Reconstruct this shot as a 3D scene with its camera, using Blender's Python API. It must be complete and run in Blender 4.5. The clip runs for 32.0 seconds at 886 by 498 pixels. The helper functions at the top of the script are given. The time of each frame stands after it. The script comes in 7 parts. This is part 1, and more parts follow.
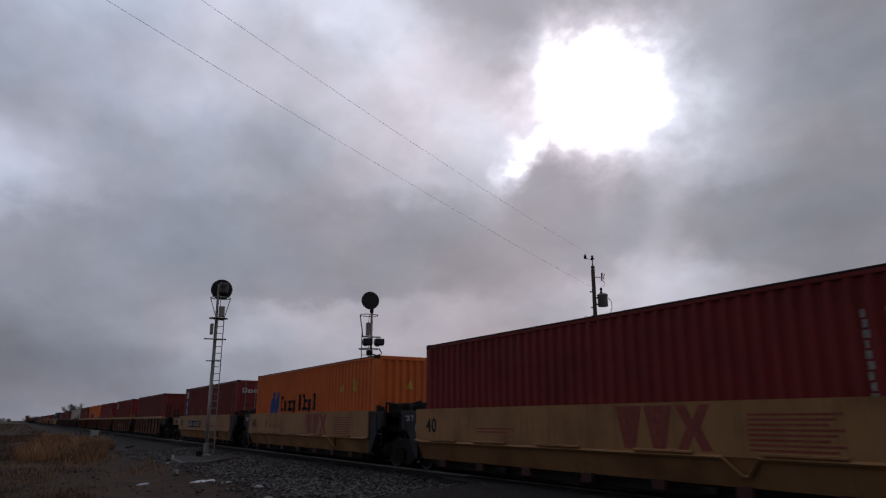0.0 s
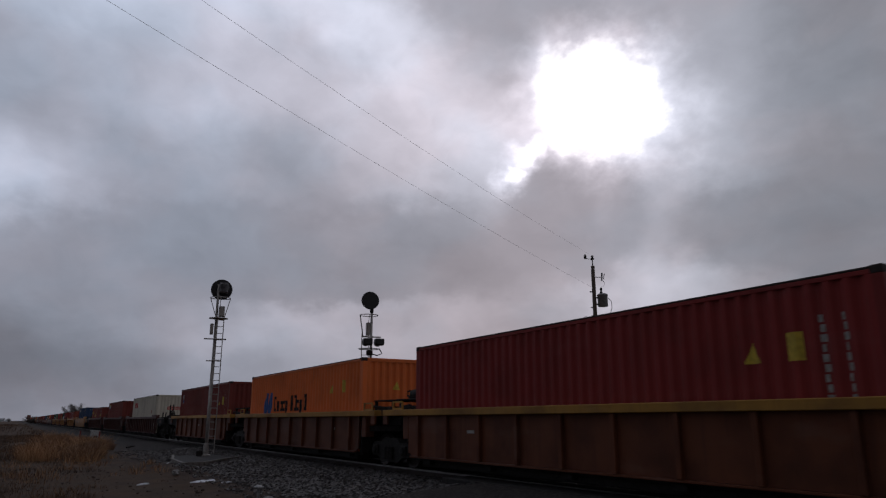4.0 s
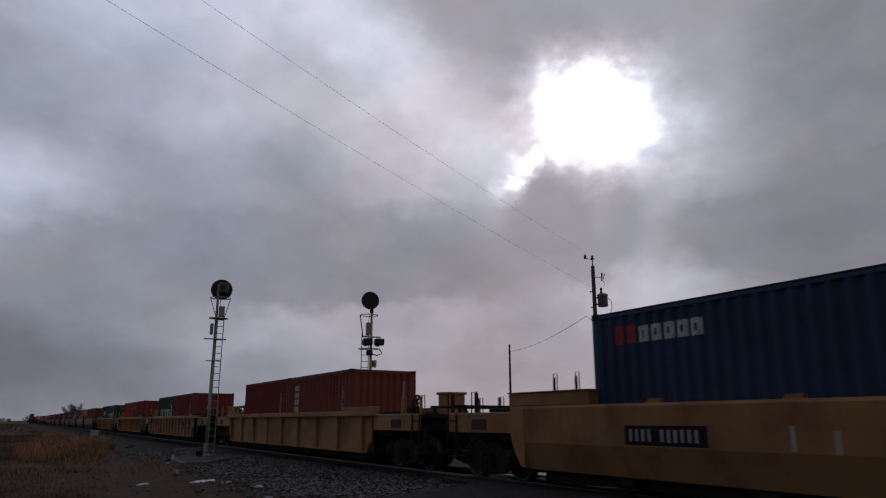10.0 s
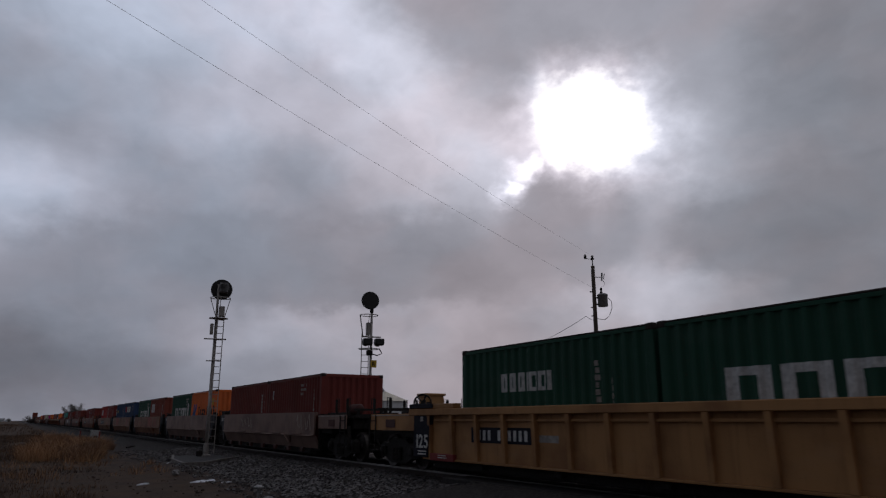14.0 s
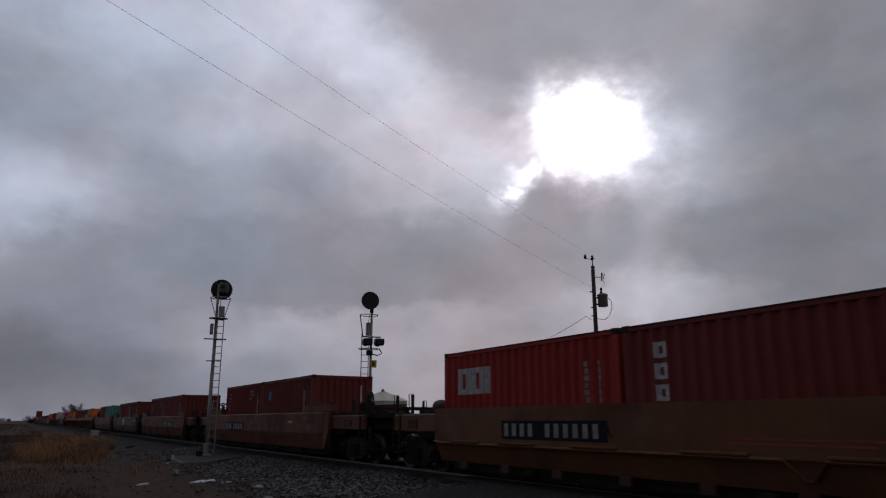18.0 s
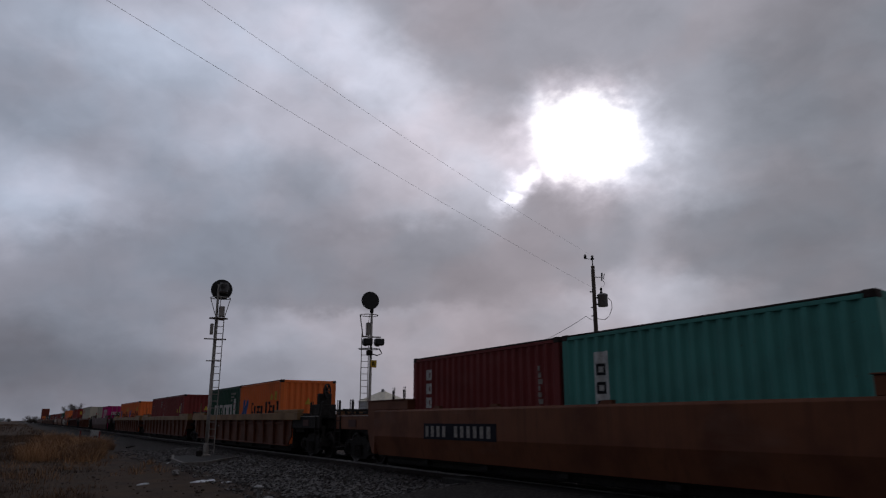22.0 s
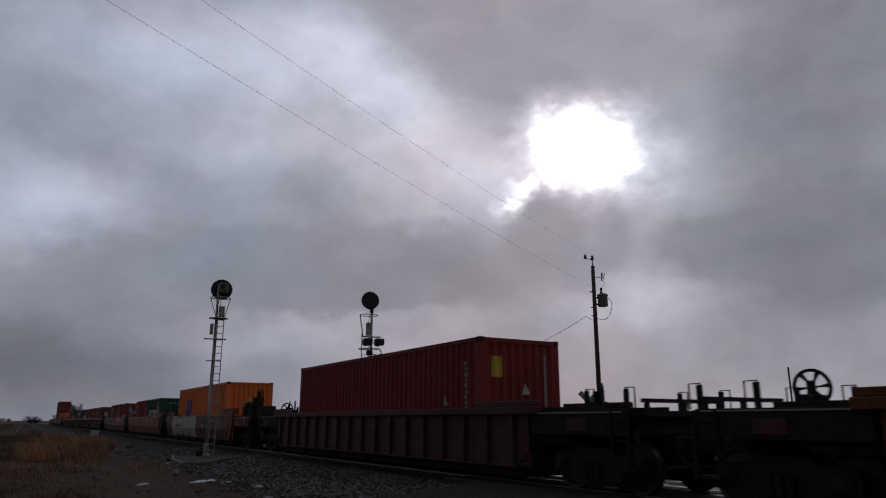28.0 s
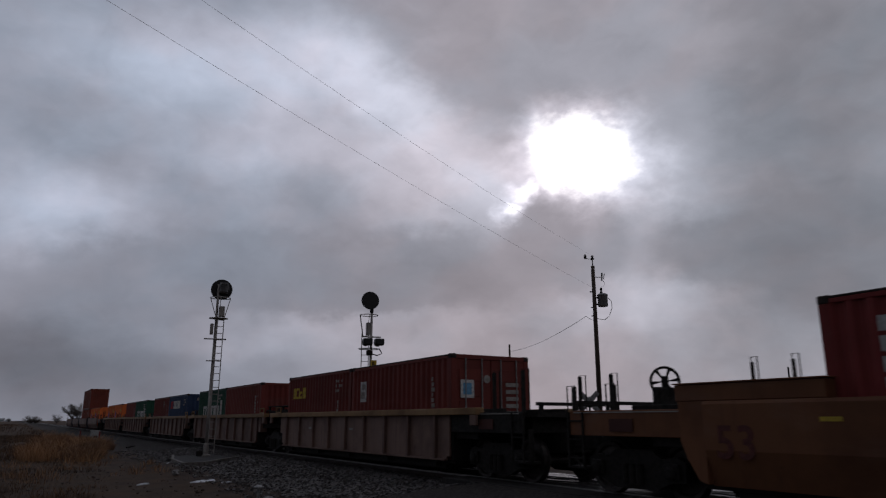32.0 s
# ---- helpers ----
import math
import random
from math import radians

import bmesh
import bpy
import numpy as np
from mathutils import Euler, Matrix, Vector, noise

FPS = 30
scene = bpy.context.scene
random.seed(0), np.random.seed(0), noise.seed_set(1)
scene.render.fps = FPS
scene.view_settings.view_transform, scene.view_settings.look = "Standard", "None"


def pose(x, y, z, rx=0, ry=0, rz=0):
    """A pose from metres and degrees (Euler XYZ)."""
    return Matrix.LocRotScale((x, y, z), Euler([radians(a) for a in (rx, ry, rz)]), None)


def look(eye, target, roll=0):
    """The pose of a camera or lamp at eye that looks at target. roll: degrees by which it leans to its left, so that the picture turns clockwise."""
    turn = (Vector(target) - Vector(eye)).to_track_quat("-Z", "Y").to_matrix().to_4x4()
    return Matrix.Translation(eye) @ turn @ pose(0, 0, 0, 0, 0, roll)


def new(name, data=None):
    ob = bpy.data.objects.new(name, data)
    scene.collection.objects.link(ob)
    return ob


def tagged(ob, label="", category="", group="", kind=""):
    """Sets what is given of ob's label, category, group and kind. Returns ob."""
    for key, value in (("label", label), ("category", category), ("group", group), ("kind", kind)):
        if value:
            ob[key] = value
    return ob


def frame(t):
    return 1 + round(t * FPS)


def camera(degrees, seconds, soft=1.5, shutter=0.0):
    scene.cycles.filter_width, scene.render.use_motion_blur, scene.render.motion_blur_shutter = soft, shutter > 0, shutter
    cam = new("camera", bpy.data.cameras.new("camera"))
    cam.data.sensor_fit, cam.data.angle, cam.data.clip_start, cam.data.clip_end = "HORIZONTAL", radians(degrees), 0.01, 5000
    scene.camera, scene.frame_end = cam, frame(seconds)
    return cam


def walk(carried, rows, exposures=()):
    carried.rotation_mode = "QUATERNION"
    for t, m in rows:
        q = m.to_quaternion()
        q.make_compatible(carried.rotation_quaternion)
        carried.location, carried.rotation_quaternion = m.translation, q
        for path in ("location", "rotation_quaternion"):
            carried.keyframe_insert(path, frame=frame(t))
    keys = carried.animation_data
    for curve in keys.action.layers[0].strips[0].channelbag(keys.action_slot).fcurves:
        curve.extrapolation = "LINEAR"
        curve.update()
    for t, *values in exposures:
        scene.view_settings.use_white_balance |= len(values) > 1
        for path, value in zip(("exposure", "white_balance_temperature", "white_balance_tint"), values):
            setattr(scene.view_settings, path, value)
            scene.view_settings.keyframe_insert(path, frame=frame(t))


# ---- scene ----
# ---------------------------------------------------------------- camera
# z = 0 is the top of the rails; the track runs along x, the train rolls towards +x
CAM_Z = 1.28
YAW, PITCH = radians(30.96), radians(13.92)
cam = camera(65.11, 32.0, soft=1.25, shutter=0.07)
EYE = Vector((0, 0, CAM_Z))
AIM = Vector((-math.cos(YAW) * math.cos(PITCH), math.sin(YAW) * math.cos(PITCH), math.sin(PITCH)))
STAND = look(EYE, EYE + AIM, 0.06)
walk(cam, [(0, STAND), (32.0, STAND)], exposures=[(0, 0.20), (3, 0.16), (9, 0.06), (14, 0.0), (32.0, 0.0)])

TRACK_Y = 10.50      # centre line of the track
SPEED = 20.744       # metres per second
GROUND_Z = -0.33

# ---------------------------------------------------------------- world, light, exposure
world = bpy.data.worlds.new("overcast_world")
scene.world = world
world.use_nodes = True
wn = world.node_tree.nodes
sky = wn.new("ShaderNodeTexSky")
sky.sky_type = "NISHITA"
sky.sun_disc = False
sky.sun_elevation = radians(24)
sky.sun_rotation = radians(-133)
wn["Background"].inputs["Strength"].default_value = 0.06
world.node_tree.links.new(sky.outputs[0], wn["Background"].inputs[0])
scene.view_settings.exposure = 0.0


# ---------------------------------------------------------------- material helpers
class Nodes:
    """A short way to write node trees."""

    def __init__(self, name):
        self.mat = bpy.data.materials.new(name)
        self.mat.use_nodes = True
        self.tree = self.mat.node_tree
        self.tree.nodes.clear()

    def node(self, kind, **sets):
        n = self.tree.nodes.new(kind)
        for key, value in sets.items():
            if key == "op":
                n.operation = value
            elif key == "blend":
                n.blend_type = value
            elif key == "rgba":
                n.data_type = "RGBA"
        return n

    def link(self, a, b):
        self.tree.links.new(a, b)

    def put(self, socket, value):
        if isinstance(value, (int, float)):
            socket.default_value = value
        elif isinstance(value, tuple):
            socket.default_value = value if len(value) == len(socket.default_value) else (*value, 1.0)
        else:
            self.link(value, socket)

    def math(self, op, a, b=0.0, c=0.0, clamp=False):
        n = self.node("ShaderNodeMath", op=op)
        n.use_clamp = clamp
        for s, v in zip(n.inputs, (a, b, c)):
            self.put(s, v)
        return n.outputs[0]

    def vec(self, op, a, b=(0.0, 0.0, 0.0), value=False):
        n = self.node("ShaderNodeVectorMath", op=op)
        self.put(n.inputs[0], a)
        self.put(n.inputs[1], b)
        return n.outputs["Value"] if value else n.outputs[0]

    def mix(self, fac, a, b, blend="MIX"):
        n = self.node("ShaderNodeMix", rgba=True)
        n.data_type = "RGBA"
        n.blend_type = blend
        self.put(n.inputs[0], fac)
        self.put(n.inputs[6], a)
        self.put(n.inputs[7], b)
        return n.outputs[2]

    def ramp(self, fac, lo, hi):
        n = self.node("ShaderNodeMapRange")
        n.interpolation_type = "SMOOTHSTEP"
        self.put(n.inputs[0], fac)
        n.inputs[1].default_value, n.inputs[2].default_value = lo, hi
        return n.outputs[0]

    def coords(self, scale=(1.0, 1.0, 1.0), which="Object"):
        tc = self.node("ShaderNodeTexCoord")
        return self.vec("MULTIPLY", tc.outputs[which], scale)

    def noise(self, vector, scale, detail=4.0, rough=0.55):
        n = self.node("ShaderNodeTexNoise")
        self.link(vector, n.inputs["Vector"])
        n.inputs["Scale"].default_value = scale
        n.inputs["Detail"].default_value = detail
        n.inputs["Roughness"].default_value = rough
        return n.outputs[0]

    def voronoi(self, vector, scale, out=0):
        n = self.node("ShaderNodeTexVoronoi")
        self.link(vector, n.inputs["Vector"])
        n.inputs["Scale"].default_value = scale
        return n.outputs[out]

    def random(self):
        return self.node("ShaderNodeObjectInfo").outputs["Random"]

    def finish(self, colour, rough=0.6, metal=0.0, bump=None, strength=0.3, distance=0.02, spec=0.5):
        out = self.node("ShaderNodeOutputMaterial")
        b = self.node("ShaderNodeBsdfPrincipled")
        self.put(b.inputs["Base Color"], colour)
        self.put(b.inputs["Roughness"], rough)
        self.put(b.inputs["Metallic"], metal)
        self.put(b.inputs["Specular IOR Level"], spec)
        if bump is not None:
            bn = self.node("ShaderNodeBump")
            bn.inputs["Strength"].default_value = strength
            bn.inputs["Distance"].default_value = distance
            self.link(bump, bn.inputs["Height"])
            self.link(bn.outputs[0], b.inputs["Normal"])
        self.link(b.outputs[0], out.inputs[0])
        return self.mat


def painted(name, rgb, dirt=(0.05, 0.035, 0.028), wear=0.45, rough=0.55, streak=1.0):
    """Weathered paint on steel: grime clouds, rain streaks, rust specks."""
    n = Nodes(name)
    p = n.coords()
    rnd = n.random()
    shift = n.vec("ADD", p, n.math("MULTIPLY", rnd, 43.0))
    cloud = n.noise(shift, 0.9, 5.0)
    streaks = n.noise(n.vec("MULTIPLY", shift, (7.0, 7.0, 0.35)), 1.0, 4.0)
    speck = n.noise(shift, 26.0, 3.0)
    tone = n.math("MULTIPLY_ADD", rnd, 0.25, 0.86)
    sc = n.node("ShaderNodeVectorMath", op="SCALE")
    n.put(sc.inputs[0], rgb)
    n.link(tone, sc.inputs["Scale"])
    grime = n.math("MULTIPLY", n.ramp(cloud, 0.40, 0.72), wear)
    rain = n.math("MULTIPLY", n.ramp(streaks, 0.50, 0.75), wear * streak)
    c = n.mix(grime, sc.outputs[0], dirt)
    c = n.mix(rain, c, tuple(0.45 * a + 0.55 * b for a, b in zip(rgb, dirt)))
    c = n.mix(n.math("MULTIPLY", n.ramp(speck, 0.66, 0.74), 0.5), c, (0.10, 0.04, 0.02))
    runs = n.noise(n.vec("MULTIPLY", shift, (22.0, 22.0, 0.8)), 1.0, 3.0)
    c = n.mix(n.math("MULTIPLY", n.ramp(runs, 0.60, 0.74), 0.45 * streak * wear), c, (0.085, 0.045, 0.028))
    chalk = n.noise(n.vec("MULTIPLY", shift, (0.6, 0.6, 1.6)), 1.0, 6.0)
    c = n.mix(n.math("MULTIPLY", n.ramp(chalk, 0.54, 0.70), 0.30 * wear), c, tuple(0.75 * a + 0.25 * 0.32 for a in rgb))
    r = n.math("MULTIPLY_ADD", cloud, 0.3, rough - 0.12)
    return n.finish(c, r, 0.0, speck, 0.12, 0.004, 0.14)


def plain_steel(name, rgb, rough=0.5, metal=0.0, grain=12.0, vary=0.5, spec=0.5):
    n = Nodes(name)
    p = n.coords()
    a = n.noise(p, grain, 4.0)
    b = n.noise(p, 1.3, 3.0)
    c = n.mix(n.ramp(a, 0.35, 0.7), rgb, tuple(v * (1 - vary) for v in rgb))
    c = n.mix(n.math("MULTIPLY", n.ramp(b, 0.45, 0.7), 0.5), c, tuple(v * 0.6 + 0.01 for v in rgb))
    return n.finish(c, n.math("MULTIPLY_ADD", a, 0.25, rough - 0.1), metal, a, 0.2, 0.005, spec)


PAINT = {
    "maroon": painted("maroon_paint", (0.245, 0.034, 0.031), dirt=(0.120, 0.030, 0.026), wear=0.4),
    "darkred": painted("dark_red_paint", (0.215, 0.040, 0.038), dirt=(0.115, 0.033, 0.029), wear=0.4),
    "red": painted("oxide_red_paint", (0.190, 0.041, 0.033), dirt=(0.098, 0.031, 0.025), wear=0.4),
    "rust": painted("red_brown_paint", (0.225, 0.056, 0.038), dirt=(0.115, 0.038, 0.027), wear=0.4),
    "bright": painted("bright_red_paint", (0.430, 0.042, 0.038), dirt=(0.15, 0.03, 0.025), wear=0.3),
    "orange": painted("orange_paint", (0.780, 0.182, 0.048), dirt=(0.30, 0.085, 0.04), wear=0.3),
    "white": painted("off_white_paint", (0.610, 0.565, 0.465), dirt=(0.20, 0.18, 0.14), wear=0.35),
    "blue": painted("dark_blue_paint", (0.036, 0.066, 0.140), dirt=(0.030, 0.034, 0.050), wear=0.35),
    "green": painted("dark_green_paint", (0.022, 0.078, 0.050), dirt=(0.025, 0.048, 0.036), wear=0.3),
    "teal": painted("teal_paint", (0.085, 0.290, 0.255), dirt=(0.055, 0.120, 0.105), wear=0.3),
    "pink": painted("magenta_paint", (0.480, 0.022, 0.170), wear=0.25),
    "yellow": painted("dull_yellow_paint", (0.410, 0.215, 0.090), dirt=(0.15, 0.070, 0.038), wear=0.6),
    "ochre": painted("brownish_yellow_paint", (0.215, 0.094, 0.047), dirt=(0.095, 0.040, 0.024), wear=0.7),
    "drab": painted("grey_brown_paint", (0.225, 0.145, 0.118), dirt=(0.10, 0.062, 0.052), wear=0.7),
    "brown": painted("rusty_brown_paint", (0.140, 0.046, 0.023), dirt=(0.056, 0.021, 0.014), wear=0.7),
    "tawny": painted("tawny_brown_paint", (0.185, 0.070, 0.037), dirt=(0.090, 0.033, 0.022), wear=0.7),
    "oxide": painted("dark_brown_paint", (0.086, 0.035, 0.030), dirt=(0.040, 0.020, 0.018), wear=0.6),
    "chord": painted("worn_yellow_chord_paint", (0.420, 0.215, 0.045), dirt=(0.10, 0.055, 0.03), wear=0.65),
    "tan": painted("tan_paint", (0.300, 0.180, 0.085), dirt=(0.10, 0.060, 0.035), wear=0.6),
}
BLACK = plain_steel("grimy_black_steel", (0.026, 0.0225, 0.0205), 0.75, spec=0.2)
DARKSTEEL = plain_steel("dark_end_steel", (0.030, 0.029, 0.034), 0.6, spec=0.3)
WHEELMAT = plain_steel("worn_wheel_steel", (0.060, 0.050, 0.045), 0.5, 0.5)
TREAD = plain_steel("bright_tread_steel", (0.42, 0.41, 0.40), 0.3, 0.9, vary=0.3)
ALU = plain_steel("weathered_aluminium", (0.36, 0.335, 0.31), 0.5, 0.35, vary=0.25)
GALV = plain_steel("galvanised_rod", (0.33, 0.33, 0.33), 0.5, 0.5)
ROOFMAT = plain_steel("container_roof_steel", (0.048, 0.036, 0.032), 0.75, spec=0.2)
MARK = {
    "white": plain_steel("white_marking", (0.62, 0.62, 0.60), 0.6, vary=0.35),
    "grey": plain_steel("faded_grey_marking", (0.36, 0.33, 0.30), 0.7, vary=0.4),
    "black": plain_steel("black_marking", (0.018, 0.018, 0.022), 0.7, vary=0.3, spec=0.2),
    "blue": plain_steel("blue_marking", (0.020, 0.090, 0.330), 0.55, vary=0.3),
    "sky": plain_steel("light_blue_marking", (0.12, 0.34, 0.55), 0.55, vary=0.3),
    "red": plain_steel("red_marking", (0.52, 0.030, 0.030), 0.6, vary=0.3),
    "yellow": plain_steel("yellow_marking", (0.62, 0.44, 0.04), 0.6, vary=0.3),
    "maroon": plain_steel("faded_maroon_marking", (0.32, 0.065, 0.042), 0.7, vary=0.3),
    "rust": plain_steel("faded_rust_red_marking", (0.120, 0.026, 0.020), 0.7, vary=0.4),
    "ochre": plain_steel("faded_ochre_marking", (0.175, 0.100, 0.055), 0.7, grain=6.0, vary=0.45),
    "dark": plain_steel("dark_blue_marking", (0.014, 0.014, 0.024), 0.7, vary=0.3, spec=0.15),
    "mauve": plain_steel("faded_grey_spray", (0.150, 0.105, 0.100), 0.7, grain=5.0, vary=0.5),
    "silver": plain_steel("silver_spray_marking", (0.46, 0.40, 0.35), 0.6, vary=0.22),
}


# ---------------------------------------------------------------- mesh helpers
class Shape:
    """Vertices and faces of one mesh."""

    def __init__(self):
        self.v, self.f = [], []

    def box(self, x0, x1, y0, y1, z0, z1, c=0.0):
        x0, x1, y0, y1, z0, z1 = min(x0, x1), max(x0, x1), min(y0, y1), max(y0, y1), min(z0, z1), max(z0, z1)
        lo, hi, b = (x0, y0, z0), (x1, y1, z1), len(self.v)
        signs = [(i, j, k) for i in (0, 1) for j in (0, 1) for k in (0, 1)]
        if c <= 0:
            self.v += [tuple((lo, hi)[s[a]][a] for a in range(3)) for s in signs]
            self.f += [tuple(b + i for i in q) for q in
                       ((0, 1, 3, 2), (4, 6, 7, 5), (0, 4, 5, 1), (2, 3, 7, 6), (0, 2, 6, 4), (1, 5, 7, 3))]
            return self
        ix = {}
        for s in signs:
            for a in range(3):
                p = [(lo, hi)[s[k]][k] + (0 if k == a else (c if s[k] == 0 else -c)) for k in range(3)]
                ix[s, a] = len(self.v)
                self.v.append(tuple(p))
        for a in range(3):
            o = [k for k in range(3) if k != a]
            for e in (0, 1):
                ring = []
                for m, n in ((0, 0), (0, 1), (1, 1), (1, 0)):
                    s = [0, 0, 0]
                    s[a], s[o[0]], s[o[1]] = e, m, n
                    ring.append(ix[tuple(s), a])
                self.f.append(tuple(ring))
            for m in (0, 1):
                for n in (0, 1):
                    s0, s1 = [0, 0, 0], [0, 0, 0]
                    s0[o[0]] = s1[o[0]] = m
                    s0[o[1]] = s1[o[1]] = n
                    s1[a] = 1
                    s0, s1 = tuple(s0), tuple(s1)
                    self.f.append((ix[s0, o[0]], ix[s0, o[1]], ix[s1, o[1]], ix[s1, o[0]]))
        for s in signs:
            self.f.append((ix[s, 0], ix[s, 1], ix[s, 2]))
        return self

    def prism(self, poly, axis, a, b):
        """A polygon in the two other axes, drawn out along one axis."""
        base, n = len(self.v), len(poly)
        for w in (a, b):
            for p, q in poly:
                self.v.append({"x": (w, p, q), "y": (p, w, q), "z": (p, q, w)}[axis])
        self.f += [tuple(base + i for i in range(n)), tuple(base + n + i for i in reversed(range(n)))]
        self.f += [(base + i, base + (i + 1) % n, base + n + (i + 1) % n, base + n + i) for i in range(n)]
        return self

    def lathe(self, profile, axis="y", n=20, at=(0, 0, 0), closed=True):
        """(radius, height) pairs turned round an axis."""
        base, m = len(self.v), len(profile)
        for r, h in profile:
            for k in range(n):
                c, s = r * math.cos(2 * math.pi * k / n), r * math.sin(2 * math.pi * k / n)
                p = {"x": (h, c, s), "y": (c, h, s), "z": (c, s, h)}[axis]
                self.v.append(tuple(a + d for a, d in zip(p, at)))
        for i in range(m - 1):
            for k in range(n):
                l = (k + 1) % n
                self.f.append((base + i * n + k, base + i * n + l, base + (i + 1) * n + l, base + (i + 1) * n + k))
        if closed:
            self.f.append(tuple(base + k for k in range(n)))
            self.f.append(tuple(base + (m - 1) * n + k for k in reversed(range(n))))
        return self

    def tube(self, pts, r, n=6, r_end=None):
        pts = [Vector(p) for p in pts]
        base = len(self.v)
        for i, p in enumerate(pts):
            d = (pts[min(i + 1, len(pts) - 1)] - pts[max(i - 1, 0)]).normalized()
            side = d.cross(Vector((0, 0, 1)) if abs(d.z) < 0.9 else Vector((1, 0, 0))).normalized()
            up = side.cross(d)
            rr = r if r_end is None else r + (r_end - r) * i / (len(pts) - 1)
            for k in range(n):
                a = 2 * math.pi * k / n
                self.v.append(tuple(p + rr * (math.cos(a) * side + math.sin(a) * up)))
        for i in range(len(pts) - 1):
            for k in range(n):
                l = (k + 1) % n
                self.f.append((base + i * n + k, base + i * n + l, base + (i + 1) * n + l, base + (i + 1) * n + k))
        self.f.append(tuple(base + k for k in range(n)))
        self.f.append(tuple(base + (len(pts) - 1) * n + k for k in reversed(range(n))))
        return self

    def ring(self, at, radius, r, axis="y", n=20, m=6):
        base = len(self.v)
        for i in range(n):
            a = 2 * math.pi * i / n
            for k in range(m):
                b = 2 * math.pi * k / m
                c = radius + r * math.cos(b)
                p = (c * math.cos(a), c * math.sin(a), r * math.sin(b))
                p = {"z": p, "y": (p[0], p[2], p[1]), "x": (p[2], p[0], p[1])}[axis]
                self.v.append(tuple(q + d for q, d in zip(p, at)))
        for i in range(n):
            j = (i + 1) % n
            for k in range(m):
                l = (k + 1) % m
                self.f.append((base + i * m + k, base + j * m + k, base + j * m + l, base + i * m + l))
        return self

    def mesh(self, name, material, smooth=False, tidy=True):
        me = bpy.data.meshes.new(name)
        me.from_pydata(self.v, [], self.f)
        if tidy:
            bm = bmesh.new()
            bm.from_mesh(me)
            bmesh.ops.recalc_face_normals(bm, faces=bm.faces)
            bm.to_mesh(me)
            bm.free()
        if smooth:
            me.polygons.foreach_set("use_smooth", [True] * len(me.polygons))
        me.materials.append(material)
        me.update()
        return me


MESHES = {}


def shared(key, make, material, smooth=False):
    """The mesh of that key, made once for each material."""
    full = (key, material.name)
    if full not in MESHES:
        MESHES[full] = make().mesh(str(key), material, smooth)
    return MESHES[full]


def part(name, shape, material, parent, label="", smooth=False, key=None, m=None):
    """One mesh object under a thing or a part."""
    if key is not None:
        data = shared(key, shape, material, smooth)
    else:
        data = shape.mesh(name, material, smooth)
    ob = new(name, data)
    ob.parent = parent
    if m is not None:
        ob.matrix_basis = m
    return tagged(ob, label)


def thing(name, label, category, group="", kind="", m=None):
    ob = new(name)
    ob.empty_display_size = 0.2
    if m is not None:
        ob.matrix_basis = m
    return tagged(ob, label, category, group, kind)


def solid(name, shape, material, label, category, kind="", smooth=False, group="", m=None, tidy=True):
    """A top-level thing of one mesh."""
    ob = new(name, shape.mesh(name, material, smooth, tidy))
    if m is not None:
        ob.matrix_basis = m
    return tagged(ob, label, category, group, kind)


_letters = {}


def letters(text, size, material):
    """A flat mesh of the built-in font in the xz plane, facing -y, standing on its lower left corner."""
    key = (text, size, material.name)
    if key not in _letters:
        cu = bpy.data.curves.new("lettering", "FONT")
        cu.body, cu.size, cu.extrude, cu.offset = text, size, 0.002, 0.018 * size
        ob = new("lettering", cu)
        me = bpy.data.meshes.new_from_object(ob.evaluated_get(bpy.context.evaluated_depsgraph_get()))
        bpy.data.objects.remove(ob)
        me.transform(Matrix.Rotation(radians(90), 4, "X"))
        me.materials.clear()
        me.materials.append(material)
        _letters[key] = me
    return _letters[key]


# ---------------------------------------------------------------- shipping containers
CW = 2.438           # width
FLOOR = 0.36         # height of a well's floor over the rails
PITCH_SIDE, DEEP = 0.278, 0.046
TWENTY, FORTY = 6.14, 12.36
STD, HIGH = 2.591, 2.896


def corrugation(length, pitch=PITCH_SIDE, deep=DEEP):
    """Points (along, depth) of a trapezoid corrugation centred on zero; depth 0 is the outer plane."""
    n = int(length / pitch)
    start, pts = -n * pitch / 2, [(-length / 2, 0.0)]
    for i in range(n):
        a = start + i * pitch
        pts += [(a + 0.10 * pitch, 0.0), (a + 0.35 * pitch, deep), (a + 0.60 * pitch, deep), (a + 0.85 * pitch, 0.0)]
    return pts + [(length / 2, 0.0)]


def depth_at(x, pts):
    for (a, p), (b, q) in zip(pts, pts[1:]):
        if a <= x <= b:
            return p + (q - p) * (x - a) / max(b - a, 1e-6)
    return 0.0


def side_panel_shape(length, height, sign):
    pts = corrugation(length - 0.30)
    outer = [(x, sign * (CW / 2 - 0.006 - d)) for x, d in pts]
    inner = [(x, sign * (CW / 2 - 0.060)) for x in (pts[-1][0], pts[0][0])]
    return Shape().prism(outer + inner, "z", 0.16, height - 0.10)


def end_panel_shape(height, sign, length):
    pts = corrugation(CW - 0.30, 0.25, 0.045)
    outer = [(sign * (length / 2 - 0.010 - d), y) for y, d in pts]
    inner = [(sign * (length / 2 - 0.075), y) for y in (pts[-1][0], pts[0][0])]
    return Shape().prism(outer + inner, "z", 0.16, height - 0.12)


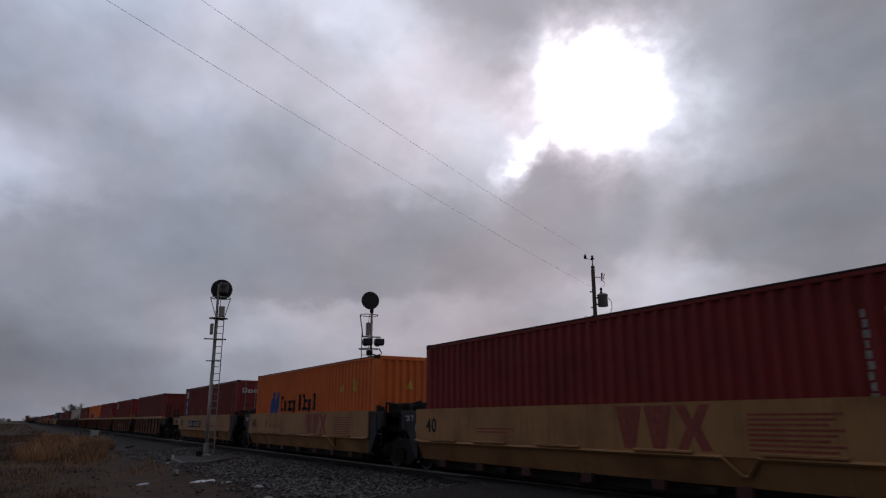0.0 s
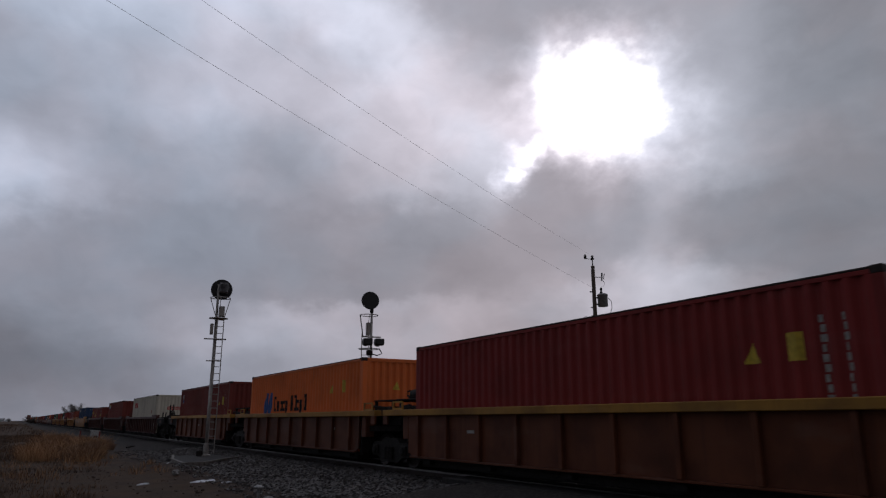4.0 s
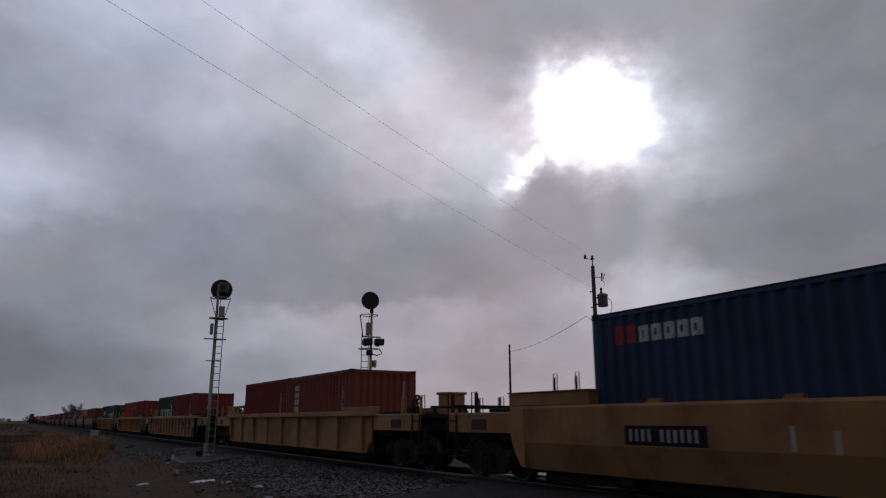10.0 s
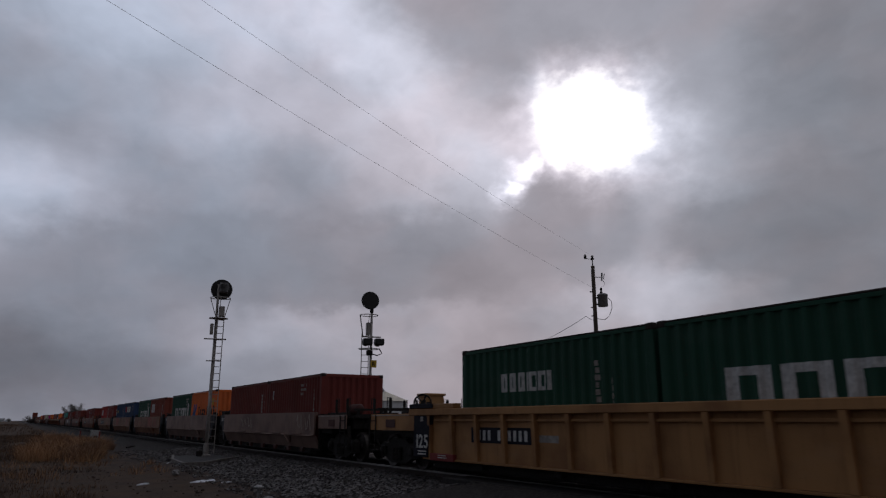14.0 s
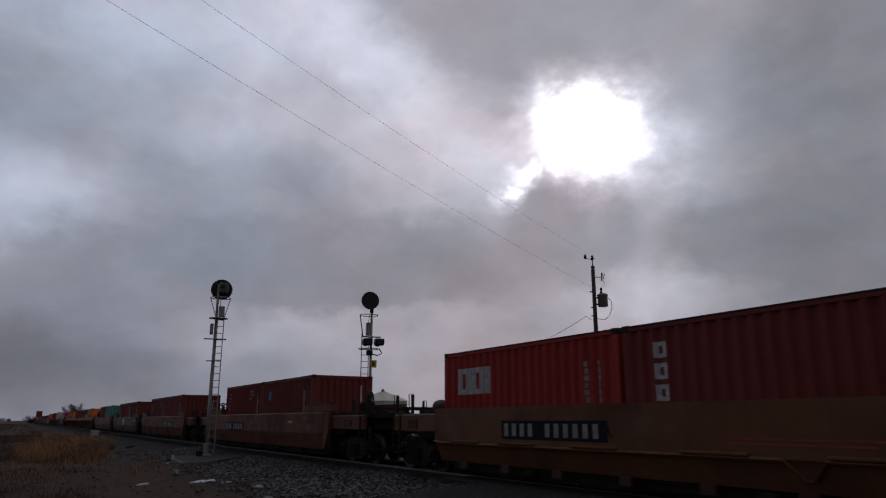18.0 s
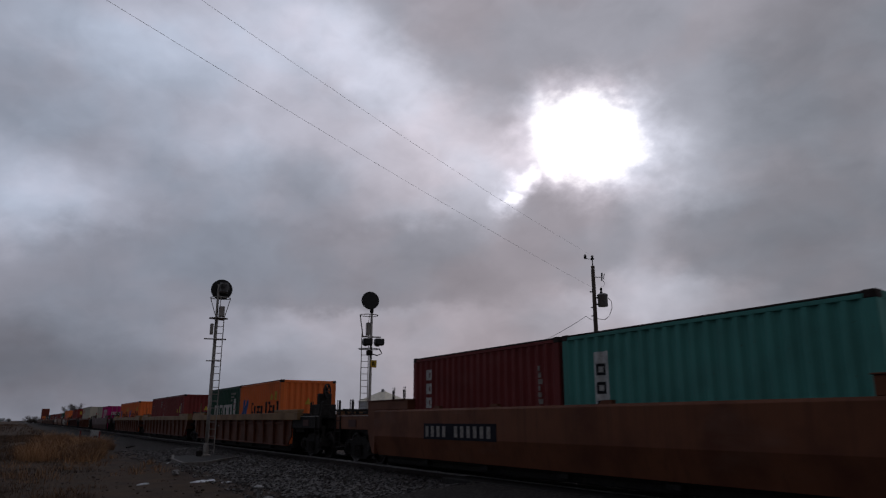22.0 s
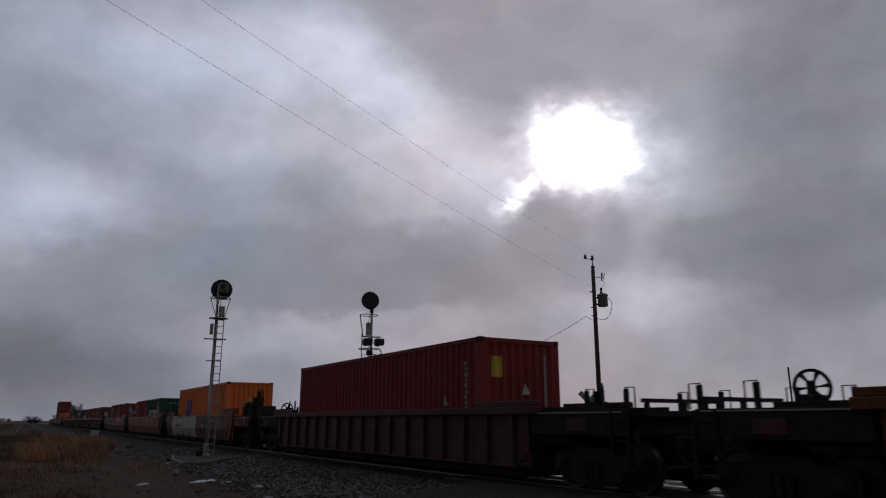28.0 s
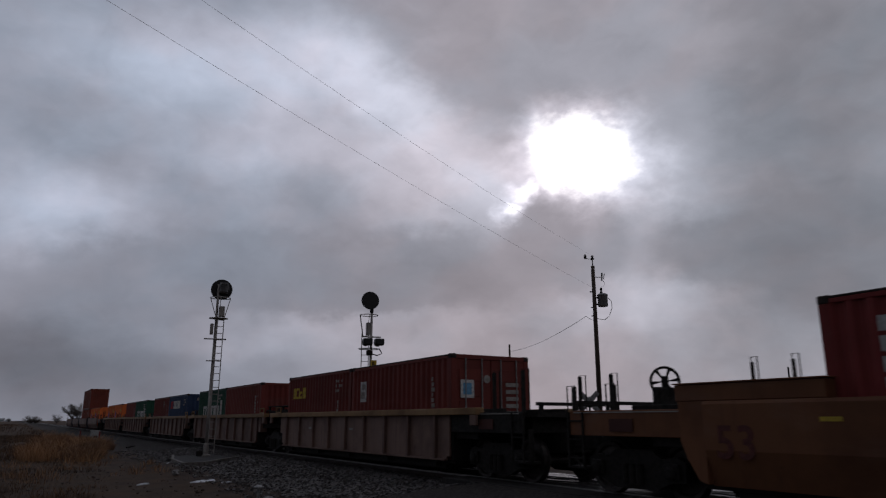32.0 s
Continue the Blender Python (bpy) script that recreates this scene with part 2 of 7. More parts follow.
def door_leaf_shape(height, sign, length, side):
    x = sign * (length / 2 - 0.03)
    s = Shape()
    y0, y1 = (0.012, CW / 2 - 0.14) if side > 0 else (-CW / 2 + 0.14, -0.012)
    s.box(x - 0.02, x + 0.012, y0, y1, 0.18, height - 0.14, 0.004)
    return s


def conform(rects, length, sign=-1, lift=0.004, side="side", height=HIGH):
    """Flat marks (x0, x1, z0, z1 or with a slant) laid on the corrugated side, thin, following its folds."""
    s = Shape()
    if side == "side":
        pts = corrugation(length - 0.30)
    elif side == "end":
        pts = corrugation(CW - 0.30, 0.25, 0.045)
    else:
        pts = [(-CW, -0.016), (CW, -0.016)]
    for r in rects:
        x0, x1, z0, z1 = r[:4]
        lean = r[4] if len(r) > 4 else 0.0
        cuts = sorted({x0, x1} | {a for a, _ in pts if x0 < a < x1})
        base = len(s.v)
        for x in cuts:
            d = depth_at(min(max(x, x0 + 1e-5), x1 - 1e-5), pts)
            for z in (z0, z1):
                xx = x + lean * (z - z0)
                for t in (0.002, lift):
                    if side == "side":
                        s.v.append((xx, sign * (CW / 2 - 0.006 - d + t), z))
                    else:
                        s.v.append((length / 2 - 0.010 - d + t, x, z))
        for k in range(len(cuts) - 1):
            i = base + 4 * k
            s.f += [(i + 1, i + 3, i + 7, i + 5), (i, i + 4, i + 6, i + 2), (i, i + 1, i + 5, i + 4), (i + 2, i + 6, i + 7, i + 3)]
        i = base + 4 * (len(cuts) - 1)
        s.f += [(base, base + 2, base + 3, base + 1), (i, i + 1, i + 3, i + 2)]
    return s


def row_of_blocks(x, z, pattern, h, w, gap, stroke=0.30):
    """A word as plain blocks: U tall, o low, p low with a tail, i a narrow bar, - a dash."""
    out = []
    for ch in pattern:
        if ch == " ":
            x += w * 0.6
            continue
        wide = w * (0.35 if ch == "i" else 0.55 if ch == "-" else 1.0)
        top = {"U": h, "i": h, "o": 0.68 * h, "p": 0.68 * h, "-": 0.42 * h}[ch]
        low = {"p": -0.28 * h, "-": 0.28 * h}.get(ch, 0.0)
        if ch in "i-":
            out.append((x, x + wide, z + low, z + top))
        else:
            out.append((x, x + stroke * w, z + low, z + top))
            out.append((x + wide - stroke * w, x + wide, z, z + top))
            out.append((x + stroke * w, x + wide - stroke * w, z + top - 0.20 * h, z + top))
            out.append((x + stroke * w, x + wide - stroke * w, z, z + 0.20 * h))
        x += wide + gap
    return out


def column_of_blocks(x, z_top, n, h, w, gap):
    """An upright word as plain blocks one under another."""
    out = []
    for k in range(n):
        z = z_top - (k + 1) * h - k * gap
        out += [(x, x + 0.30 * w, z, z + h), (x + 0.30 * w, x + w, z + 0.74 * h, z + h), (x + 0.30 * w, x + w, z, z + 0.26 * h), (x + 0.70 * w, x + w, z + 0.26 * h, z + 0.74 * h)]
    return out


def disc_rects(x, z, r, n=9):
    out = []
    for k in range(n):
        a = -1 + 2 * k / n
        b = a + 2 / n
        half = r * math.sqrt(max(0.0, 1 - ((a + b) / 2) ** 2))
        out.append((x - half, x + half, z + a * r, z + b * r))
    return out


def triangle_rects(x, z, w, h, n=7):
    return [(x - w / 2 * (1 - (k + 0.5) / n), x + w / 2 * (1 - (k + 0.5) / n), z + h * k / n, z + h * (k + 1) / n) for k in range(n)]


COLOUR_WORDS = {"maroon": "maroon", "darkred": "dark red", "red": "oxide red", "rust": "red-brown", "bright": "bright red",
                "orange": "orange", "white": "off-white", "blue": "dark blue", "green": "dark green", "teal": "teal", "pink": "magenta"}


def container(colour, length, height, marks=(), doors_ahead=False, words="in a well car"):
    """A corrugated steel container; its origin is the middle of its bottom, +x is ahead."""
    paint = PAINT[colour]
    size = "forty-foot" if length > 9 else "twenty-foot"
    c = thing("shipping_container", "%s corrugated %s container %s" % (COLOUR_WORDS[colour], size, words), "shipping container", "containers on the train")
    k = (length, height)
    for sign in (-1, 1):
        part("side_panel", lambda: side_panel_shape(length, height, sign), paint, c, key=("side",) + k + (sign,))
        part("top_rail", lambda: Shape().box(-length / 2 + 0.12, length / 2 - 0.12, sign * (CW / 2 - 0.07), sign * (CW / 2 - 0.002), height - 0.115, height - 0.047, 0.008), paint, c, key=("toprail",) + k + (sign,))
        part("bottom_rail", lambda: Shape().box(-length / 2 + 0.12, length / 2 - 0.12, sign * (CW / 2 - 0.07), sign * (CW / 2 - 0.002), 0.012, 0.17, 0.008), paint, c, key=("botrail",) + k + (sign,))
    for e in (-1, 1):
        x = e * length / 2
        part("header", lambda: Shape().box(x - e * 0.10, x - e * 0.003, -CW / 2 + 0.12, CW / 2 - 0.12, height - 0.13, height - 0.012, 0.008), paint, c, key=("header",) + k + (e,))
        part("end_sill", lambda: Shape().box(x - e * 0.10, x - e * 0.003, -CW / 2 + 0.12, CW / 2 - 0.12, 0.012, 0.17, 0.008), paint, c, key=("endsill",) + k + (e,))
        for sign in (-1, 1):
            part("corner_post", lambda: Shape().box(x - e * 0.155, x - e * 0.002, sign * (CW / 2 - 0.155), sign * (CW / 2 - 0.001), 0.11, height - 0.11, 0.012), paint, c, key=("post",) + k + (e, sign))
            for z in (0.0, height - 0.118):
                part("corner_casting", lambda: Shape().box(-0.089, 0.089, -0.081, 0.081, 0, 0.118, 0.012), ROOFMAT if z else paint, c, key="casting",
                     m=pose(x - e * 0.087, sign * (CW / 2 - 0.079), z))
        if doors_ahead == (e > 0):
            for side in (-1, 1):
                leaf = part("door", lambda: door_leaf_shape(height, e, length, side), paint, c, key=("leaf",) + k + (e, side))
                y0, y1 = (0.012, CW / 2 - 0.14) if side > 0 else (-CW / 2 + 0.14, -0.012)
                for r in range(5):
                    z = 0.34 + r * (height - 0.62) / 5
                    part("door_fold", lambda: Shape().box(-0.012, 0.012, y0 + 0.10, y1 - 0.10, 0, (height - 0.62) / 5 - 0.10, 0.004), paint, leaf, key=("fold", height, side), m=pose(x - e * 0.012, 0, z))
                for q in (0.30, 0.80):
                    part("locking_bar", lambda: Shape().lathe([(0.017, 0.12), (0.017, height - 0.10)], "z", 6), GALV, leaf, "galvanised locking bar", key=("bar", height),
                         m=pose(x + e * 0.015, side * q, 0))
        else:
            part("end_panel", lambda: end_panel_shape(height, e, length), paint, c, key=("end",) + k + (e,))
    part("roof", lambda: Shape().box(-length / 2 + 0.10, length / 2 - 0.10, -CW / 2 + 0.004, CW / 2 - 0.004, height - 0.045, height - 0.012, 0.006), ROOFMAT, c, "grimy steel roof", key=("roof",) + k)
    part("floor", lambda: Shape().box(-length / 2 + 0.10, length / 2 - 0.10, -CW / 2 + 0.06, CW / 2 - 0.06, 0.05, 0.15), BLACK, c, "dark underside", key=("floor",) + k)
    for order, (name, tint, rects, where) in enumerate(marks):
        lift = 0.004 + 0.0015 * order
        where = "door" if where == "end" and doors_ahead else where
        label = "%s mark" % MARK[tint].name.replace("_", " ").replace(" marking", "")
        if name in ("word_blocks", "upright_blocks"):
            groups, cur = [], []
            for r in rects:
                if cur and (r[0] > cur[-1][1] + 0.01 if name == "word_blocks" else len(cur) >= 4):
                    groups.append(cur)
                    cur = []
                cur.append(r)
            for g in groups + [cur]:
                part("letter_block", conform(g, length, lift=lift, side=where, height=height), MARK[tint], c, label)
            continue
        ob = part(name, conform(rects, length, lift=lift, side=where, height=height), MARK[tint], c, label)
        if len(rects) > 2 and name in ("code_marking", "warning_plate", "plate_lines", "sign_mark", "rust_mark", "faded_emblem", "emblem", "round_emblem"):
            tagged(ob, kind="stuff")
    return c


def code_column(L, H, x=None, side="side", w=0.10, rows=9, top=0.55):
    """The upright row of small code characters, as plain bars."""
    x = L / 2 - 1.0 if x is None else x
    return ("code_marking", "grey", [(x + 0.01 * (i % 2), x + 0.62 * w + 0.02 * (i % 3), H - top - 0.135 * i - 0.105, H - top - 0.135 * i) for i in range(round(1.45 * rows))], side)


def code_lines(L, H, x):
    return ("code_marking", "grey", [(x + 0.10 * j, x + 0.10 * j + 0.075, H - 0.40 - 0.16 * i, H - 0.31 - 0.16 * i) for i, w in enumerate((7, 6, 3)) for j in range(w) if (i, j) not in ((0, 4), (1, 2))], "side")


def end_stripe(H, tint="white"):
    return ("stripe", tint, [(0.72, 0.78, 0.5, H - 0.35)], "end")


def swept_emblem(x, z, w, h, n=32):
    """Two leaning strokes parted by a slanting slit and joined below, in level slices."""
    out = []
    for i in range(n):
        v = (i + 0.5) / n
        left, right, slit = 0.02 + 0.24 * v ** 1.3, 0.84 + 0.16 * v, 0.43 + 0.20 * v
        z0, z1 = z + h * i / n, z + h * (i + 1) / n
        if 0.30 < v < 0.42:
            out.append((x + w * left, x + w * right, z0, z1))
        else:
            out += [(x + w * left, x + w * (slit - 0.04), z0, z1), (x + w * (slit + 0.05), x + w * right, z0, z1)]
    return out


def m_orange(L, H):
    """Blue emblem and a black word low on the side, yellow warning plates at the leading end."""
    big = L > 9
    x, z, e, k = (-L / 2 + 2.0, 1.23, 0.80, 1.0) if big else (-L / 2 + 0.43, 1.17, 0.66, 0.8)
    wx = -L / 2 + (3.5 if big else 2.06)
    return [("emblem", "blue", swept_emblem(x, z, 1.22 * k, 1.06 * e), "side"),
            ("word_blocks", "black", row_of_blocks(wx, z + 0.07, "Uopop-UUopU", 0.60 * (1.0 if big else 0.80), 0.275, 0.085, 0.27), "side"),
            ("warning_plate", "yellow", triangle_rects(L / 2 - (2.6 if big else 1.22), H - (1.05 if big else 0.80), 0.26, 0.28) + [(L / 2 - (1.7 if big else 0.74), L / 2 - (1.47 if big else 0.51), H - (1.05 if big else 0.82), H - (0.65 if big else 0.46))], "side"),
            ("warning_plate", "yellow", triangle_rects(0.0, H - 1.0, 0.26, 0.28), "end")]


def m_uasc(L, H):
    x = -L / 2 + 1.27
    return [("word_blocks", "white", row_of_blocks(x, 1.06, "UUUU", 0.66, 0.78, 0.13, 0.30), "side"),
            ("white_plate", "white", [(x + 3.76, x + 4.20, 1.10, 1.98)], "side"), ("plate_lines", "maroon", [(x + 3.82, x + 4.14, 1.45, 1.49), (x + 3.82, x + 4.14, 1.72, 1.76)], "side"),
            code_lines(L, H, x + 3.3), ("code_marking", "grey", [(-0.6 + 0.2 * i, -0.5 + 0.2 * i, H - 0.45, H - 0.30) for i in range(8)], "end")]


def m_red(L, H, plates=True):
    out = [code_column(L, H, L / 2 - 0.95), code_column(L, H, L / 2 - 0.62, w=0.07, rows=7), end_stripe(H, "grey")]
    if plates:
        out.append(("warning_plate", "yellow", triangle_rects(L / 2 - 2.0, H - 1.15, 0.28, 0.30) + [(L / 2 - 1.45, L / 2 - 1.2, H - 1.15, H - 0.75)], "side"))
        out.append(("warning_plate", "yellow", triangle_rects(0.2, H - 1.0, 0.26, 0.30), "end"))
    return out


def m_plain(L, H):
    return [code_column(L, H, L / 2 - 0.75, w=0.07, rows=8), code_lines(L, H, L / 2 - 2.2)]


def m_upright(L, H, n=3, tint="white", x=0.45, h=0.42, w=0.34, gap=0.12):
    return [("upright_blocks", tint, column_of_blocks(-L / 2 + x, H - 0.35, n, h, w, gap), "side"), code_column(L, H, L / 2 - 0.7, w=0.08, rows=7), end_stripe(H, "grey")]


def m_sign(L, H, tint, x, z, w, h, inner=None):
    out = [("sign_plate", tint, [(x, x + w, z, z + h)], "side")]
    if inner:
        out.append(("sign_mark", inner, [(x + 0.1 * w, x + 0.9 * w, z + 0.16 * h, z + 0.50 * h), (x + 0.35 * w, x + 0.9 * w, z + 0.62 * h, z + 0.88 * h)], "side"))
    return out


MARKS = {
    "none": lambda L, H: [],
    "plain": m_plain,
    "red": m_red,
    "redplain": lambda L, H: m_red(L, H, False),
    "hl": m_orange,
    "hlbig": lambda L, H: [("emblem", "blue", swept_emblem(-L / 2 + 2.2, 1.0, 1.9, 1.15), "side")] + m_orange(L, H)[2:],
    "uasc": m_uasc,
    "cronos": lambda L, H: m_sign(L, H, "white", -L / 2 + 0.45, H - 0.62, 0.42, 0.44) + m_sign(L, H, "blue", -L / 2 + 0.45, 0.5, 0.42, H - 1.16)
        + [("upright_blocks", "white", column_of_blocks(-L / 2 + 0.53, H - 0.80, 4, 0.32, 0.26, 0.12), "side")] + m_red(L, H, False)
        + [("word_blocks", "white", row_of_blocks(-0.95, H - 0.62, "UooUoU", 0.24, 0.22, 0.06), "end")],
    "beacon": lambda L, H: m_sign(L, H, "black", -L / 2 + 0.70, H - 0.90, 1.15, 0.62, "white") + m_sign(L, H, "yellow", -L / 2 + 0.95, H - 0.42, 0.95, 0.16) + m_red(L, H, False),
    "beaconblue": lambda L, H: m_sign(L, H, "blue", -L / 2 + 0.58, H - 0.70, 1.25, 0.46, "white") + m_sign(L, H, "yellow", -L / 2 + 1.05, H - 0.34, 0.70, 0.08) + m_red(L, H, False),
    "flag": lambda L, H: m_sign(L, H, "white", -L / 2 + 0.62, H - 0.88, 0.36, 0.50) + [("flag_mark", "blue", [(-L / 2 + 0.65, -L / 2 + 0.95, H - 0.84, H - 0.56)], "side"), ("flag_slash", "yellow", [(-L / 2 + 0.70, -L / 2 + 0.84, H - 0.66, H - 0.58, 0.8)], "side")] + m_red(L, H),
    "occl": lambda L, H: [("word_blocks", "red", row_of_blocks(-L / 2 + 1.27, H - 0.90, "UUUU", 0.44, 0.36, 0.02, 0.34), "side"),
                          ("word_blocks", "red", row_of_blocks(-0.35, 1.75, "UUUU", 0.24, 0.24, 0.06, 0.36), "end"),
                          ("rust_mark", "maroon", [(L / 2 - 2.35, L / 2 - 2.25, 1.5, 1.75), (L / 2 - 1.9, L / 2 - 1.8, 1.5, 1.72)], "side")],
    "touax": lambda L, H: [("word_blocks", "yellow", row_of_blocks(-L / 2 + 0.55, H - 0.82, "Uoooo", 0.40, 0.30, 0.05, 0.36), "side")] + m_red(L, H),
    "seaco": lambda L, H: [("word_blocks", "red", row_of_blocks(-L / 2 + 0.56, H - 0.62, "UU", 0.33, 0.24, 0.05, 0.34), "side"), ("word_blocks", "white", row_of_blocks(-L / 2 + 1.14, H - 0.62, "ooooo", 0.42, 0.24, 0.045, 0.34), "side"),
                           code_lines(L, H, L / 2 - 1.9), ("warning_plate", "yellow", triangle_rects(L / 2 - 1.5, H - 1.7, 0.3, 0.3) + [(L / 2 - 1.05, L / 2 - 0.85, H - 1.7, H - 1.5)], "side"),
                           ("code_marking", "grey", [(-0.6 + 0.2 * i, -0.5 + 0.2 * i, H - 0.42, H - 0.26) for i in range(8)], "end")],
    "seaco20": lambda L, H: [("word_blocks", "red", row_of_blocks(-L / 2 + 0.73, H - 0.86, "UU", 0.48, 0.38, 0.06, 0.34), "side"), ("word_blocks", "white", row_of_blocks(-L / 2 + 1.60, H - 0.88, "ooooo", 0.75, 0.40, 0.055, 0.36), "side"),
                             code_lines(L, H, L / 2 - 1.2), ("code_marking", "grey", [(-0.6 + 0.24 * i, -0.5 + 0.24 * i, H - 0.42, H - 0.24) for i in range(7)], "end")],
    "bluetag": lambda L, H: [("word_blocks", "yellow", row_of_blocks(-L / 2 + 0.5, H - 0.85, "ooooo", 0.28, 0.14, 0.03), "side"), code_column(L, H, L / 2 - 0.95), code_column(L, H, L / 2 - 0.6, w=0.07, rows=5)],
    "trit": lambda L, H: m_upright(L, H, 6, "white", 0.75, 0.20, 0.36, 0.06),
    "gold": lambda L, H: m_upright(L, H, 4, "grey", 0.60, 0.28, 0.28, 0.08) + [code_lines(L, H, L / 2 - 2.0)],
    "tex": lambda L, H: m_upright(L, H, 4, "white", 0.72, 0.27, 0.28, 0.09),
    "texdoor": lambda L, H: m_upright(L, H, 4, "white", 0.72, 0.27, 0.28, 0.09) + [("word_blocks", "white", row_of_blocks(-0.9, 1.45, "Uoo", 0.50, 0.26, 0.06), "end"), ("emblem", "grey", triangle_rects(-0.8, 2.0, 0.4, 0.35), "end")],
    "cai": lambda L, H: [("word_blocks", "white", row_of_blocks(-L / 2 + 0.65, H - 1.05, "UUi", 0.62, 0.50, 0.08, 0.30), "side"), code_column(L, H, L / 2 - 0.95), code_column(L, H, L / 2 - 0.6, w=0.07, rows=7)],
    "capital": lambda L, H: [("word_blocks", "white", row_of_blocks(-L / 2 + 1.6, H - 1.05, "UUUiUUi", 0.40, 0.25, 0.05), "side"), code_column(L, H, L / 2 - 1.5), code_column(L, H, L / 2 - 1.1, w=0.06, rows=5, top=0.9)],
    "bluelogo": lambda L, H: [("faded_emblem", "blue", [(-L / 2 + 0.8, -L / 2 + 1.5, H - 1.2, H - 1.08), (-L / 2 + 1.6, -L / 2 + 2.3, H - 0.88, H - 0.74)], "side"), code_column(L, H)],
    "square": lambda L, H: m_sign(L, H, "white", -L / 2 + 0.82, H - 0.70, 0.40, 0.38) + [("round_emblem", "sky", disc_rects(-L / 2 + 1.02, H - 0.51, 0.14), "side")] + [code_column(L, H, L / 2 - 0.9), end_stripe(H)],
    "patches": lambda L, H: [("faded_emblem", "dark", [(-L / 2 + 1.0, -L / 2 + 1.25, 1.62, 2.05), (0.5, 0.95, 1.45, 1.95)], "side"), code_column(L, H, L / 2 - 1.2), ("plate", "white", [(L / 2 - 0.9, L / 2 - 0.7, H - 0.55, H - 0.35)], "side")],
    "dot": lambda L, H: [("round_emblem", "sky", disc_rects(-L / 2 + 1.05, H - 0.64, 0.18), "side"), code_column(L, H, L / 2 - 0.95), code_column(L, H, L / 2 - 0.6, w=0.07, rows=8), end_stripe(H)],
    "plate": lambda L, H: m_sign(L, H, "white", -L / 2 + 0.5, H - 0.8, 0.22, 0.34, "dark") + m_plain(L, H),
    "dong": lambda L, H: m_sign(L, H, "white", -L / 2 + 0.85, 0.8, 0.42, H - 1.20) + [("upright_blocks", "black", column_of_blocks(-L / 2 + 0.95, H - 0.62, 4, 0.22, 0.20, 0.12), "side")],
    "one": lambda L, H: [("word_blocks", "white", row_of_blocks(-L / 2 + 1.34, 1.10, "UUU", 1.08, 1.05, 0.17, 0.26), "side"), ("word_blocks", "white", row_of_blocks(-0.85, 1.55, "UUU", 0.36, 0.28, 0.05), "end"), ("code_marking", "white", [(0.25, 0.7, 1.7, 1.78), (0.25, 0.8, 1.52, 1.58)], "end")],
    "ochretag": lambda L, H: [("word_blocks", "red", row_of_blocks(-L / 2 + 0.6, H - 0.95, "UUU", 0.25, 0.2, 0.05), "side")],
    "yellowsign": lambda L, H: [("sign_plate", "yellow", [(-0.85, -0.55, H - 0.95, H - 0.45)], "end"), ("warning_plate", "white", triangle_rects(0.15, H - 1.35, 0.22, 0.26), "end"), end_stripe(H, "grey"),
                                ("warning_plate", "grey", triangle_rects(L / 2 - 1.6, H - 1.6, 0.26, 0.28), "side"), code_column(L, H, -L / 2 + 0.65, rows=4, w=0.12), code_column(L, H, L / 2 - 0.7)],
    "tile": lambda L, H: [("word_blocks", "yellow", row_of_blocks(-L / 2 + 0.5, H - 0.85, "UUoU", 0.40, 0.30, 0.06), "side"), code_lines(L, H, L / 2 - 1.4), code_column(L, H, L / 2 - 1.2, rows=4, top=1.0)],
    "reddoor": lambda L, H: m_sign(L, H, "white", -L / 2 + 0.6, H - 1.1, 0.45, 0.62, "grey") + [code_column(L, H), ("sign_plate", "white", [(-0.95, -0.55, H - 1.1, H - 0.65)], "end"), ("round_emblem", "sky", [(-0.88, -0.62, H - 1.02, H - 0.73)], "end"),
                          ("round_emblem", "grey", disc_rects(-0.15, H - 0.62, 0.10), "end"), ("code_marking", "grey", [(0.45, 0.85, H - 0.8 - 0.18 * i, H - 0.7 - 0.18 * i) for i in range(5)], "end")],
}

MARK_WORDS = {"hl": "with a blue emblem", "hlbig": "with a large blue emblem", "uasc": "with large white marks", "cronos": "with an upright blue sign", "beacon": "with a black and white sign",
              "beaconblue": "with a blue sign near its end", "flag": "with a small square flag sign", "occl": "with a small red word", "touax": "with a yellow word on its side",
              "seaco": "with a small red and white word", "seaco20": "with a large red and white word", "bluetag": "with a small yellow word", "trit": "with an upright white word", "gold": "with an upright grey word",
              "tex": "with an upright white word", "texdoor": "with upright white words", "cai": "with a bold white word", "capital": "with a white word", "bluelogo": "with a faded blue emblem",
              "square": "with a white square and blue disc", "patches": "with faded dark patches", "dot": "with a pale blue disc", "plate": "with a small white plate", "dong": "with an upright white sign",
              "one": "with a huge white word", "ochretag": "with a small red word", "yellowsign": "with a yellow sign on its end", "tile": "with a yellow word near its end", "reddoor": "with pale signs and doors ahead",
              "red": "with yellow warning plates", "redplain": "with pale code columns", "plain": "with pale code lines", "none": "in a well car"}


# ---------------------------------------------------------------- well cars
WHEEL_R = 0.457
SILL_TOP, SILL_LOW, SIDE_Y = 1.58, 0.34, 1.47
WHEELSETS = []       # (object, offset along its truck), turned in motions()


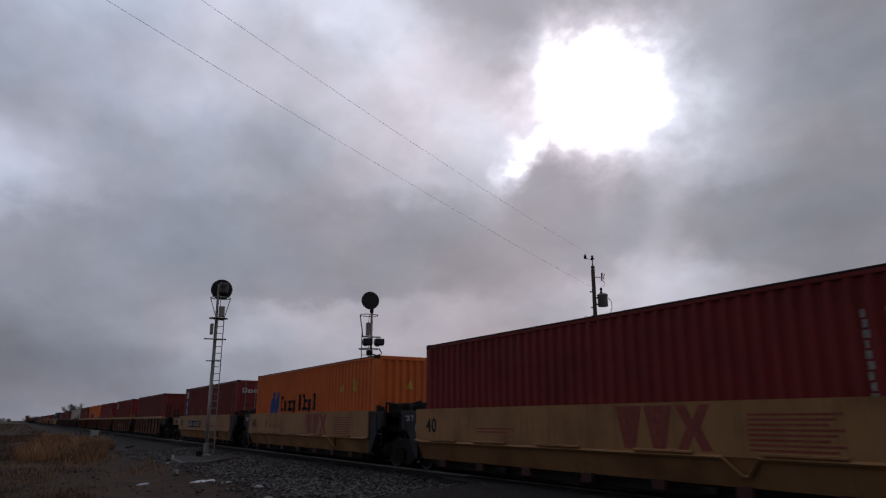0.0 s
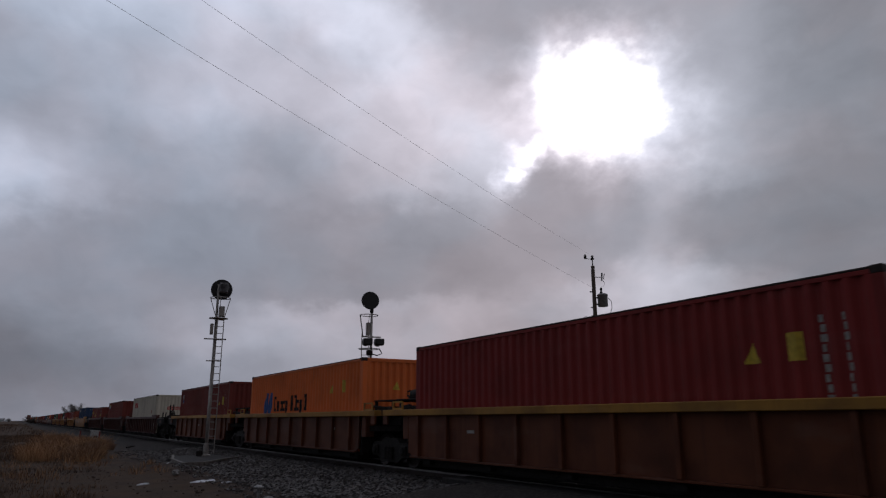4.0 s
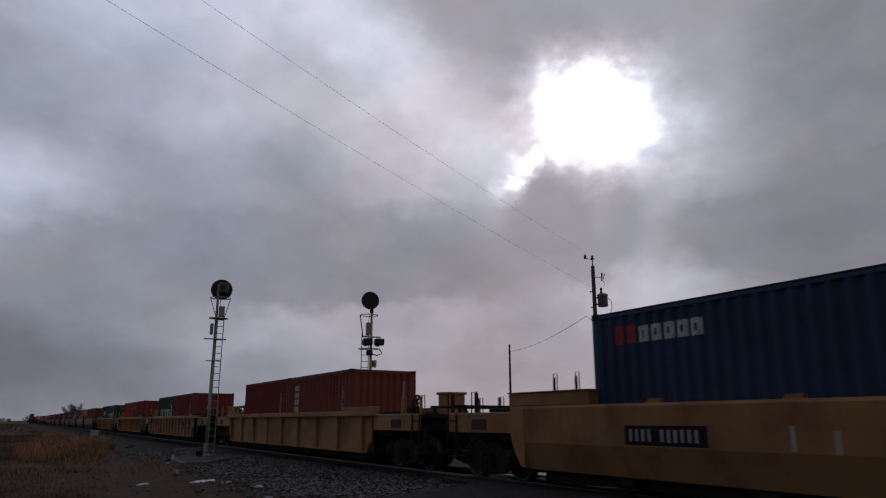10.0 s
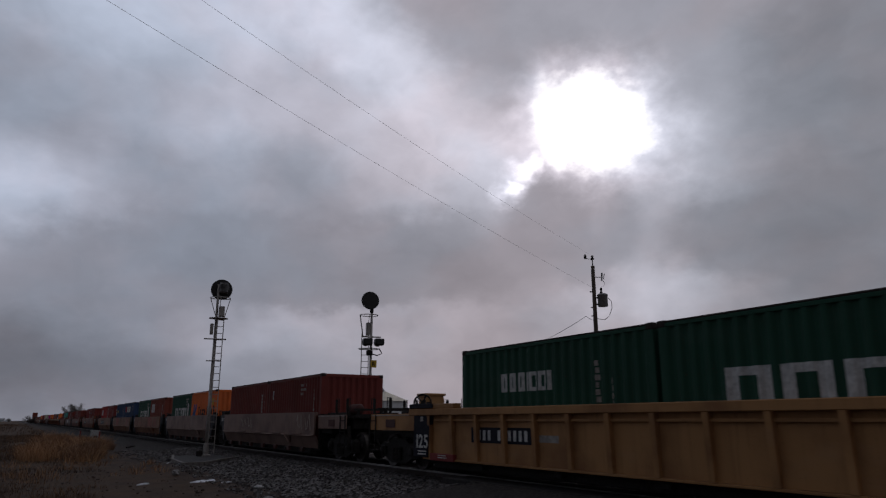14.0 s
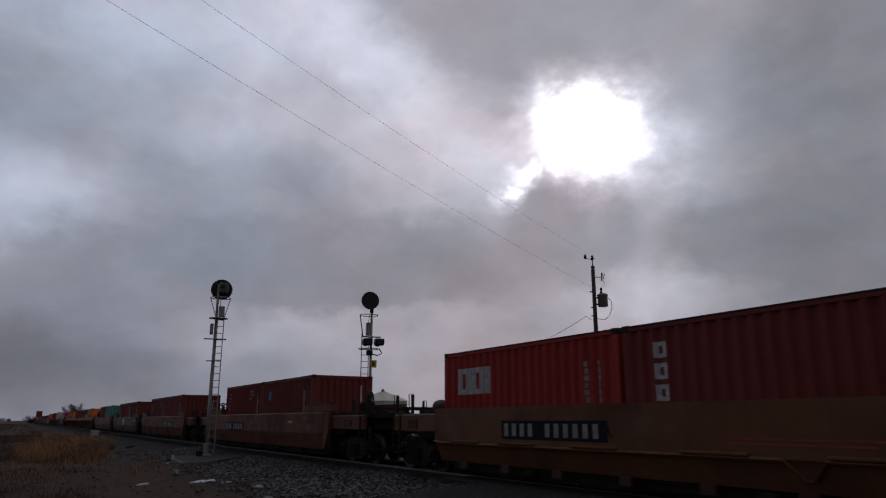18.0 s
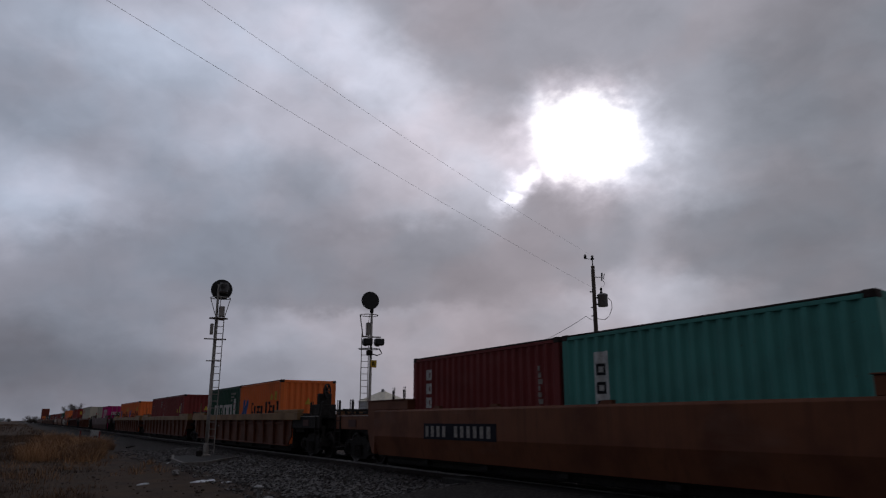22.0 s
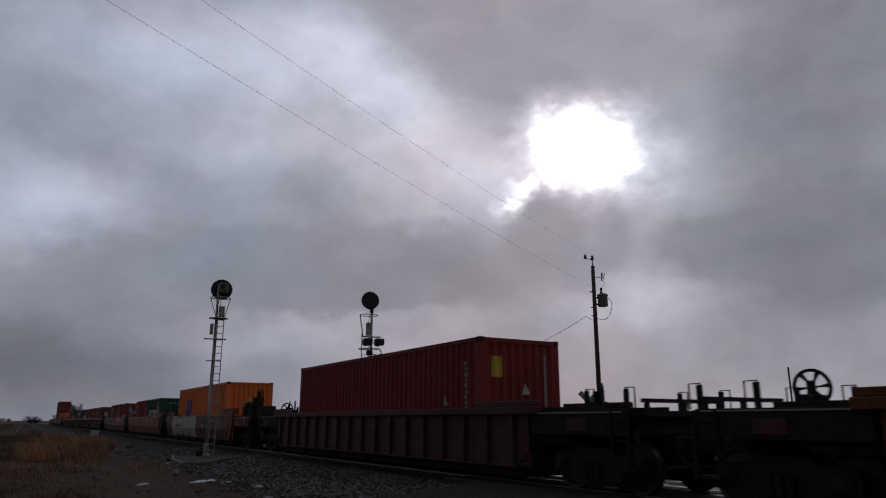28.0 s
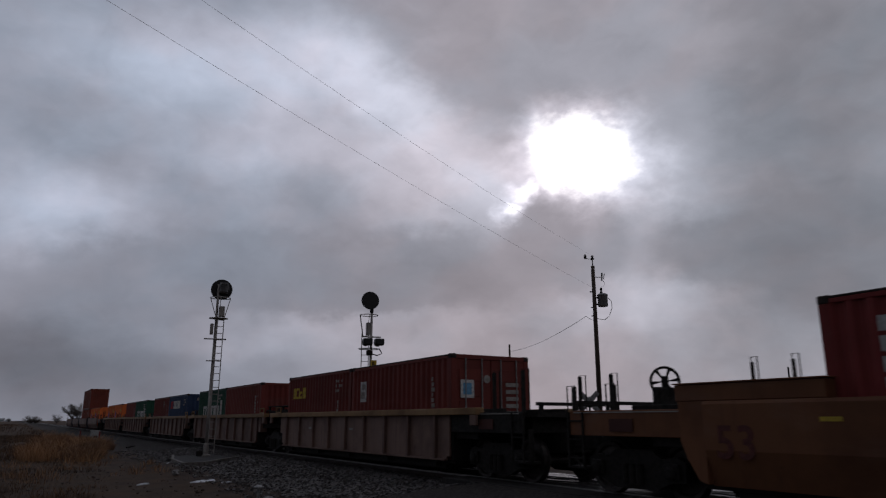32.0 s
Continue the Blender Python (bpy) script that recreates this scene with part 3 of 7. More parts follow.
def wheelset_shape():
    s = Shape()
    for y in (-0.75, 0.75):
        o = 1 if y > 0 else -1
        prof = [(0.09, -0.09), (0.14, -0.09), (0.16, -0.03), (0.36, -0.015), (0.39, -0.06), (WHEEL_R, -0.065), (WHEEL_R + 0.002, 0.05), (WHEEL_R + 0.026, 0.060), (WHEEL_R + 0.022, 0.075), (0.39, 0.075), (0.36, 0.02), (0.16, 0.04), (0.09, 0.06)]
        s.lathe([(r, y - o * h) for r, h in prof], "y", 28)
        for k in range(5):        # cast ribs of the plate, which show that it turns
            a = 2 * math.pi * k / 5
            c, n = math.cos(a), math.sin(a)
            yy = y - o * 0.035
            s.prism([(0.16 * c - 0.03 * n, 0.16 * n + 0.03 * c), (0.16 * c + 0.03 * n, 0.16 * n - 0.03 * c), (0.36 * c + 0.02 * n, 0.36 * n - 0.02 * c), (0.36 * c - 0.02 * n, 0.36 * n + 0.02 * c)], "y", yy - 0.03, yy + 0.03)
    s.lathe([(0.085, -1.02), (0.085, 1.02)], "y", 12)
    return s


def side_frame_shape(sign):
    y0, y1 = sign * 0.93, sign * 1.09
    poly = [(-1.12, 0.30), (-1.12, 0.62), (-0.95, 0.70), (-0.62, 0.66), (-0.42, 0.80), (0.42, 0.80), (0.62, 0.66), (0.95, 0.70), (1.12, 0.62), (1.12, 0.30),
            (0.80, 0.28), (0.45, 0.14), (-0.45, 0.14), (-0.80, 0.28)]
    s = Shape().prism(poly, "y", y0, y1)
    for x in (-0.875, 0.875):
        s.box(x - 0.16, x + 0.16, sign * 1.09, sign * 1.16, 0.34, 0.60, 0.02)
        s.lathe([(0.11, sign * 1.10), (0.11, sign * 1.19), (0.06, sign * 1.21)], "y", 12, (x, 0, WHEEL_R))
    for x in (-0.16, 0.0, 0.16):
        s.lathe([(0.065, 0.22), (0.065, 0.56)], "z", 8, (x, sign * 1.13, 0))
    return s


def truck(parent, x):
    t = part("truck", lambda: Shape().box(-0.22, 0.22, -1.05, 1.05, 0.42, 0.70, 0.03).box(-0.40, 0.40, -0.45, 0.45, 0.62, 0.86, 0.03), BLACK, parent, key="bolster", m=pose(x, 0, 0))
    for s in (-1, 1):
        part("side_frame", lambda: side_frame_shape(s), BLACK, t, "cast steel side frame with springs", key=("frame", s))
    for w in (-0.875, 0.875):
        WHEELSETS.append((part("wheelset", wheelset_shape, WHEELMAT, t, "worn steel wheels on an axle", smooth=False, key="wheelset", m=pose(w, 0, WHEEL_R)), w))
    return t


def cut_side(half, low, top, cut, rise):
    """The outline (x, z) of a side whose lower corners are cut away over the wheels."""
    return [(-half, top), (-half, rise), (-half + 0.12, rise), (-half + cut, low), (half - cut, low), (half - 0.12, rise), (half, rise), (half, top)]


def both(parent, name, make, paint, key, label=""):
    for s in (-1, 1):
        part(name, lambda: make(s), paint, parent, label, key=(name, key, s))


def rail_box(s, x0, x1, y_in, y_out, z0, z1, c=0.012):
    return Shape().box(x0, x1, s * y_in, s * y_out, z0, z1, c)


KINDS = {
    # half well length, half chord length, rib pitch
    "A": dict(half=6.25, rib=None), "B": dict(half=6.30, rib=1.42), "C": dict(half=8.15, rib=0.96),
    "D": dict(half=8.30, rib=None), "E": dict(half=8.15, rib=1.06), "G": dict(half=8.15, rib=1.90), "F": dict(half=8.15, rib=1.36),
}
BODY_WORDS = {"yellow": "dull yellow", "ochre": "brownish yellow", "drab": "grimy grey-brown", "brown": "rusty brown", "tawny": "tawny brown", "oxide": "dark brown", "tan": "tan"}
KIND_WORDS = {"A": "smooth-sided well car with a ledge along its side", "B": "ribbed well car with a worn yellow top chord", "C": "well car with close upright ribs",
              "D": "smooth-sided well car with a chamfered lower side", "E": "well car with tapered ribs and dark end panels", "G": "well car with widely spaced ribs", "F": "ribbed well car with a deep tan top chord"}


def sides(car, kind, paint, chord):
    d = KINDS[kind]
    h = d["half"]
    if kind == "A":
        both(car, "side_panel", lambda s: Shape().prism(cut_side(h, 0.772, SILL_TOP, 0.25, 0.80), "y", s * (SIDE_Y - 0.06), s * SIDE_Y), paint, "A")
        both(car, "top_chord", lambda s: rail_box(s, -h, h, SIDE_Y - 0.14, SIDE_Y - 0.062, SILL_TOP - 0.12, SILL_TOP - 0.004), paint, "A")
        both(car, "lower_side", lambda s: Shape().prism([(s * (SIDE_Y - 0.03), 0.77), (s * (SIDE_Y - 0.20), SILL_LOW), (s * (SIDE_Y - 0.26), SILL_LOW), (s * (SIDE_Y - 0.12), 0.77)], "x", -h + 0.02, h - 0.02), paint, "A")
        for s in (-1, 1):
            pts = [(-h - 0.02, s * SIDE_Y, 0.80), (-h + 0.3, s * SIDE_Y, 0.765), (3.12, s * SIDE_Y, 0.765), (3.38, s * (SIDE_Y - 0.10), 0.50), (3.48, s * (SIDE_Y - 0.10), 0.50), (3.74, s * SIDE_Y, 0.765), (h - 0.3, s * SIDE_Y, 0.765), (h + 0.02, s * SIDE_Y, 0.80)]
            part("ledge", lambda: Shape().tube(pts, 0.035, 4), paint, car, key=("ledgeA", s))
            for x in (-4.9, -2.9, -0.6, 2.0, 4.4):
                part("guard_bar", lambda: Shape().box(-0.62, 0.62, -0.02, 0.03, 0, 0.045, 0.008), chord, car, key="guardA", m=pose(x, s * (SIDE_Y + 0.025), 0.80))
            for x in (-5.0, -3.4, -1.7, 0.1, 1.8, 3.4, 4.9):
                part("bracket", lambda: Shape().box(-0.14, 0.14, -0.05, 0.05, 0, 0.16, 0.01), PAINT["oxide"], car, key="bracketA", m=pose(x, s * (SIDE_Y - 0.10), 0.20))
        return
    if kind == "D":
        prof = lambda s: [(s * SIDE_Y, SILL_TOP), (s * (SIDE_Y + 0.03), SILL_TOP - 0.05), (s * (SIDE_Y + 0.03), 0.86), (s * (SIDE_Y - 0.12), SILL_LOW), (s * (SIDE_Y - 0.22), SILL_LOW), (s * (SIDE_Y - 0.05), 0.86), (s * (SIDE_Y - 0.05), SILL_TOP)]
        both(car, "side_panel", lambda s: Shape().prism(prof(s), "x", -h + 0.25, h - 0.25), paint, "D")
        for e in (-1, 1):
            for s in (-1, 1):
                part("cap_plate", lambda: rail_box(s, e * (h - 2.2), e * (h + 0.30), SIDE_Y - 0.30, SIDE_Y - 0.02, SILL_TOP + 0.004, SILL_TOP + 0.26), paint, car, key=("Dcap", e, s))
                part("cap_lip", lambda: rail_box(s, e * (h - 2.22), e * (h + 0.32), SIDE_Y - 0.32, SIDE_Y + 0.01, SILL_TOP + 0.264, SILL_TOP + 0.285, 0.004), paint, car, key=("Dlip", e, s))
        for s in (-1, 1):
            for x in (-4.6, -2.1, 1.4):
                part("guide", lambda: Shape().prism([(-0.16, 0), (-0.08, 0.07), (0.16, 0.07), (0.16, 0)], "y", -0.05, 0.05), paint, car, key="guideD", m=pose(x, s * (SIDE_Y - 0.08), SILL_TOP))
        return
    deep = 0.27 if kind == "F" else 0.16
    over = {"B": 1.35, "F": 0.95}.get(kind, 0.30)
    both(car, "top_chord", lambda s: rail_box(s, -h - over, h + over, SIDE_Y - 0.22, SIDE_Y + 0.02, SILL_TOP - deep, SILL_TOP), chord, kind)
    cut = 0.16 if kind == "B" else 0.34
    both(car, "side_panel", lambda s: Shape().prism(cut_side(h, SILL_LOW + 0.05, SILL_TOP - deep - 0.002, cut, 0.45 if kind == "B" else 0.66), "y", s * (SIDE_Y - 0.16), s * (SIDE_Y - 0.11)), paint, kind)
    both(car, "bottom_flange", lambda s: rail_box(s, -h + cut, h - cut, SIDE_Y - 0.17, SIDE_Y - 0.05, SILL_LOW, SILL_LOW + 0.045, 0.008), paint, kind)
    n = int((2 * h - 0.5) / d["rib"])
    top, low = SILL_TOP - deep - 0.002, SILL_LOW + 0.05
    for s in (-1, 1):
        for i in range(n + 1):
            x = (i - n / 2) * d["rib"]
            z0 = low if abs(x) < h - 0.4 else 0.70
            if kind in "EF" or kind == "G":
                make = lambda: Shape().prism([(s * (SIDE_Y - 0.112), z0), (s * (SIDE_Y - 0.04), z0), (s * (SIDE_Y + 0.015), top), (s * (SIDE_Y - 0.112), top)], "x", -0.055, 0.055)
            else:
                make = lambda: Shape().box(-0.05, 0.05, s * (SIDE_Y - 0.112), s * (SIDE_Y - 0.02), z0, top, 0.008)
            part("rib", make, paint, car, key=("rib", kind, s, z0), m=pose(x, 0, 0))
        if kind in "EF":
            part("stiffener", lambda: Shape().box(-h + 0.9, h - 0.9, s * (SIDE_Y - 0.112), s * (SIDE_Y - 0.055), top - 0.15, top - 0.10, 0.008), paint, car, key=("stiff", kind, s))
        if kind != "B":
            for e in (-1, 1):
                part("cap_plate", lambda: rail_box(s, e * (h - 1.9), e * (h + over - 0.05), SIDE_Y - 0.25, SIDE_Y - 0.01, SILL_TOP + 0.004, SILL_TOP + 0.12), chord, car, key=("cap", kind, e, s))
        else:
            for e in (-1, 1):
                part("chord_end", lambda: rail_box(s, e * (h + over - 0.28), e * (h + over), SIDE_Y - 0.06, SIDE_Y + 0.01, SILL_TOP - 0.40, SILL_TOP - deep - 0.002), paint, car, key=("cend", paint.name, e, s))
        if kind == "E":
            for e in (-1, 1):
                part("end_panel", lambda: Shape().prism([(e * (h - 0.82), SILL_TOP - 0.17), (e * (h + 0.03), SILL_TOP - 0.17), (e * (h + 0.03), 0.40), (e * (h - 0.66), 0.40)], "y", s * (SIDE_Y - 0.11), s * (SIDE_Y + 0.002)), MARK["dark"], car, "dark blue-black end panel", key=("epan", e, s))
                part("cap_band", lambda: rail_box(s, e * (h - 0.95), e * (h + 0.26), SIDE_Y - 0.255, SIDE_Y + 0.026, SILL_TOP + 0.012, SILL_TOP + 0.128), MARK["dark"], car, key=("eband", e, s))
                part("jacking_pad", lambda: rail_box(s, e * (h - 1.9), e * (h - 0.78), SIDE_Y - 0.11, SIDE_Y - 0.01, SILL_LOW - 0.01, SILL_LOW + 0.16), PAINT["darkred"], car, "dark red jacking pad", key=("epad", e, s))


def ladder_shape(w, h, n):
    s = Shape()
    for x in (-w / 2, w / 2):
        s.box(x - 0.018, x + 0.018, -0.018, 0.018, 0, h)
    for i in range(n):
        z = h * (i + 0.5) / n
        s.box(-w / 2, w / 2, -0.012, 0.012, z - 0.012, z + 0.012)
    return s


def grab_shape(h, w=0.20, r=0.015):
    return Shape().box(-0.045, 0.045, -0.03, 0.03, 0, h - 0.02, 0.006).tube([(-0.02, 0, h * 0.55), (-0.02, 0, h), (w, 0, h), (w, 0, 0.02)], r, 5)


def brake_stand(car, x, e, z):
    b = part("brake_stand", lambda: Shape().box(-0.10, 0.10, -0.26, 0.26, 0, 0.42, 0.03).box(-0.05, 0.05, -0.05, 0.05, 0.30, 0.62, 0.01), BLACK, car, "hand brake housing", key="brake", m=pose(x, -0.55, z))
    def rim():
        # rim, hub and spokes share their joints, so that the wheel is one casting
        s, n = Shape(), 24
        for r, d in ((0.270, 0.022), (0.225, 0.022), (0.225, -0.022), (0.270, -0.022)):
            s.v += [(0.10 + d, r * math.cos(2 * math.pi * k / n), 0.40 + r * math.sin(2 * math.pi * k / n)) for k in range(n)]
        for i in range(4):
            for k in range(n):
                s.f.append((i * n + k, i * n + (k + 1) % n, ((i + 1) % 4) * n + (k + 1) % n, ((i + 1) % 4) * n + k))
        hub = len(s.v)
        s.v += [(0.10 + d, 0.055 * math.cos(2 * math.pi * k / n), 0.40 + 0.055 * math.sin(2 * math.pi * k / n)) for d in (0.022, -0.022) for k in range(n)]
        s.f += [tuple(hub + k for k in range(n)), tuple(hub + n + k for k in range(n))]
        s.f += [(hub + k, hub + (k + 1) % n, hub + n + (k + 1) % n, hub + n + k) for k in range(n)]
        for k in range(0, n, 4):
            l = (k + 1) % n
            s.f += [(n + k, n + l, hub + l, hub + k), (2 * n + k, 2 * n + l, hub + n + l, hub + n + k), (n + k, hub + k, hub + n + k, 2 * n + k), (n + l, hub + l, hub + n + l, 2 * n + l)]
        return s

    part("hand_wheel", rim, BLACK, b, "spoked hand brake wheel", key="wheelrim", m=pose(0.02 * e, 0, 0.12, 0, 0, 40 * e))


def car_end(car, kind, paint, e, joint, shares_truck, rnd):
    """The end platform beyond the well; joint is the distance from the well's end to the middle of the gap."""
    h = KINDS[kind]["half"]
    x = e * h
    tint = BLACK if kind in "AD" else paint
    part("bulkhead", lambda: Shape().box(-0.05, 0.05, -1.28, 1.28, 0.34, 1.50, 0.01).box(-0.11, 0.11, -1.28, 1.28, 1.36, 1.52, 0.01), BLACK, car, key="bulkhead", m=pose(x, 0, 0))
    if joint < 2.6:
        reach = joint - 0.06
        deck = [(0.06, -1.30), (reach * 0.55, -1.05), (reach, -0.45), (reach, 0.45), (reach * 0.55, 1.05), (0.06, 1.30)]
        part("end_platform", Shape().prism([(x + e * a, b) for a, b in deck], "z", 0.98, 1.14), BLACK, car)
        part("end_casting", Shape().box(x + e * 0.05, x + e * reach, -0.72, 0.72, 1.141, 1.399, 0.02), BLACK, car, "dark cast end structure")
        part("top_brace", Shape().prism([(x + e * a, b * 0.92) for a, b in deck], "z", 1.40, 1.47), BLACK, car)
        for s in (-1, 1):
            part("end_post", Shape().box(x + e * 0.10, x + e * 0.42, s * 1.02, s * 1.32, 0.80, 1.53, 0.02), BLACK if kind in "AD" else tint, car)
            if kind in "CF":
                part("end_plate", lambda: Shape().prism([(e * (h + a), b) for a, b in ((0.004, 1.40), (0.52, 1.40), (0.52, 1.08), (0.30, 0.86), (0.14, 0.66), (0.004, 0.62))], "y", s * (SIDE_Y - 0.15), s * (SIDE_Y - 0.06)), paint, car, "side plate arched over the wheels", key=("endplateC", paint.name, e, s))
            if kind in "AD":
                q = 0.0 if kind == "A" else -0.25
                part("end_plate", lambda: Shape().prism([(e * (h + q + a), b) for a, b in ((0.004, 1.56), (0.95 - q, 1.56), (0.97 - q, 1.14), (0.62 - q, 1.02), (0.40 - q / 2, 0.80), (0.22, 0.50), (0.10, 0.37), (0.004, 0.36))], "y", s * (SIDE_Y - 0.12), s * (SIDE_Y - 0.045)), DARKSTEEL, car, "dark end plate arched over the wheels", key=("endplate", kind, e, s))
                part("step_loop", lambda: Shape().tube([(0, 0, 1.50), (0, 0, 0.62), (0.34, 0, 0.62), (0.34, 0, 1.50)], 0.014, 5).tube([(0, 0, 0.92), (0.34, 0, 0.92)], 0.012, 5).tube([(0, 0, 1.2), (0.34, 0, 1.2)], 0.012, 5), DARKSTEEL, car, "bent rod step", key=("steploop", kind), m=pose(x + e * 0.55 - (0.34 if e < 0 else 0), s * (SIDE_Y - 0.02), 0) if e > 0 or s > 0 else pose(x - 0.98, s * (SIDE_Y - 0.02), -0.12))
                part("hook_bracket", lambda: Shape().box(-0.10, 0.10, -0.10, 0.10, 0, 0.13, 0.02).box(-0.16, -0.06, -0.08, 0.08, 0.10, 0.17, 0.02), BLACK, car, key="hookbracket", m=pose(x + e * 0.45, s * 1.28, 1.56))
        if kind in "AD" and e < 0:
            lettered(car, "125 T", 0.20, "white", x - 0.72, 1.28, -0.045)
            plate_mark(car, "white_plate", "grey", [(x - 0.14, x - 0.02, 1.02, 1.20)], -0.045)
            part("hose_box", Shape().box(x + e * (reach - 0.45), x + e * (reach - 0.05), s * 0.50, s * 0.82, 1.14, 1.42, 0.02), BLACK, car)
        if kind == "E":
            col = part("equipment_column", lambda: Shape().box(-0.17, 0.17, -0.24, 0.24, 0.0, 0.66, 0.025), paint, car, "tall yellow equipment box", key="column", m=pose(x + e * (reach - 0.42), -0.62, 1.47))
            part("slot", lambda: Shape().box(-0.09, 0.09, -0.246, -0.241, 0.22, 0.54), BLACK, col, "dark slot", key="slot")
            part("bucket", lambda: Shape().lathe([(0.19, 0.0), (0.18, 0.48), (0.20, 0.50), (0.20, 0.55), (0.16, 0.56), (0.15, 0.42), (0.02, 0.40)], "z", 18), paint, car, "round yellow housing", smooth=False, key="bucket", m=pose(x + e * (reach - 0.30), 0.45, 1.47))
            part("winch_box", lambda: Shape().box(-0.30, 0.30, -0.20, 0.20, 0.0, 0.34, 0.03), paint, car, "low yellow equipment box", key="lowbox", m=pose(x + e * 0.55, -0.35, 1.47))
            part("ladder", lambda: ladder_shape(0.42, 1.25, 4), paint, car, key="end_ladder", m=pose(x + e * 0.30, -1.44, 0.50))
            for q in (0.58,):
                part("end_side", Shape().prism([(x + e * a, b) for a, b in ((0.06, 1.52), (reach - 0.15, 1.42), (reach - 0.15, 1.10), (0.80, 1.02), (0.50, 0.82), (0.34, 0.45), (0.06, 0.42))], "y", -1.30, -1.24), paint, car, "yellow end side plate")
                part("grab_iron", lambda: Shape().box(-0.05, 0.05, -0.03, 0.03, 0, 0.80, 0.008).tube([(-0.035, 0, 0.7), (-0.035, 0, 1.17), (0, 0, 1.21), (0.035, 0, 1.17), (0.035, 0, 0.7)], 0.014, 5), paint, car, "upright hand hold with a wire loop", key="grab_tall", m=pose(x + e * q, -1.30, 1.45))
        elif kind == "D":
            for s in (-1, 1):
                part("grab_iron", lambda: grab_shape(0.62), PAINT["oxide"], car, "upright hand hold with a wire loop", key="grab_low", m=pose(x + e * 0.5, s * 1.20, 1.48))
            part("ladder", lambda: ladder_shape(0.42, 1.0, 3), BLACK, car, key="end_steps", m=pose(x + e * 0.62, -1.42, 0.50))
        if kind in "ABCF":
            top = {"B": 1.70, "C": 1.68}.get(kind, 1.78)
            part("gear_box", Shape().box(x + e * 0.30, x + e * (joint - 0.20), -0.95, 0.95, 1.471, top, 0.03), BLACK, car, "dark gear over the joint")
            part("hose_bundle", Shape().tube([(x + e * 0.25, -1.0, 1.50), (x + e * 0.45, -1.08, top + 0.02), (x + e * (joint - 0.4), -1.02, top - 0.04), (x + e * (joint - 0.12), -0.9, 1.40)], 0.03, 5), BLACK, car)
        if kind == "B":
            part("walkway", Shape().box(x + e * 0.15, x + e * (joint - 0.08), -0.95, 0.95, 1.86, 1.90, 0.008), BLACK, car, "dark grating over the joint")
            for q in (0.22, joint - 0.25):
                for yy in (-0.88, 0.0, 0.88):
                    part("walkway_leg", lambda: Shape().box(-0.04, 0.04, -0.04, 0.04, 0, 0.39), BLACK, car, key="walkway_leg", m=pose(x + e * q, yy, 1.47))
            part("side_frame_plate", lambda: Shape().box(-0.30, 0.30, -0.02, 0.02, 0.0, 0.05).box(-0.30, -0.25, -0.02, 0.02, 0.05, 0.19).box(0.25, 0.30, -0.02, 0.02, 0.05, 0.19).box(-0.30, 0.30, -0.02, 0.02, 0.19, 0.23), chord_of(kind, paint), car, "worn yellow open frame", key=("openframe", paint.name), m=pose(x + e * 0.65, -1.36, 1.585))
            if e < 0:
                part("drum", lambda: Shape().lathe([(0.05, -0.30), (0.15, -0.26), (0.17, 0.0), (0.15, 0.26), (0.05, 0.30)], "x", 14), BLACK, car, "dark air drum", key="drum", m=pose(x - 0.95, -0.55, 2.02))
                part("pipe_bend", lambda: Shape().tube([(-0.32, 0, -0.05), (-0.50, 0, 0.02), (-0.50, 0, 0.14), (-0.36, 0, 0.16)], 0.03, 6), BLACK, car, key="pipebend", m=pose(x - 0.95, -0.62, 1.98))
        if not shares_truck:
            return
        truck(car, x + e * joint)
        return
    reach = joint - (1.0 if kind == "A" else 0.55)
    if kind == "D":
        for s in (-1, 1):
            part("side_end", lambda: Shape().prism([(e * (h - 0.248), SILL_TOP), (e * (h - 0.248), SILL_LOW + 0.02), (e * (h - 0.10), SILL_LOW + 0.06), (e * (h + 0.10), 0.70), (e * (h + 0.22), 0.98), (e * (h + 0.22), SILL_TOP)], "y", s * (SIDE_Y - 0.10), s * (SIDE_Y + 0.01)), paint, car, key=("Dclose", paint.name, e, s))
    part("center_sill", Shape().box(x, x + e * reach, -0.36, 0.36, 0.62, 1.02, 0.02), BLACK, car)
    part("end_platform", Shape().prism([(x + e * 0.06, -1.36), (x + e * reach * 0.75, -1.30), (x + e * reach, -1.10), (x + e * reach, 1.10), (x + e * reach * 0.75, 1.30), (x + e * 0.06, 1.36)], "z", 1.36, 1.46), BLACK, car)
    part("end_box", Shape().box(x + e * 0.10, x + e * 1.05, -1.22, 1.22, 0.86, 1.36, 0.02).box(x + e * 1.05, x + e * reach * 0.92, -1.05, 1.05, 1.02, 1.36, 0.02), BLACK, car, "dark end structure")
    for s in (-1, 1):
        part("platform_side", Shape().box(x + e * 0.10, x + e * reach * 0.94, s * 1.30, s * 1.36, 1.02, 1.47, 0.01), paint if kind in "EGAD" else BLACK, car)
        part("edge_strip", Shape().box(x + e * 0.10, x + e * reach * 0.90, s * 1.362, s * 1.375, 1.425, 1.445), ALU, car, "worn bright platform edge")
        part("end_bracket", Shape().box(x + e * reach * 0.42, x + e * reach * 0.60, s * 1.37, s * 1.385, 1.10, 1.32), PAINT["oxide"], car)
        part("platform_step", Shape().box(x + e * (reach - 0.55), x + e * (reach - 0.05), s * 1.02, s * 1.34, 0.42, 0.47, 0.008).box(x + e * (reach - 0.08), x + e * (reach - 0.05), s * 1.20, s * 1.32, 0.45, 1.12), BLACK, car)
        part("top_bar", Shape().box(x + e * 0.05, x + e * 1.7, s * 0.86, s * 0.98, 1.46, 1.56, 0.01), BLACK, car)
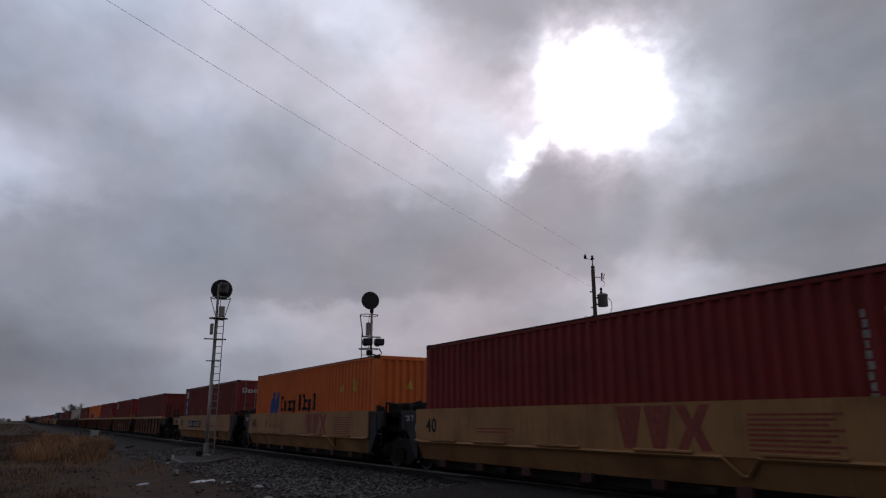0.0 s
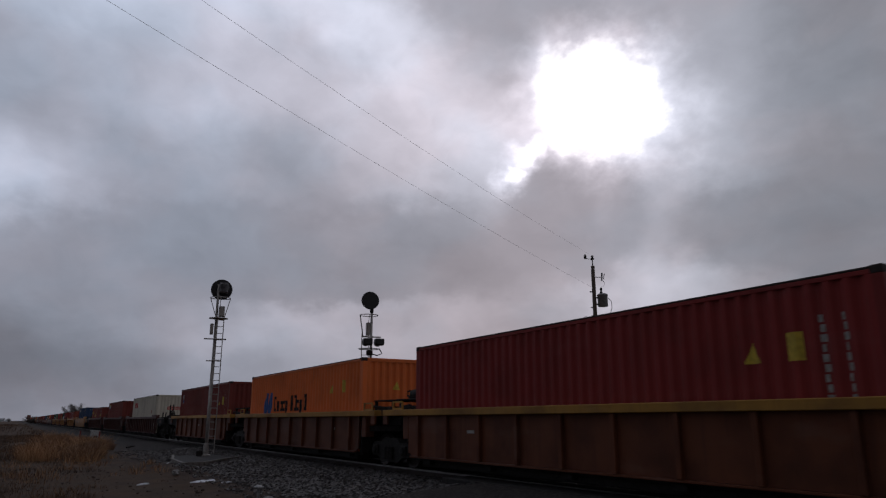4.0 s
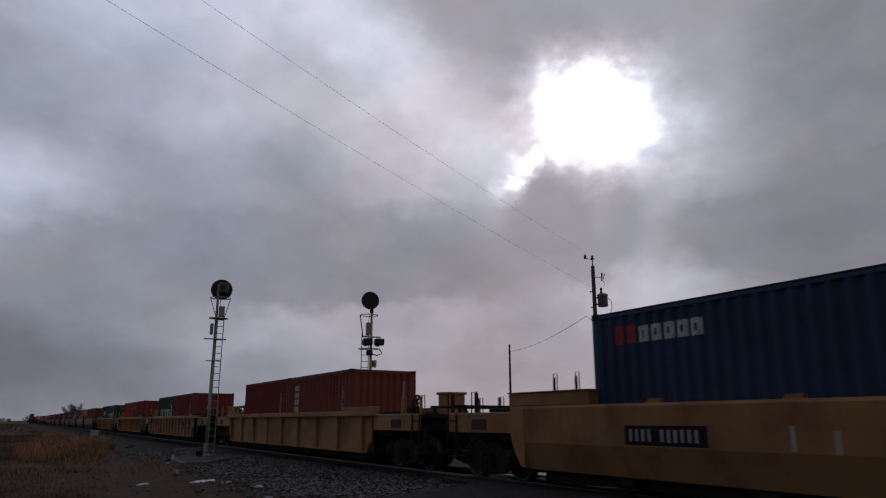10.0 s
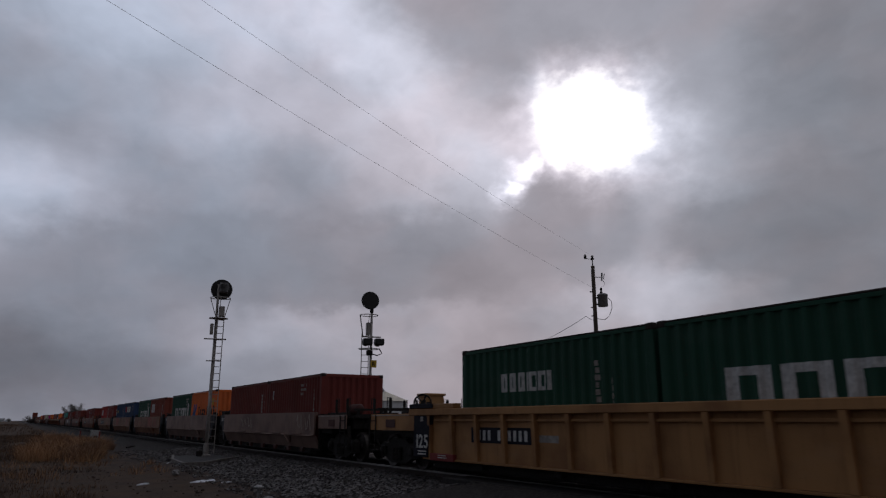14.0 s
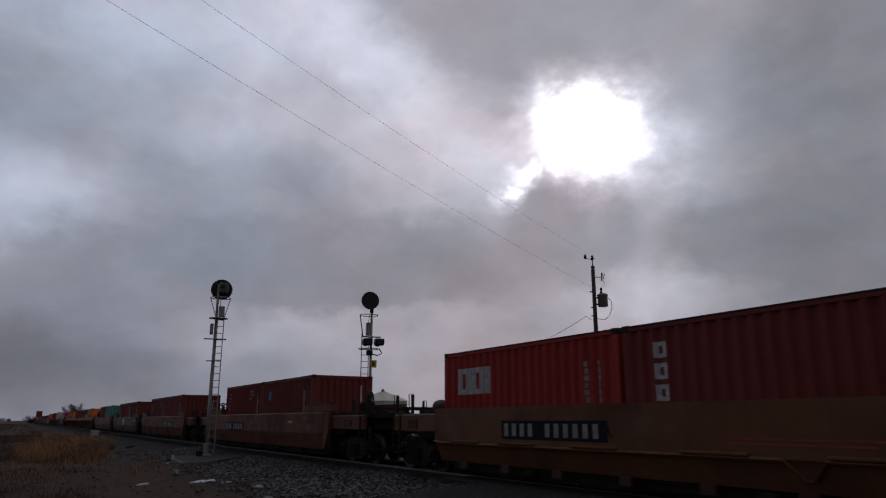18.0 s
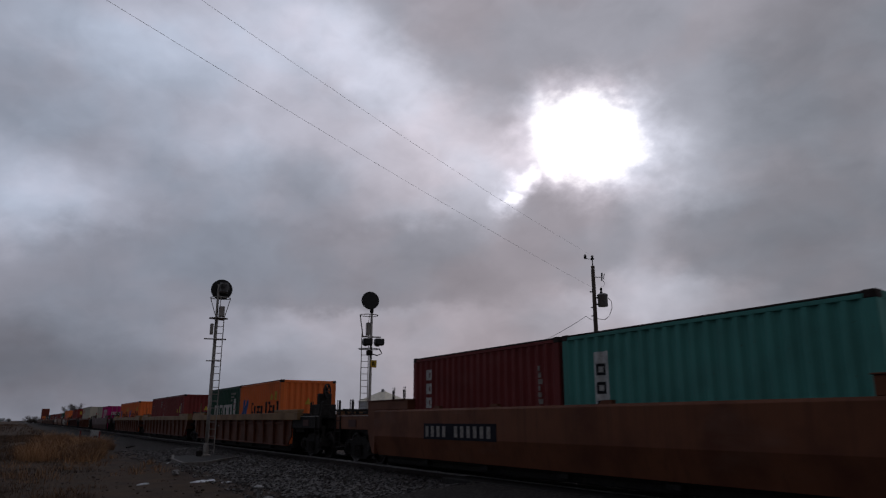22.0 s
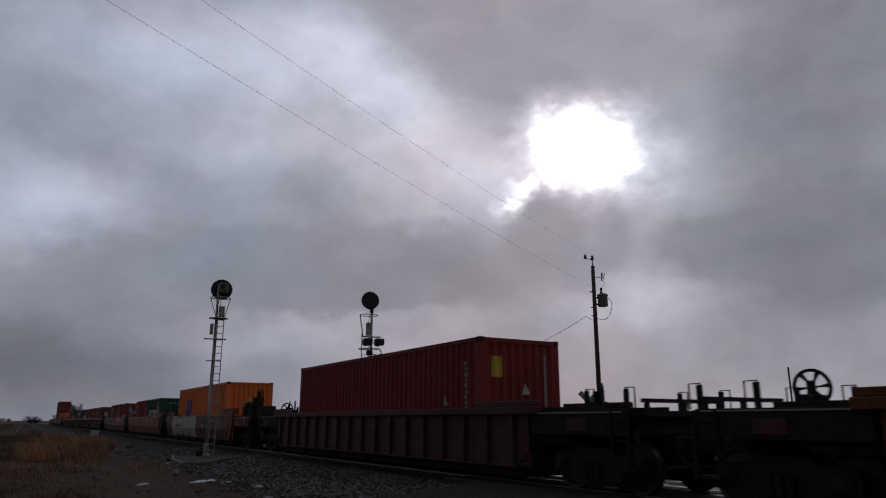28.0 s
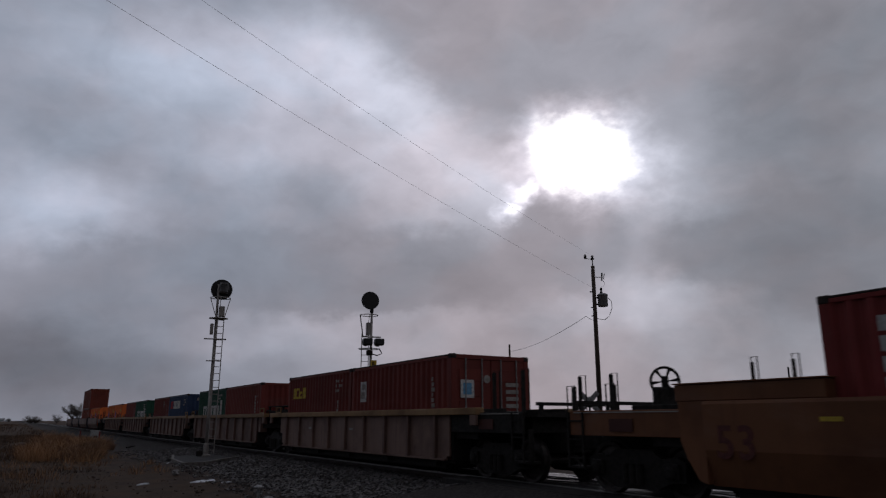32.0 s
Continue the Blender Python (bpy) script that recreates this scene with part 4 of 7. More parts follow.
        tall = {"C": 0.42, "B": 0.92, "A": 0.55}.get(kind, 0.50)
        for q in (0.58, 0.92):
            part("grab_iron", lambda: grab_shape(tall), BLACK if kind != "G" else paint, car, "upright hand hold with a wire loop", key=("grab", tall), m=pose(x + e * reach * q, s * 1.28, 1.44, 0, 0, 0 if e > 0 else 180))
        part("ladder", lambda: ladder_shape(0.40, 1.00, 3), BLACK, car, key="steps", m=pose(x + e * (reach - 0.36), s * 1.375, 0.45))
    part("cross_bar", Shape().box(x + e * (reach - 0.10), x + e * (reach - 0.02), -1.08, 1.08, 1.60, 1.67).box(x + e * (reach - 0.10), x + e * (reach - 0.04), -0.05, 0.05, 1.44, 1.62).box(x + e * (reach - 0.10), x + e * (reach - 0.04), -1.0, -0.92, 1.44, 1.62).box(x + e * (reach - 0.10), x + e * (reach - 0.04), 0.92, 1.0, 1.44, 1.62), BLACK, car)
    part("drawbar", Shape().box(x + e * reach, x + e * (joint - 0.10), -0.13, 0.13, 0.74, 0.98, 0.02).box(x + e * (joint - 0.26), x + e * (joint + 0.02), -0.17, 0.17, 0.70, 1.02, 0.04), BLACK, car)
    part("air_hose", Shape().tube([(x + e * (reach - 0.05), -0.30, 0.72), (x + e * (reach + 0.20), -0.30, 0.52), (x + e * (joint - 0.12), -0.24, 0.30), (x + e * joint, -0.20, 0.34)], 0.035, 6), BLACK, car)
    truck(car, x + e * 1.62)
    if kind != "A" and rnd.random() < (1.0 if kind == "F" else 0.7):
        high = {"D": 1.45, "F": 1.86}.get(kind, 1.24)
        brake_stand(car, x + e * (0.95 + 0.5 * rnd.random()), e, high)
        if kind == "F":
            part("brake_box", Shape().box(x + e * 0.75, x + e * 1.55, -0.85, -0.20, 1.46, 1.88, 0.02), BLACK, car, "dark box under the hand brake")
    if kind == "A":
        part("air_tank", lambda: Shape().lathe([(0.05, -0.42), (0.15, -0.38), (0.18, -0.30), (0.18, 0.30), (0.15, 0.38), (0.05, 0.42)], "x", 16), PAINT["oxide"], car, "dark brown air brake reservoir", smooth=True, key="tank", m=pose(x + e * 1.25, -0.45, 1.66))
    if kind in "EG":
        part("winch_box", lambda: Shape().box(-0.25, 0.25, -0.30, 0.30, 0, 0.55, 0.02).box(-0.29, 0.29, -0.34, 0.34, 0.55, 0.62, 0.01), paint, car, "yellow equipment box", key="winch", m=pose(x + e * (reach - 1.1), 0.2, 1.46))


def chord_of(kind, paint):
    return PAINT["chord"] if paint.name != PAINT["drab"].name else PAINT["tan"]


def well_car(kind, body, ends):
    """ends: for the rear and the front the distance to the joint, and whether its truck belongs here."""
    rnd = random.Random(int(1000 * ends[0][0]) + len(WHEELSETS))
    paint = PAINT[body]
    chord = {"B": PAINT["chord"], "F": PAINT["tan"], "C": PAINT[body], "A": paint, "D": paint, "E": paint, "G": paint}[kind]
    if kind == "B" and body == "tan":
        paint, chord = PAINT["drab"], PAINT["tan"]
    car = thing("well_car", "%s %s" % (BODY_WORDS[body], KIND_WORDS[kind]), "well car", "well cars of the train")
    h = KINDS[kind]["half"]
    sides(car, kind, paint, chord)
    # the lower box is an added keel that hides bright ground beyond the car
    part("floor", lambda: Shape().box(-h, h, -1.20, 1.20, 0.27, 0.357).box(-h + 0.5, h - 0.5, -1.16, 1.16, 0.13, 0.27, 0.02), BLACK, car, key=("wellfloor", h))
    for x in (-5.4, -2.7, 0.0, 2.7, 5.4):
        part("cross_bearer", lambda: Shape().box(-0.16, 0.16, -1.31, 1.31, 0.20, 0.30, 0.01), BLACK, car, key="bearer", m=pose(x, 0, 0))
    if kind == "F":
        part("grab_iron", lambda: Shape().box(-0.03, 0.03, -0.02, 0.02, 0, 0.42, 0.005).tube([(-0.015, 0, 0.3), (-0.015, 0, 0.55), (0.09, 0, 0.55), (0.09, 0, 0.01)], 0.013, 5), chord, car, "worn tan hand hold", key="grab_tan", m=pose(-h + 0.35, -(SIDE_Y - 0.14), SILL_TOP + 0.12))
    if kind in "CD":
        base = SILL_TOP + (0.28 if kind == "D" else 0.12)
        for q in (1.05, 1.70):
            part("grab_iron", lambda: Shape().box(-0.022, 0.022, -0.02, 0.02, 0, 0.27, 0.005).tube([(-0.012, 0, 0.16), (-0.012, 0, 0.34), (0.09, 0, 0.34), (0.09, 0, 0.01)], 0.011, 5), BLACK, car, "upright hand hold with a wire loop", key="grab_short", m=pose(-h + q, -(SIDE_Y - 0.17), base))
    for e, (joint, here) in zip((-1, 1), ends):
        car_end(car, kind, paint, e, joint, here, rnd)
    return car


def plate_mark(car, name, tint, rects, y_off=0.0, label=""):
    """Flat painted marks on the near side of a car."""
    s = Shape()
    y = -(SIDE_Y + y_off)
    for r in rects:
        x0, x1, z0, z1 = r[:4]
        lean = r[4] if len(r) > 4 else 0.0
        s.prism([(x0, z0), (x1, z0), (x1 + lean * (z1 - z0), z1), (x0 + lean * (z1 - z0), z1)], "y", y - 0.004, y - 0.001)
    ob = part(name, s, MARK[tint], car, label or MARK[tint].name.replace("_", " "))
    if len(rects) > 1:
        tagged(ob, kind="stuff")


def lettered(car, text, size, tint, x, z, y_off=0.0):
    for ch in text:
        if ch == " ":
            x += 0.34 * size
            continue
        me = letters(ch, size, MARK[tint])
        ob = new("letter" if ch.isalpha() else "digit", me)
        ob.parent = car
        ob.matrix_basis = pose(x, -(SIDE_Y + y_off + 0.004), z)
        tagged(ob, "painted %s" % ch)
        x += max(v.co.x for v in me.vertices) + 0.09 * size


def emblem(car, x, y_off, tint="maroon", s=1.0, z=0.86):
    """The large faded emblem: two wedges and an hourglass."""
    y = -(SIDE_Y + y_off)
    for k, w in ((0.0, 0.52), (0.56, 0.52)):
        part("emblem_wedge", Shape().prism([(x + (k + a * w) * s, z + b * s) for a, b in ((0.0, 0.60), (0.28, 0.0), (0.72, 0.0), (1.0, 0.60))], "y", y - 0.004, y - 0.001), MARK[tint], car)
    part("emblem_hourglass", Shape().prism([(x + (1.14 + a * 0.58) * s, z + b * s) for a, b in ((0.0, 0.60), (0.30, 0.60), (0.5, 0.40), (0.70, 0.60), (1.0, 0.60), (0.70, 0.30), (1.0, 0.0), (0.70, 0.0), (0.5, 0.20), (0.30, 0.0), (0.0, 0.0), (0.30, 0.30))], "y", y - 0.004, y - 0.001), MARK[tint], car)


def number_bars(car, x, y_off, tint="grey", z=0.94, h=0.26, plate=True, wide=3.1):
    """Reporting marks as plain bars on a dark patch."""
    if plate:
        plate_mark(car, "number_plate", "dark", [(x - 0.10, x + wide, z - 0.06, z + h + 0.06)], y_off)
    k = (wide - 0.1) / 11
    plate_mark(car, "number_marking", tint, [(x + k * i, x + k * i + 0.52 * k, z, z + h) for i in (0, 1, 2, 3, 5, 6, 7, 8, 9, 10)], y_off + 0.003)


def spray(car, x, z, w, h, seed, y_off, tint="silver", outline="dark", n=4, rows=1):
    """A tag of rounded, swollen sprayed shapes that overlap, each with a dark outline and an inner slot; it follows the chamfer of the side."""
    step, tall = w / n, h / rows
    r2 = random.Random(seed)

    def blob(cx, cz, rx, rz, power, lean, lift):
        s, levels = Shape(), 18
        for i in range(levels + 1):
            v = -math.cos(math.pi * i / levels)
            half = max(rx * (1 - abs(v) ** power) ** (1 / power), 0.004)
            zz = min(max(cz + rz * v, SILL_LOW + 0.03), SILL_TOP - 0.05 + 0.5 * lift)
            y = -(SIDE_Y + y_off) + 0.29 * max(0.0, 0.86 - zz)
            for px in (cx + lean * rz * v - half, cx + lean * rz * v + half):
                s.v += [(px, y - lift, zz), (px, y - 0.001, zz)]
        for i in range(levels):
            a = 4 * i
            s.f += [(a, a + 2, a + 6, a + 4), (a + 1, a + 5, a + 7, a + 3), (a, a + 4, a + 5, a + 1), (a + 2, a + 3, a + 7, a + 6)]
        return s

    for j in range(rows):
        for k in range(n):
            cx, cz = x + (k + 0.5 + 0.25 * (j % 2)) * step, z + (j + 0.5) * tall + 0.06 * tall * (r2.random() - 0.5)
            rx, rz = step * (0.54 + 0.12 * r2.random()), 0.56 * tall * (0.9 + 0.2 * r2.random())
            lean, power = 0.30 * (r2.random() - 0.3), 2.2 + 1.6 * r2.random()
            order = 0.0006 * (k + n * j)
            part("spray_outline", blob(cx, cz, rx, rz, power, lean, 0.003 + order), MARK[outline], car, "sprayed tag")
            part("spray_fill", blob(cx, cz, rx - 0.035, rz - 0.035, power, lean, 0.006 + order), MARK[tint], car, "sprayed tag")
            if r2.random() < 0.7:
                part("spray_slit", blob(cx + 0.2 * rx * (r2.random() - 0.5), cz + rz * (0.55 if (k + j) % 2 else -0.55), 0.022 + 0.02 * r2.random(), rz * (0.25 + 0.25 * r2.random()), 2.5, lean, 0.0066 + order), MARK[outline], car, "dark slit in the sprayed tag")


def scrawl(car, x, z, w, h, seed, y_off, tint="silver", r=0.018, n=3):
    """A thin sprayed line tag."""
    rnd = random.Random(seed)
    s = Shape()
    for k in range(n):
        ax = x + w * k / n
        pts = [(ax + w / n * (0.1 + 0.8 * (i / 8) + 0.18 * (rnd.random() - 0.5)), -(SIDE_Y + y_off), z + h * (0.5 + 0.5 * math.sin(i * 1.3 + 2 * rnd.random()))) for i in range(9)]
        s.tube(pts, r, 4)
    part("spray_line", s, MARK[tint], car, "thin sprayed line tag")


# ---------------------------------------------------------------- the cloud layer
def clouds():
    """A wide, slightly domed sheet of overcast that gives off the sky's light; it drifts away over the train."""
    n = Nodes("overcast_cloud_light")
    tc = n.node("ShaderNodeTexCoord")
    p0 = tc.outputs["Object"]
    # directions from under the middle of the sheet, stirred by broad and by billowing noise
    q0 = n.vec("NORMALIZE", p0)
    flat = n.vec("MULTIPLY", q0, (1.0, 1.0, 1.5))

    def stir(scale, detail, amount):
        w = n.node("ShaderNodeTexNoise")
        n.link(flat, w.inputs["Vector"])
        w.inputs["Scale"].default_value, w.inputs["Detail"].default_value, w.inputs["Roughness"].default_value = scale, detail, 0.55
        return n.vec("MULTIPLY", n.vec("SUBTRACT", w.outputs["Color"], (0.5, 0.5, 0.5)), (amount, amount, amount))

    broad = n.vec("ADD", q0, stir(7.0, 5.0, 0.11))
    billow = n.vec("ADD", broad, stir(30.0, 4.0, 0.035))

    def puff(az, el, wide, tall, tilt, q=broad):
        az, el, c, s = radians(az), radians(el), math.cos(radians(tilt)), math.sin(radians(tilt))
        right, up = Vector((math.sin(az), math.cos(az), 0.0)), Vector((math.cos(az) * math.sin(el), -math.sin(az) * math.sin(el), math.cos(el)))
        v = n.vec("SUBTRACT", q, (-math.cos(az) * math.cos(el), math.sin(az) * math.cos(el), math.sin(el)))
        a = n.vec("DOT_PRODUCT", v, tuple((c * right + s * up) / radians(wide)), True)
        b = n.vec("DOT_PRODUCT", v, tuple((c * up - s * right) / radians(tall)), True)
        return n.math("POWER", 0.45, n.math("MULTIPLY_ADD", a, a, n.math("MULTIPLY", b, b)))

    # bearing and height in degrees, half width, half height, tilt, gain
    thin = [
        (17.4, 31.7, 6.5, 3.5, 0, 0.24), (26.1, 28.5, 6.8, 2.3, -44, 0.26), (4.7, 29.1, 8.0, 3.9, 0, 0.17), (12.3, 23.2, 4.8, 2.2, 10, 0.12),
        (-0.8, 15.8, 5.2, 3.2, 0, 0.22), (30.3, 20.9, 5.6, 5.1, 0, 0.12), (47.3, 9.8, 5.4, 2.6, 0, 0.22), (18.8, 7.3, 8.6, 1.3, 6, 0.06),
        (22.3, 24.3, 6.8, 3.6, -20, 0.12), (46.6, 18.9, 7.6, 3.6, 0, 0.10), (49.0, 26.1, 4.8, 5.7, 0, 0.16), (34.7, 21.8, 4.2, 5.1, 0, 0.16),
        (57.0, 10.0, 9.0, 5.0, 0, -0.05), (2.0, 23.0, 4.5, 2.5, 0, 0.03), (32.6, 6.5, 19.4, 2.3, 0, 0.02)]
    thick = [
        (63.0, 25.0, 8.5, 9.4, 0, -0.10), (0.0, 3.2, 13.0, 4.6, 0, -0.16), (61.3, 12.9, 8.1, 4.9, 0, -0.04), (1.2, 23.1, 6.1, 2.4, 0, -0.05),
        (8.6, 15.6, 6.9, 2.6, 0, -0.03), (22.9, 18.9, 4.1, 3.2, 0, -0.04)]
    fluff = n.noise(n.vec("ADD", flat, stir(9.0, 3.0, 0.10)), 11.0, 6.0, 0.52)
    total = n.math("MULTIPLY_ADD", n.noise(flat, 4.5, 3.0, 0.5), 0.14, 0.315 - 0.07)
    for az, el, wide, tall, tilt, gain in thin + thick:
        total = n.math("MULTIPLY_ADD", puff(az, el, wide, tall, tilt), gain, total)
    total = n.math("MULTIPLY", total, n.math("MULTIPLY_ADD", fluff, 0.50, 0.75))
    # banks of thicker cloud with billowing edges, each with a brightness of its own
    banks = [
        (40.1, 32.5, 14.4, 6.6, -14, 0.32), (16.3, 12.2, 20.8, 4.3, 5, 0.245), (41.3, 15.0, 5.5, 4.6, -10, 0.28), (60.0, 13.0, 11.5, 4.3, -10, 0.215),
        (24.2, 11.1, 13.9, 2.8, 0, 0.245)]
    for az, el, wide, tall, tilt, level in banks:
        k = n.math("MULTIPLY_ADD", fluff, 0.30, n.math("SUBTRACT", puff(az, el, wide, tall, tilt, billow), 0.15))
        k = n.math("MULTIPLY", n.ramp(k, 0.32, 0.66), 0.72)
        shade = n.math("MULTIPLY", n.math("MULTIPLY_ADD", fluff, 0.40, 0.80), level)
        total = n.math("MULTIPLY_ADD", n.math("SUBTRACT", shade, total), k, total)
    # the gap where the sun stands behind thin cloud
    gaps = [
        (43.5, 22.9, 5.0, 4.0, -8, 1.00), (36.3, 18.3, 1.6, 1.2, 20, 0.56), (38.1, 20.2, 3.0, 1.5, 35, 0.58)]
    gap = 0.0
    for az, el, wide, tall, tilt, weight in gaps:
        gap = n.math("MAXIMUM", gap, n.math("MULTIPLY", puff(az, el, wide, tall, tilt, billow), weight))
    gap = n.math("ADD", gap, n.math("MULTIPLY_ADD", fluff, 0.40, -0.20))
    total = n.math("MULTIPLY_ADD", n.ramp(gap, 0.08, 0.62), 0.34, total)
    gap = n.ramp(gap, 0.38, 0.92)
    total = n.math("MAXIMUM", total, 0.11)
    # the unseen sky away from the hidden sun is dimmed to darken the train
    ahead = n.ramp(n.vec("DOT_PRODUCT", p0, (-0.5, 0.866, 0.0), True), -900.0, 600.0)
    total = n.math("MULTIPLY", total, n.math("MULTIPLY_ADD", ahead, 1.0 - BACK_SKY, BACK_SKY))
    # bluer to the left of the gap, mauve under it, grey to the right, in soft drifts
    turn = n.vec("DOT_PRODUCT", q0, (math.sin(YAW), math.cos(YAW), 0.0), True)
    tint = n.mix(n.ramp(turn, -0.45, 0.10), (0.915, 1.0, 1.225), (1.03, 1.0, 1.135))
    tint = n.mix(n.ramp(turn, 0.18, 0.48), tint, (0.97, 1.0, 1.15))
    drift = n.ramp(n.noise(flat, 6.0, 3.0, 0.5), 0.36, 0.64)
    tint = n.mix(1.0, tint, n.mix(drift, (0.975, 1.0, 1.015), (1.045, 1.0, 0.99)), "MULTIPLY")
    rise = n.vec("DOT_PRODUCT", q0, (0.0, 0.0, 1.0), True)
    tint = n.mix(1.0, tint, n.mix(n.ramp(rise, 0.02, 0.30), (1.055, 1.0, 0.975), (1.0, 1.0, 1.0)), "MULTIPLY")
    sc = n.node("ShaderNodeVectorMath", op="SCALE")
    n.link(tint, sc.inputs[0])
    n.link(total, sc.inputs["Scale"])
    c = n.mix(gap, sc.outputs[0], (2.2, 2.12, 2.08))
    em = n.node("ShaderNodeEmission")
    n.link(c, em.inputs[0])
    em.inputs[1].default_value = SKY_GAIN
    out = n.node("ShaderNodeOutputMaterial")
    n.link(em.outputs[0], out.inputs[0])
    s = Shape()
    H, R, rings, seg = 600.0, 4700.0, 26, 72
    s.v.append((0, 0, H))
    for i in range(1, rings + 1):
        r = 4860.0 * i / rings
        for k in range(seg):
            a = 2 * math.pi * k / seg
            s.v.append((r * math.cos(a), r * math.sin(a), H * (1 - (r / R) ** 2)))
    for k in range(seg):
        s.f.append((0, 1 + k, 1 + (k + 1) % seg))
    for i in range(rings - 1):
        for k in range(seg):
            a, b = 1 + i * seg + k, 1 + i * seg + (k + 1) % seg
            s.f.append((a, a + seg, b + seg, b))
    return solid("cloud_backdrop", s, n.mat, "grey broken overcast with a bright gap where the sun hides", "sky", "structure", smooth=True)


# second value: brightness kept by the unseen sky behind, low to shade the train
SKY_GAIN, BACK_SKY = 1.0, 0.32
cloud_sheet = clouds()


# ---------------------------------------------------------------- ground
ROAD_X0, ROAD_X1 = -13.2, 3.5


def smooth01(v):
    v = min(max(v, 0.0), 1.0)
    return v * v * (3 - 2 * v)


def ground_height(x, y):
    d = abs(y - TRACK_Y)
    near = math.exp(-(max(0.0, math.hypot(x + 20, y - 3) - 25) / 25) ** 2)
    z = GROUND_Z + 0.07 * noise.noise((x * 0.13, y * 0.13, 3.0)) + near * (0.06 * noise.noise((x * 0.6, y * 0.6, 7.0)) + 0.035 * noise.noise((x * 1.7, y * 1.7, 2.0)))
    bed = -0.19 + 0.01 * noise.noise((x * 2, y * 2, 0))
    z = bed + (z - bed) * smooth01((d - 1.65) / 1.9)
    # a low ridge of dirt beside the mast
    z += 0.16 * math.exp(-((y - 4.6 - 0.06 * (x + 26)) / 0.7) ** 2) * math.exp(-((x + 25.5) / 4.0) ** 2)
    if d > 60:
        z = min(z, GROUND_Z + 0.05)
    # the road climbs to rail level
    on = smooth01((x - ROAD_X0 + 0.7) / 0.7) * smooth01((ROAD_X1 + 0.7 - x) / 0.7)
    road = GROUND_Z + 0.06 + 0.245 * smooth01(1 - (d - 1.5) / 4.0)
    if d < 1.35:
        road = min(road, -0.28)       # a trough for the crossing panels
    return z + (road - z) * on


def ground():
    n = Nodes("trackside_ground")
    geo = n.node("ShaderNodeNewGeometry")
    p = geo.outputs["Position"]
    sep = n.node("ShaderNodeSeparateXYZ")
    n.link(p, sep.inputs[0])
    x, y = sep.outputs[0], sep.outputs[1]
    big, mid, fine = n.noise(p, 0.22, 5.0), n.noise(p, 1.6, 5.0), n.noise(p, 18.0, 3.0)
    stones = n.voronoi(p, 26.0)
    grain = n.voronoi(p, 26.0, 1)
    # dry grass field
    grass = n.mix(n.ramp(mid, 0.3, 0.7), (0.034, 0.021, 0.014), (0.080, 0.044, 0.024))
    grass = n.mix(n.math("MULTIPLY", n.ramp(big, 0.35, 0.65), 0.6), grass, (0.050, 0.034, 0.022))
    # packed dirt
    dirt = n.mix(n.ramp(mid, 0.35, 0.65), (0.026, 0.018, 0.014), (0.072, 0.048, 0.036))
    dirt = n.mix(n.math("MULTIPLY", n.ramp(n.noise(p, 0.7, 5.0), 0.48, 0.60), 0.75), dirt, (0.016, 0.011, 0.010))
    dirt = n.mix(n.math("MULTIPLY", n.ramp(fine, 0.55, 0.7), 0.5), dirt, (0.070, 0.057, 0.048))
    # ballast
    sep2 = n.node("ShaderNodeSeparateColor")
    n.link(grain, sep2.inputs[0])
    rock = n.mix(sep2.outputs[0], (0.026, 0.024, 0.024), (0.098, 0.087, 0.082))
    rock = n.mix(n.math("MULTIPLY", n.ramp(mid, 0.40, 0.66), 0.55), rock, (0.078, 0.062, 0.052))
    rock = n.mix(n.ramp(stones, 0.30, 0.60), rock, (0.026, 0.024, 0.023))
    off = n.math("ABSOLUTE", n.math("SUBTRACT", y, TRACK_Y))
    edge = n.math("ADD", off, n.math("MULTIPLY_ADD", mid, 2.2, -1.1))
    bed = n.ramp(edge, 5.4, 3.6)
    field = n.ramp(n.math("ADD", off, n.math("MULTIPLY_ADD", big, 5.0, -2.5)), 5.2, 7.0)
    c = n.mix(field, dirt, grass)
    c = n.mix(bed, c, rock)
    # the ground turns darker towards the track's centre line
    centre_dark = n.math("MULTIPLY", n.ramp(n.math("ADD", off, n.math("MULTIPLY_ADD", mid, 0.8, -0.4)), 2.1, 1.3), 0.78)
    c = n.mix(centre_dark, c, (0.013, 0.011, 0.010))
    # wet asphalt
    wet = n.math("MULTIPLY", n.ramp(n.noise(n.vec("MULTIPLY", p, (0.35, 1.0, 1.0)), 1.3, 3.0), 0.42, 0.60), n.ramp(y, TRACK_Y + 0.2, TRACK_Y + 1.8))
    tar = n.mix(n.ramp(fine, 0.4, 0.7), (0.026, 0.023, 0.022), (0.072, 0.063, 0.058))
    wav = n.math("MULTIPLY_ADD", mid, 0.8, -0.4)
    on = n.math("MULTIPLY", n.ramp(n.math("ADD", x, wav), ROAD_X0 - 0.25, ROAD_X0 + 0.05), n.ramp(n.math("ADD", x, wav), ROAD_X1 + 0.3, ROAD_X1))
    c = n.mix(on, c, tar)
    rough = n.math("MULTIPLY_ADD", n.math("MULTIPLY", wet, on), -0.72, 0.88)
    height = n.math("MULTIPLY_ADD", n.math("MULTIPLY", n.math("SUBTRACT", 1.0, stones), bed), 0.9, n.math("MULTIPLY", fine, n.math("MULTIPLY_ADD", on, -0.3, 0.4)))
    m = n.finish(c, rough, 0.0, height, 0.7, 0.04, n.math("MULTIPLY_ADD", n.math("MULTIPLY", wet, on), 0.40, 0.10))
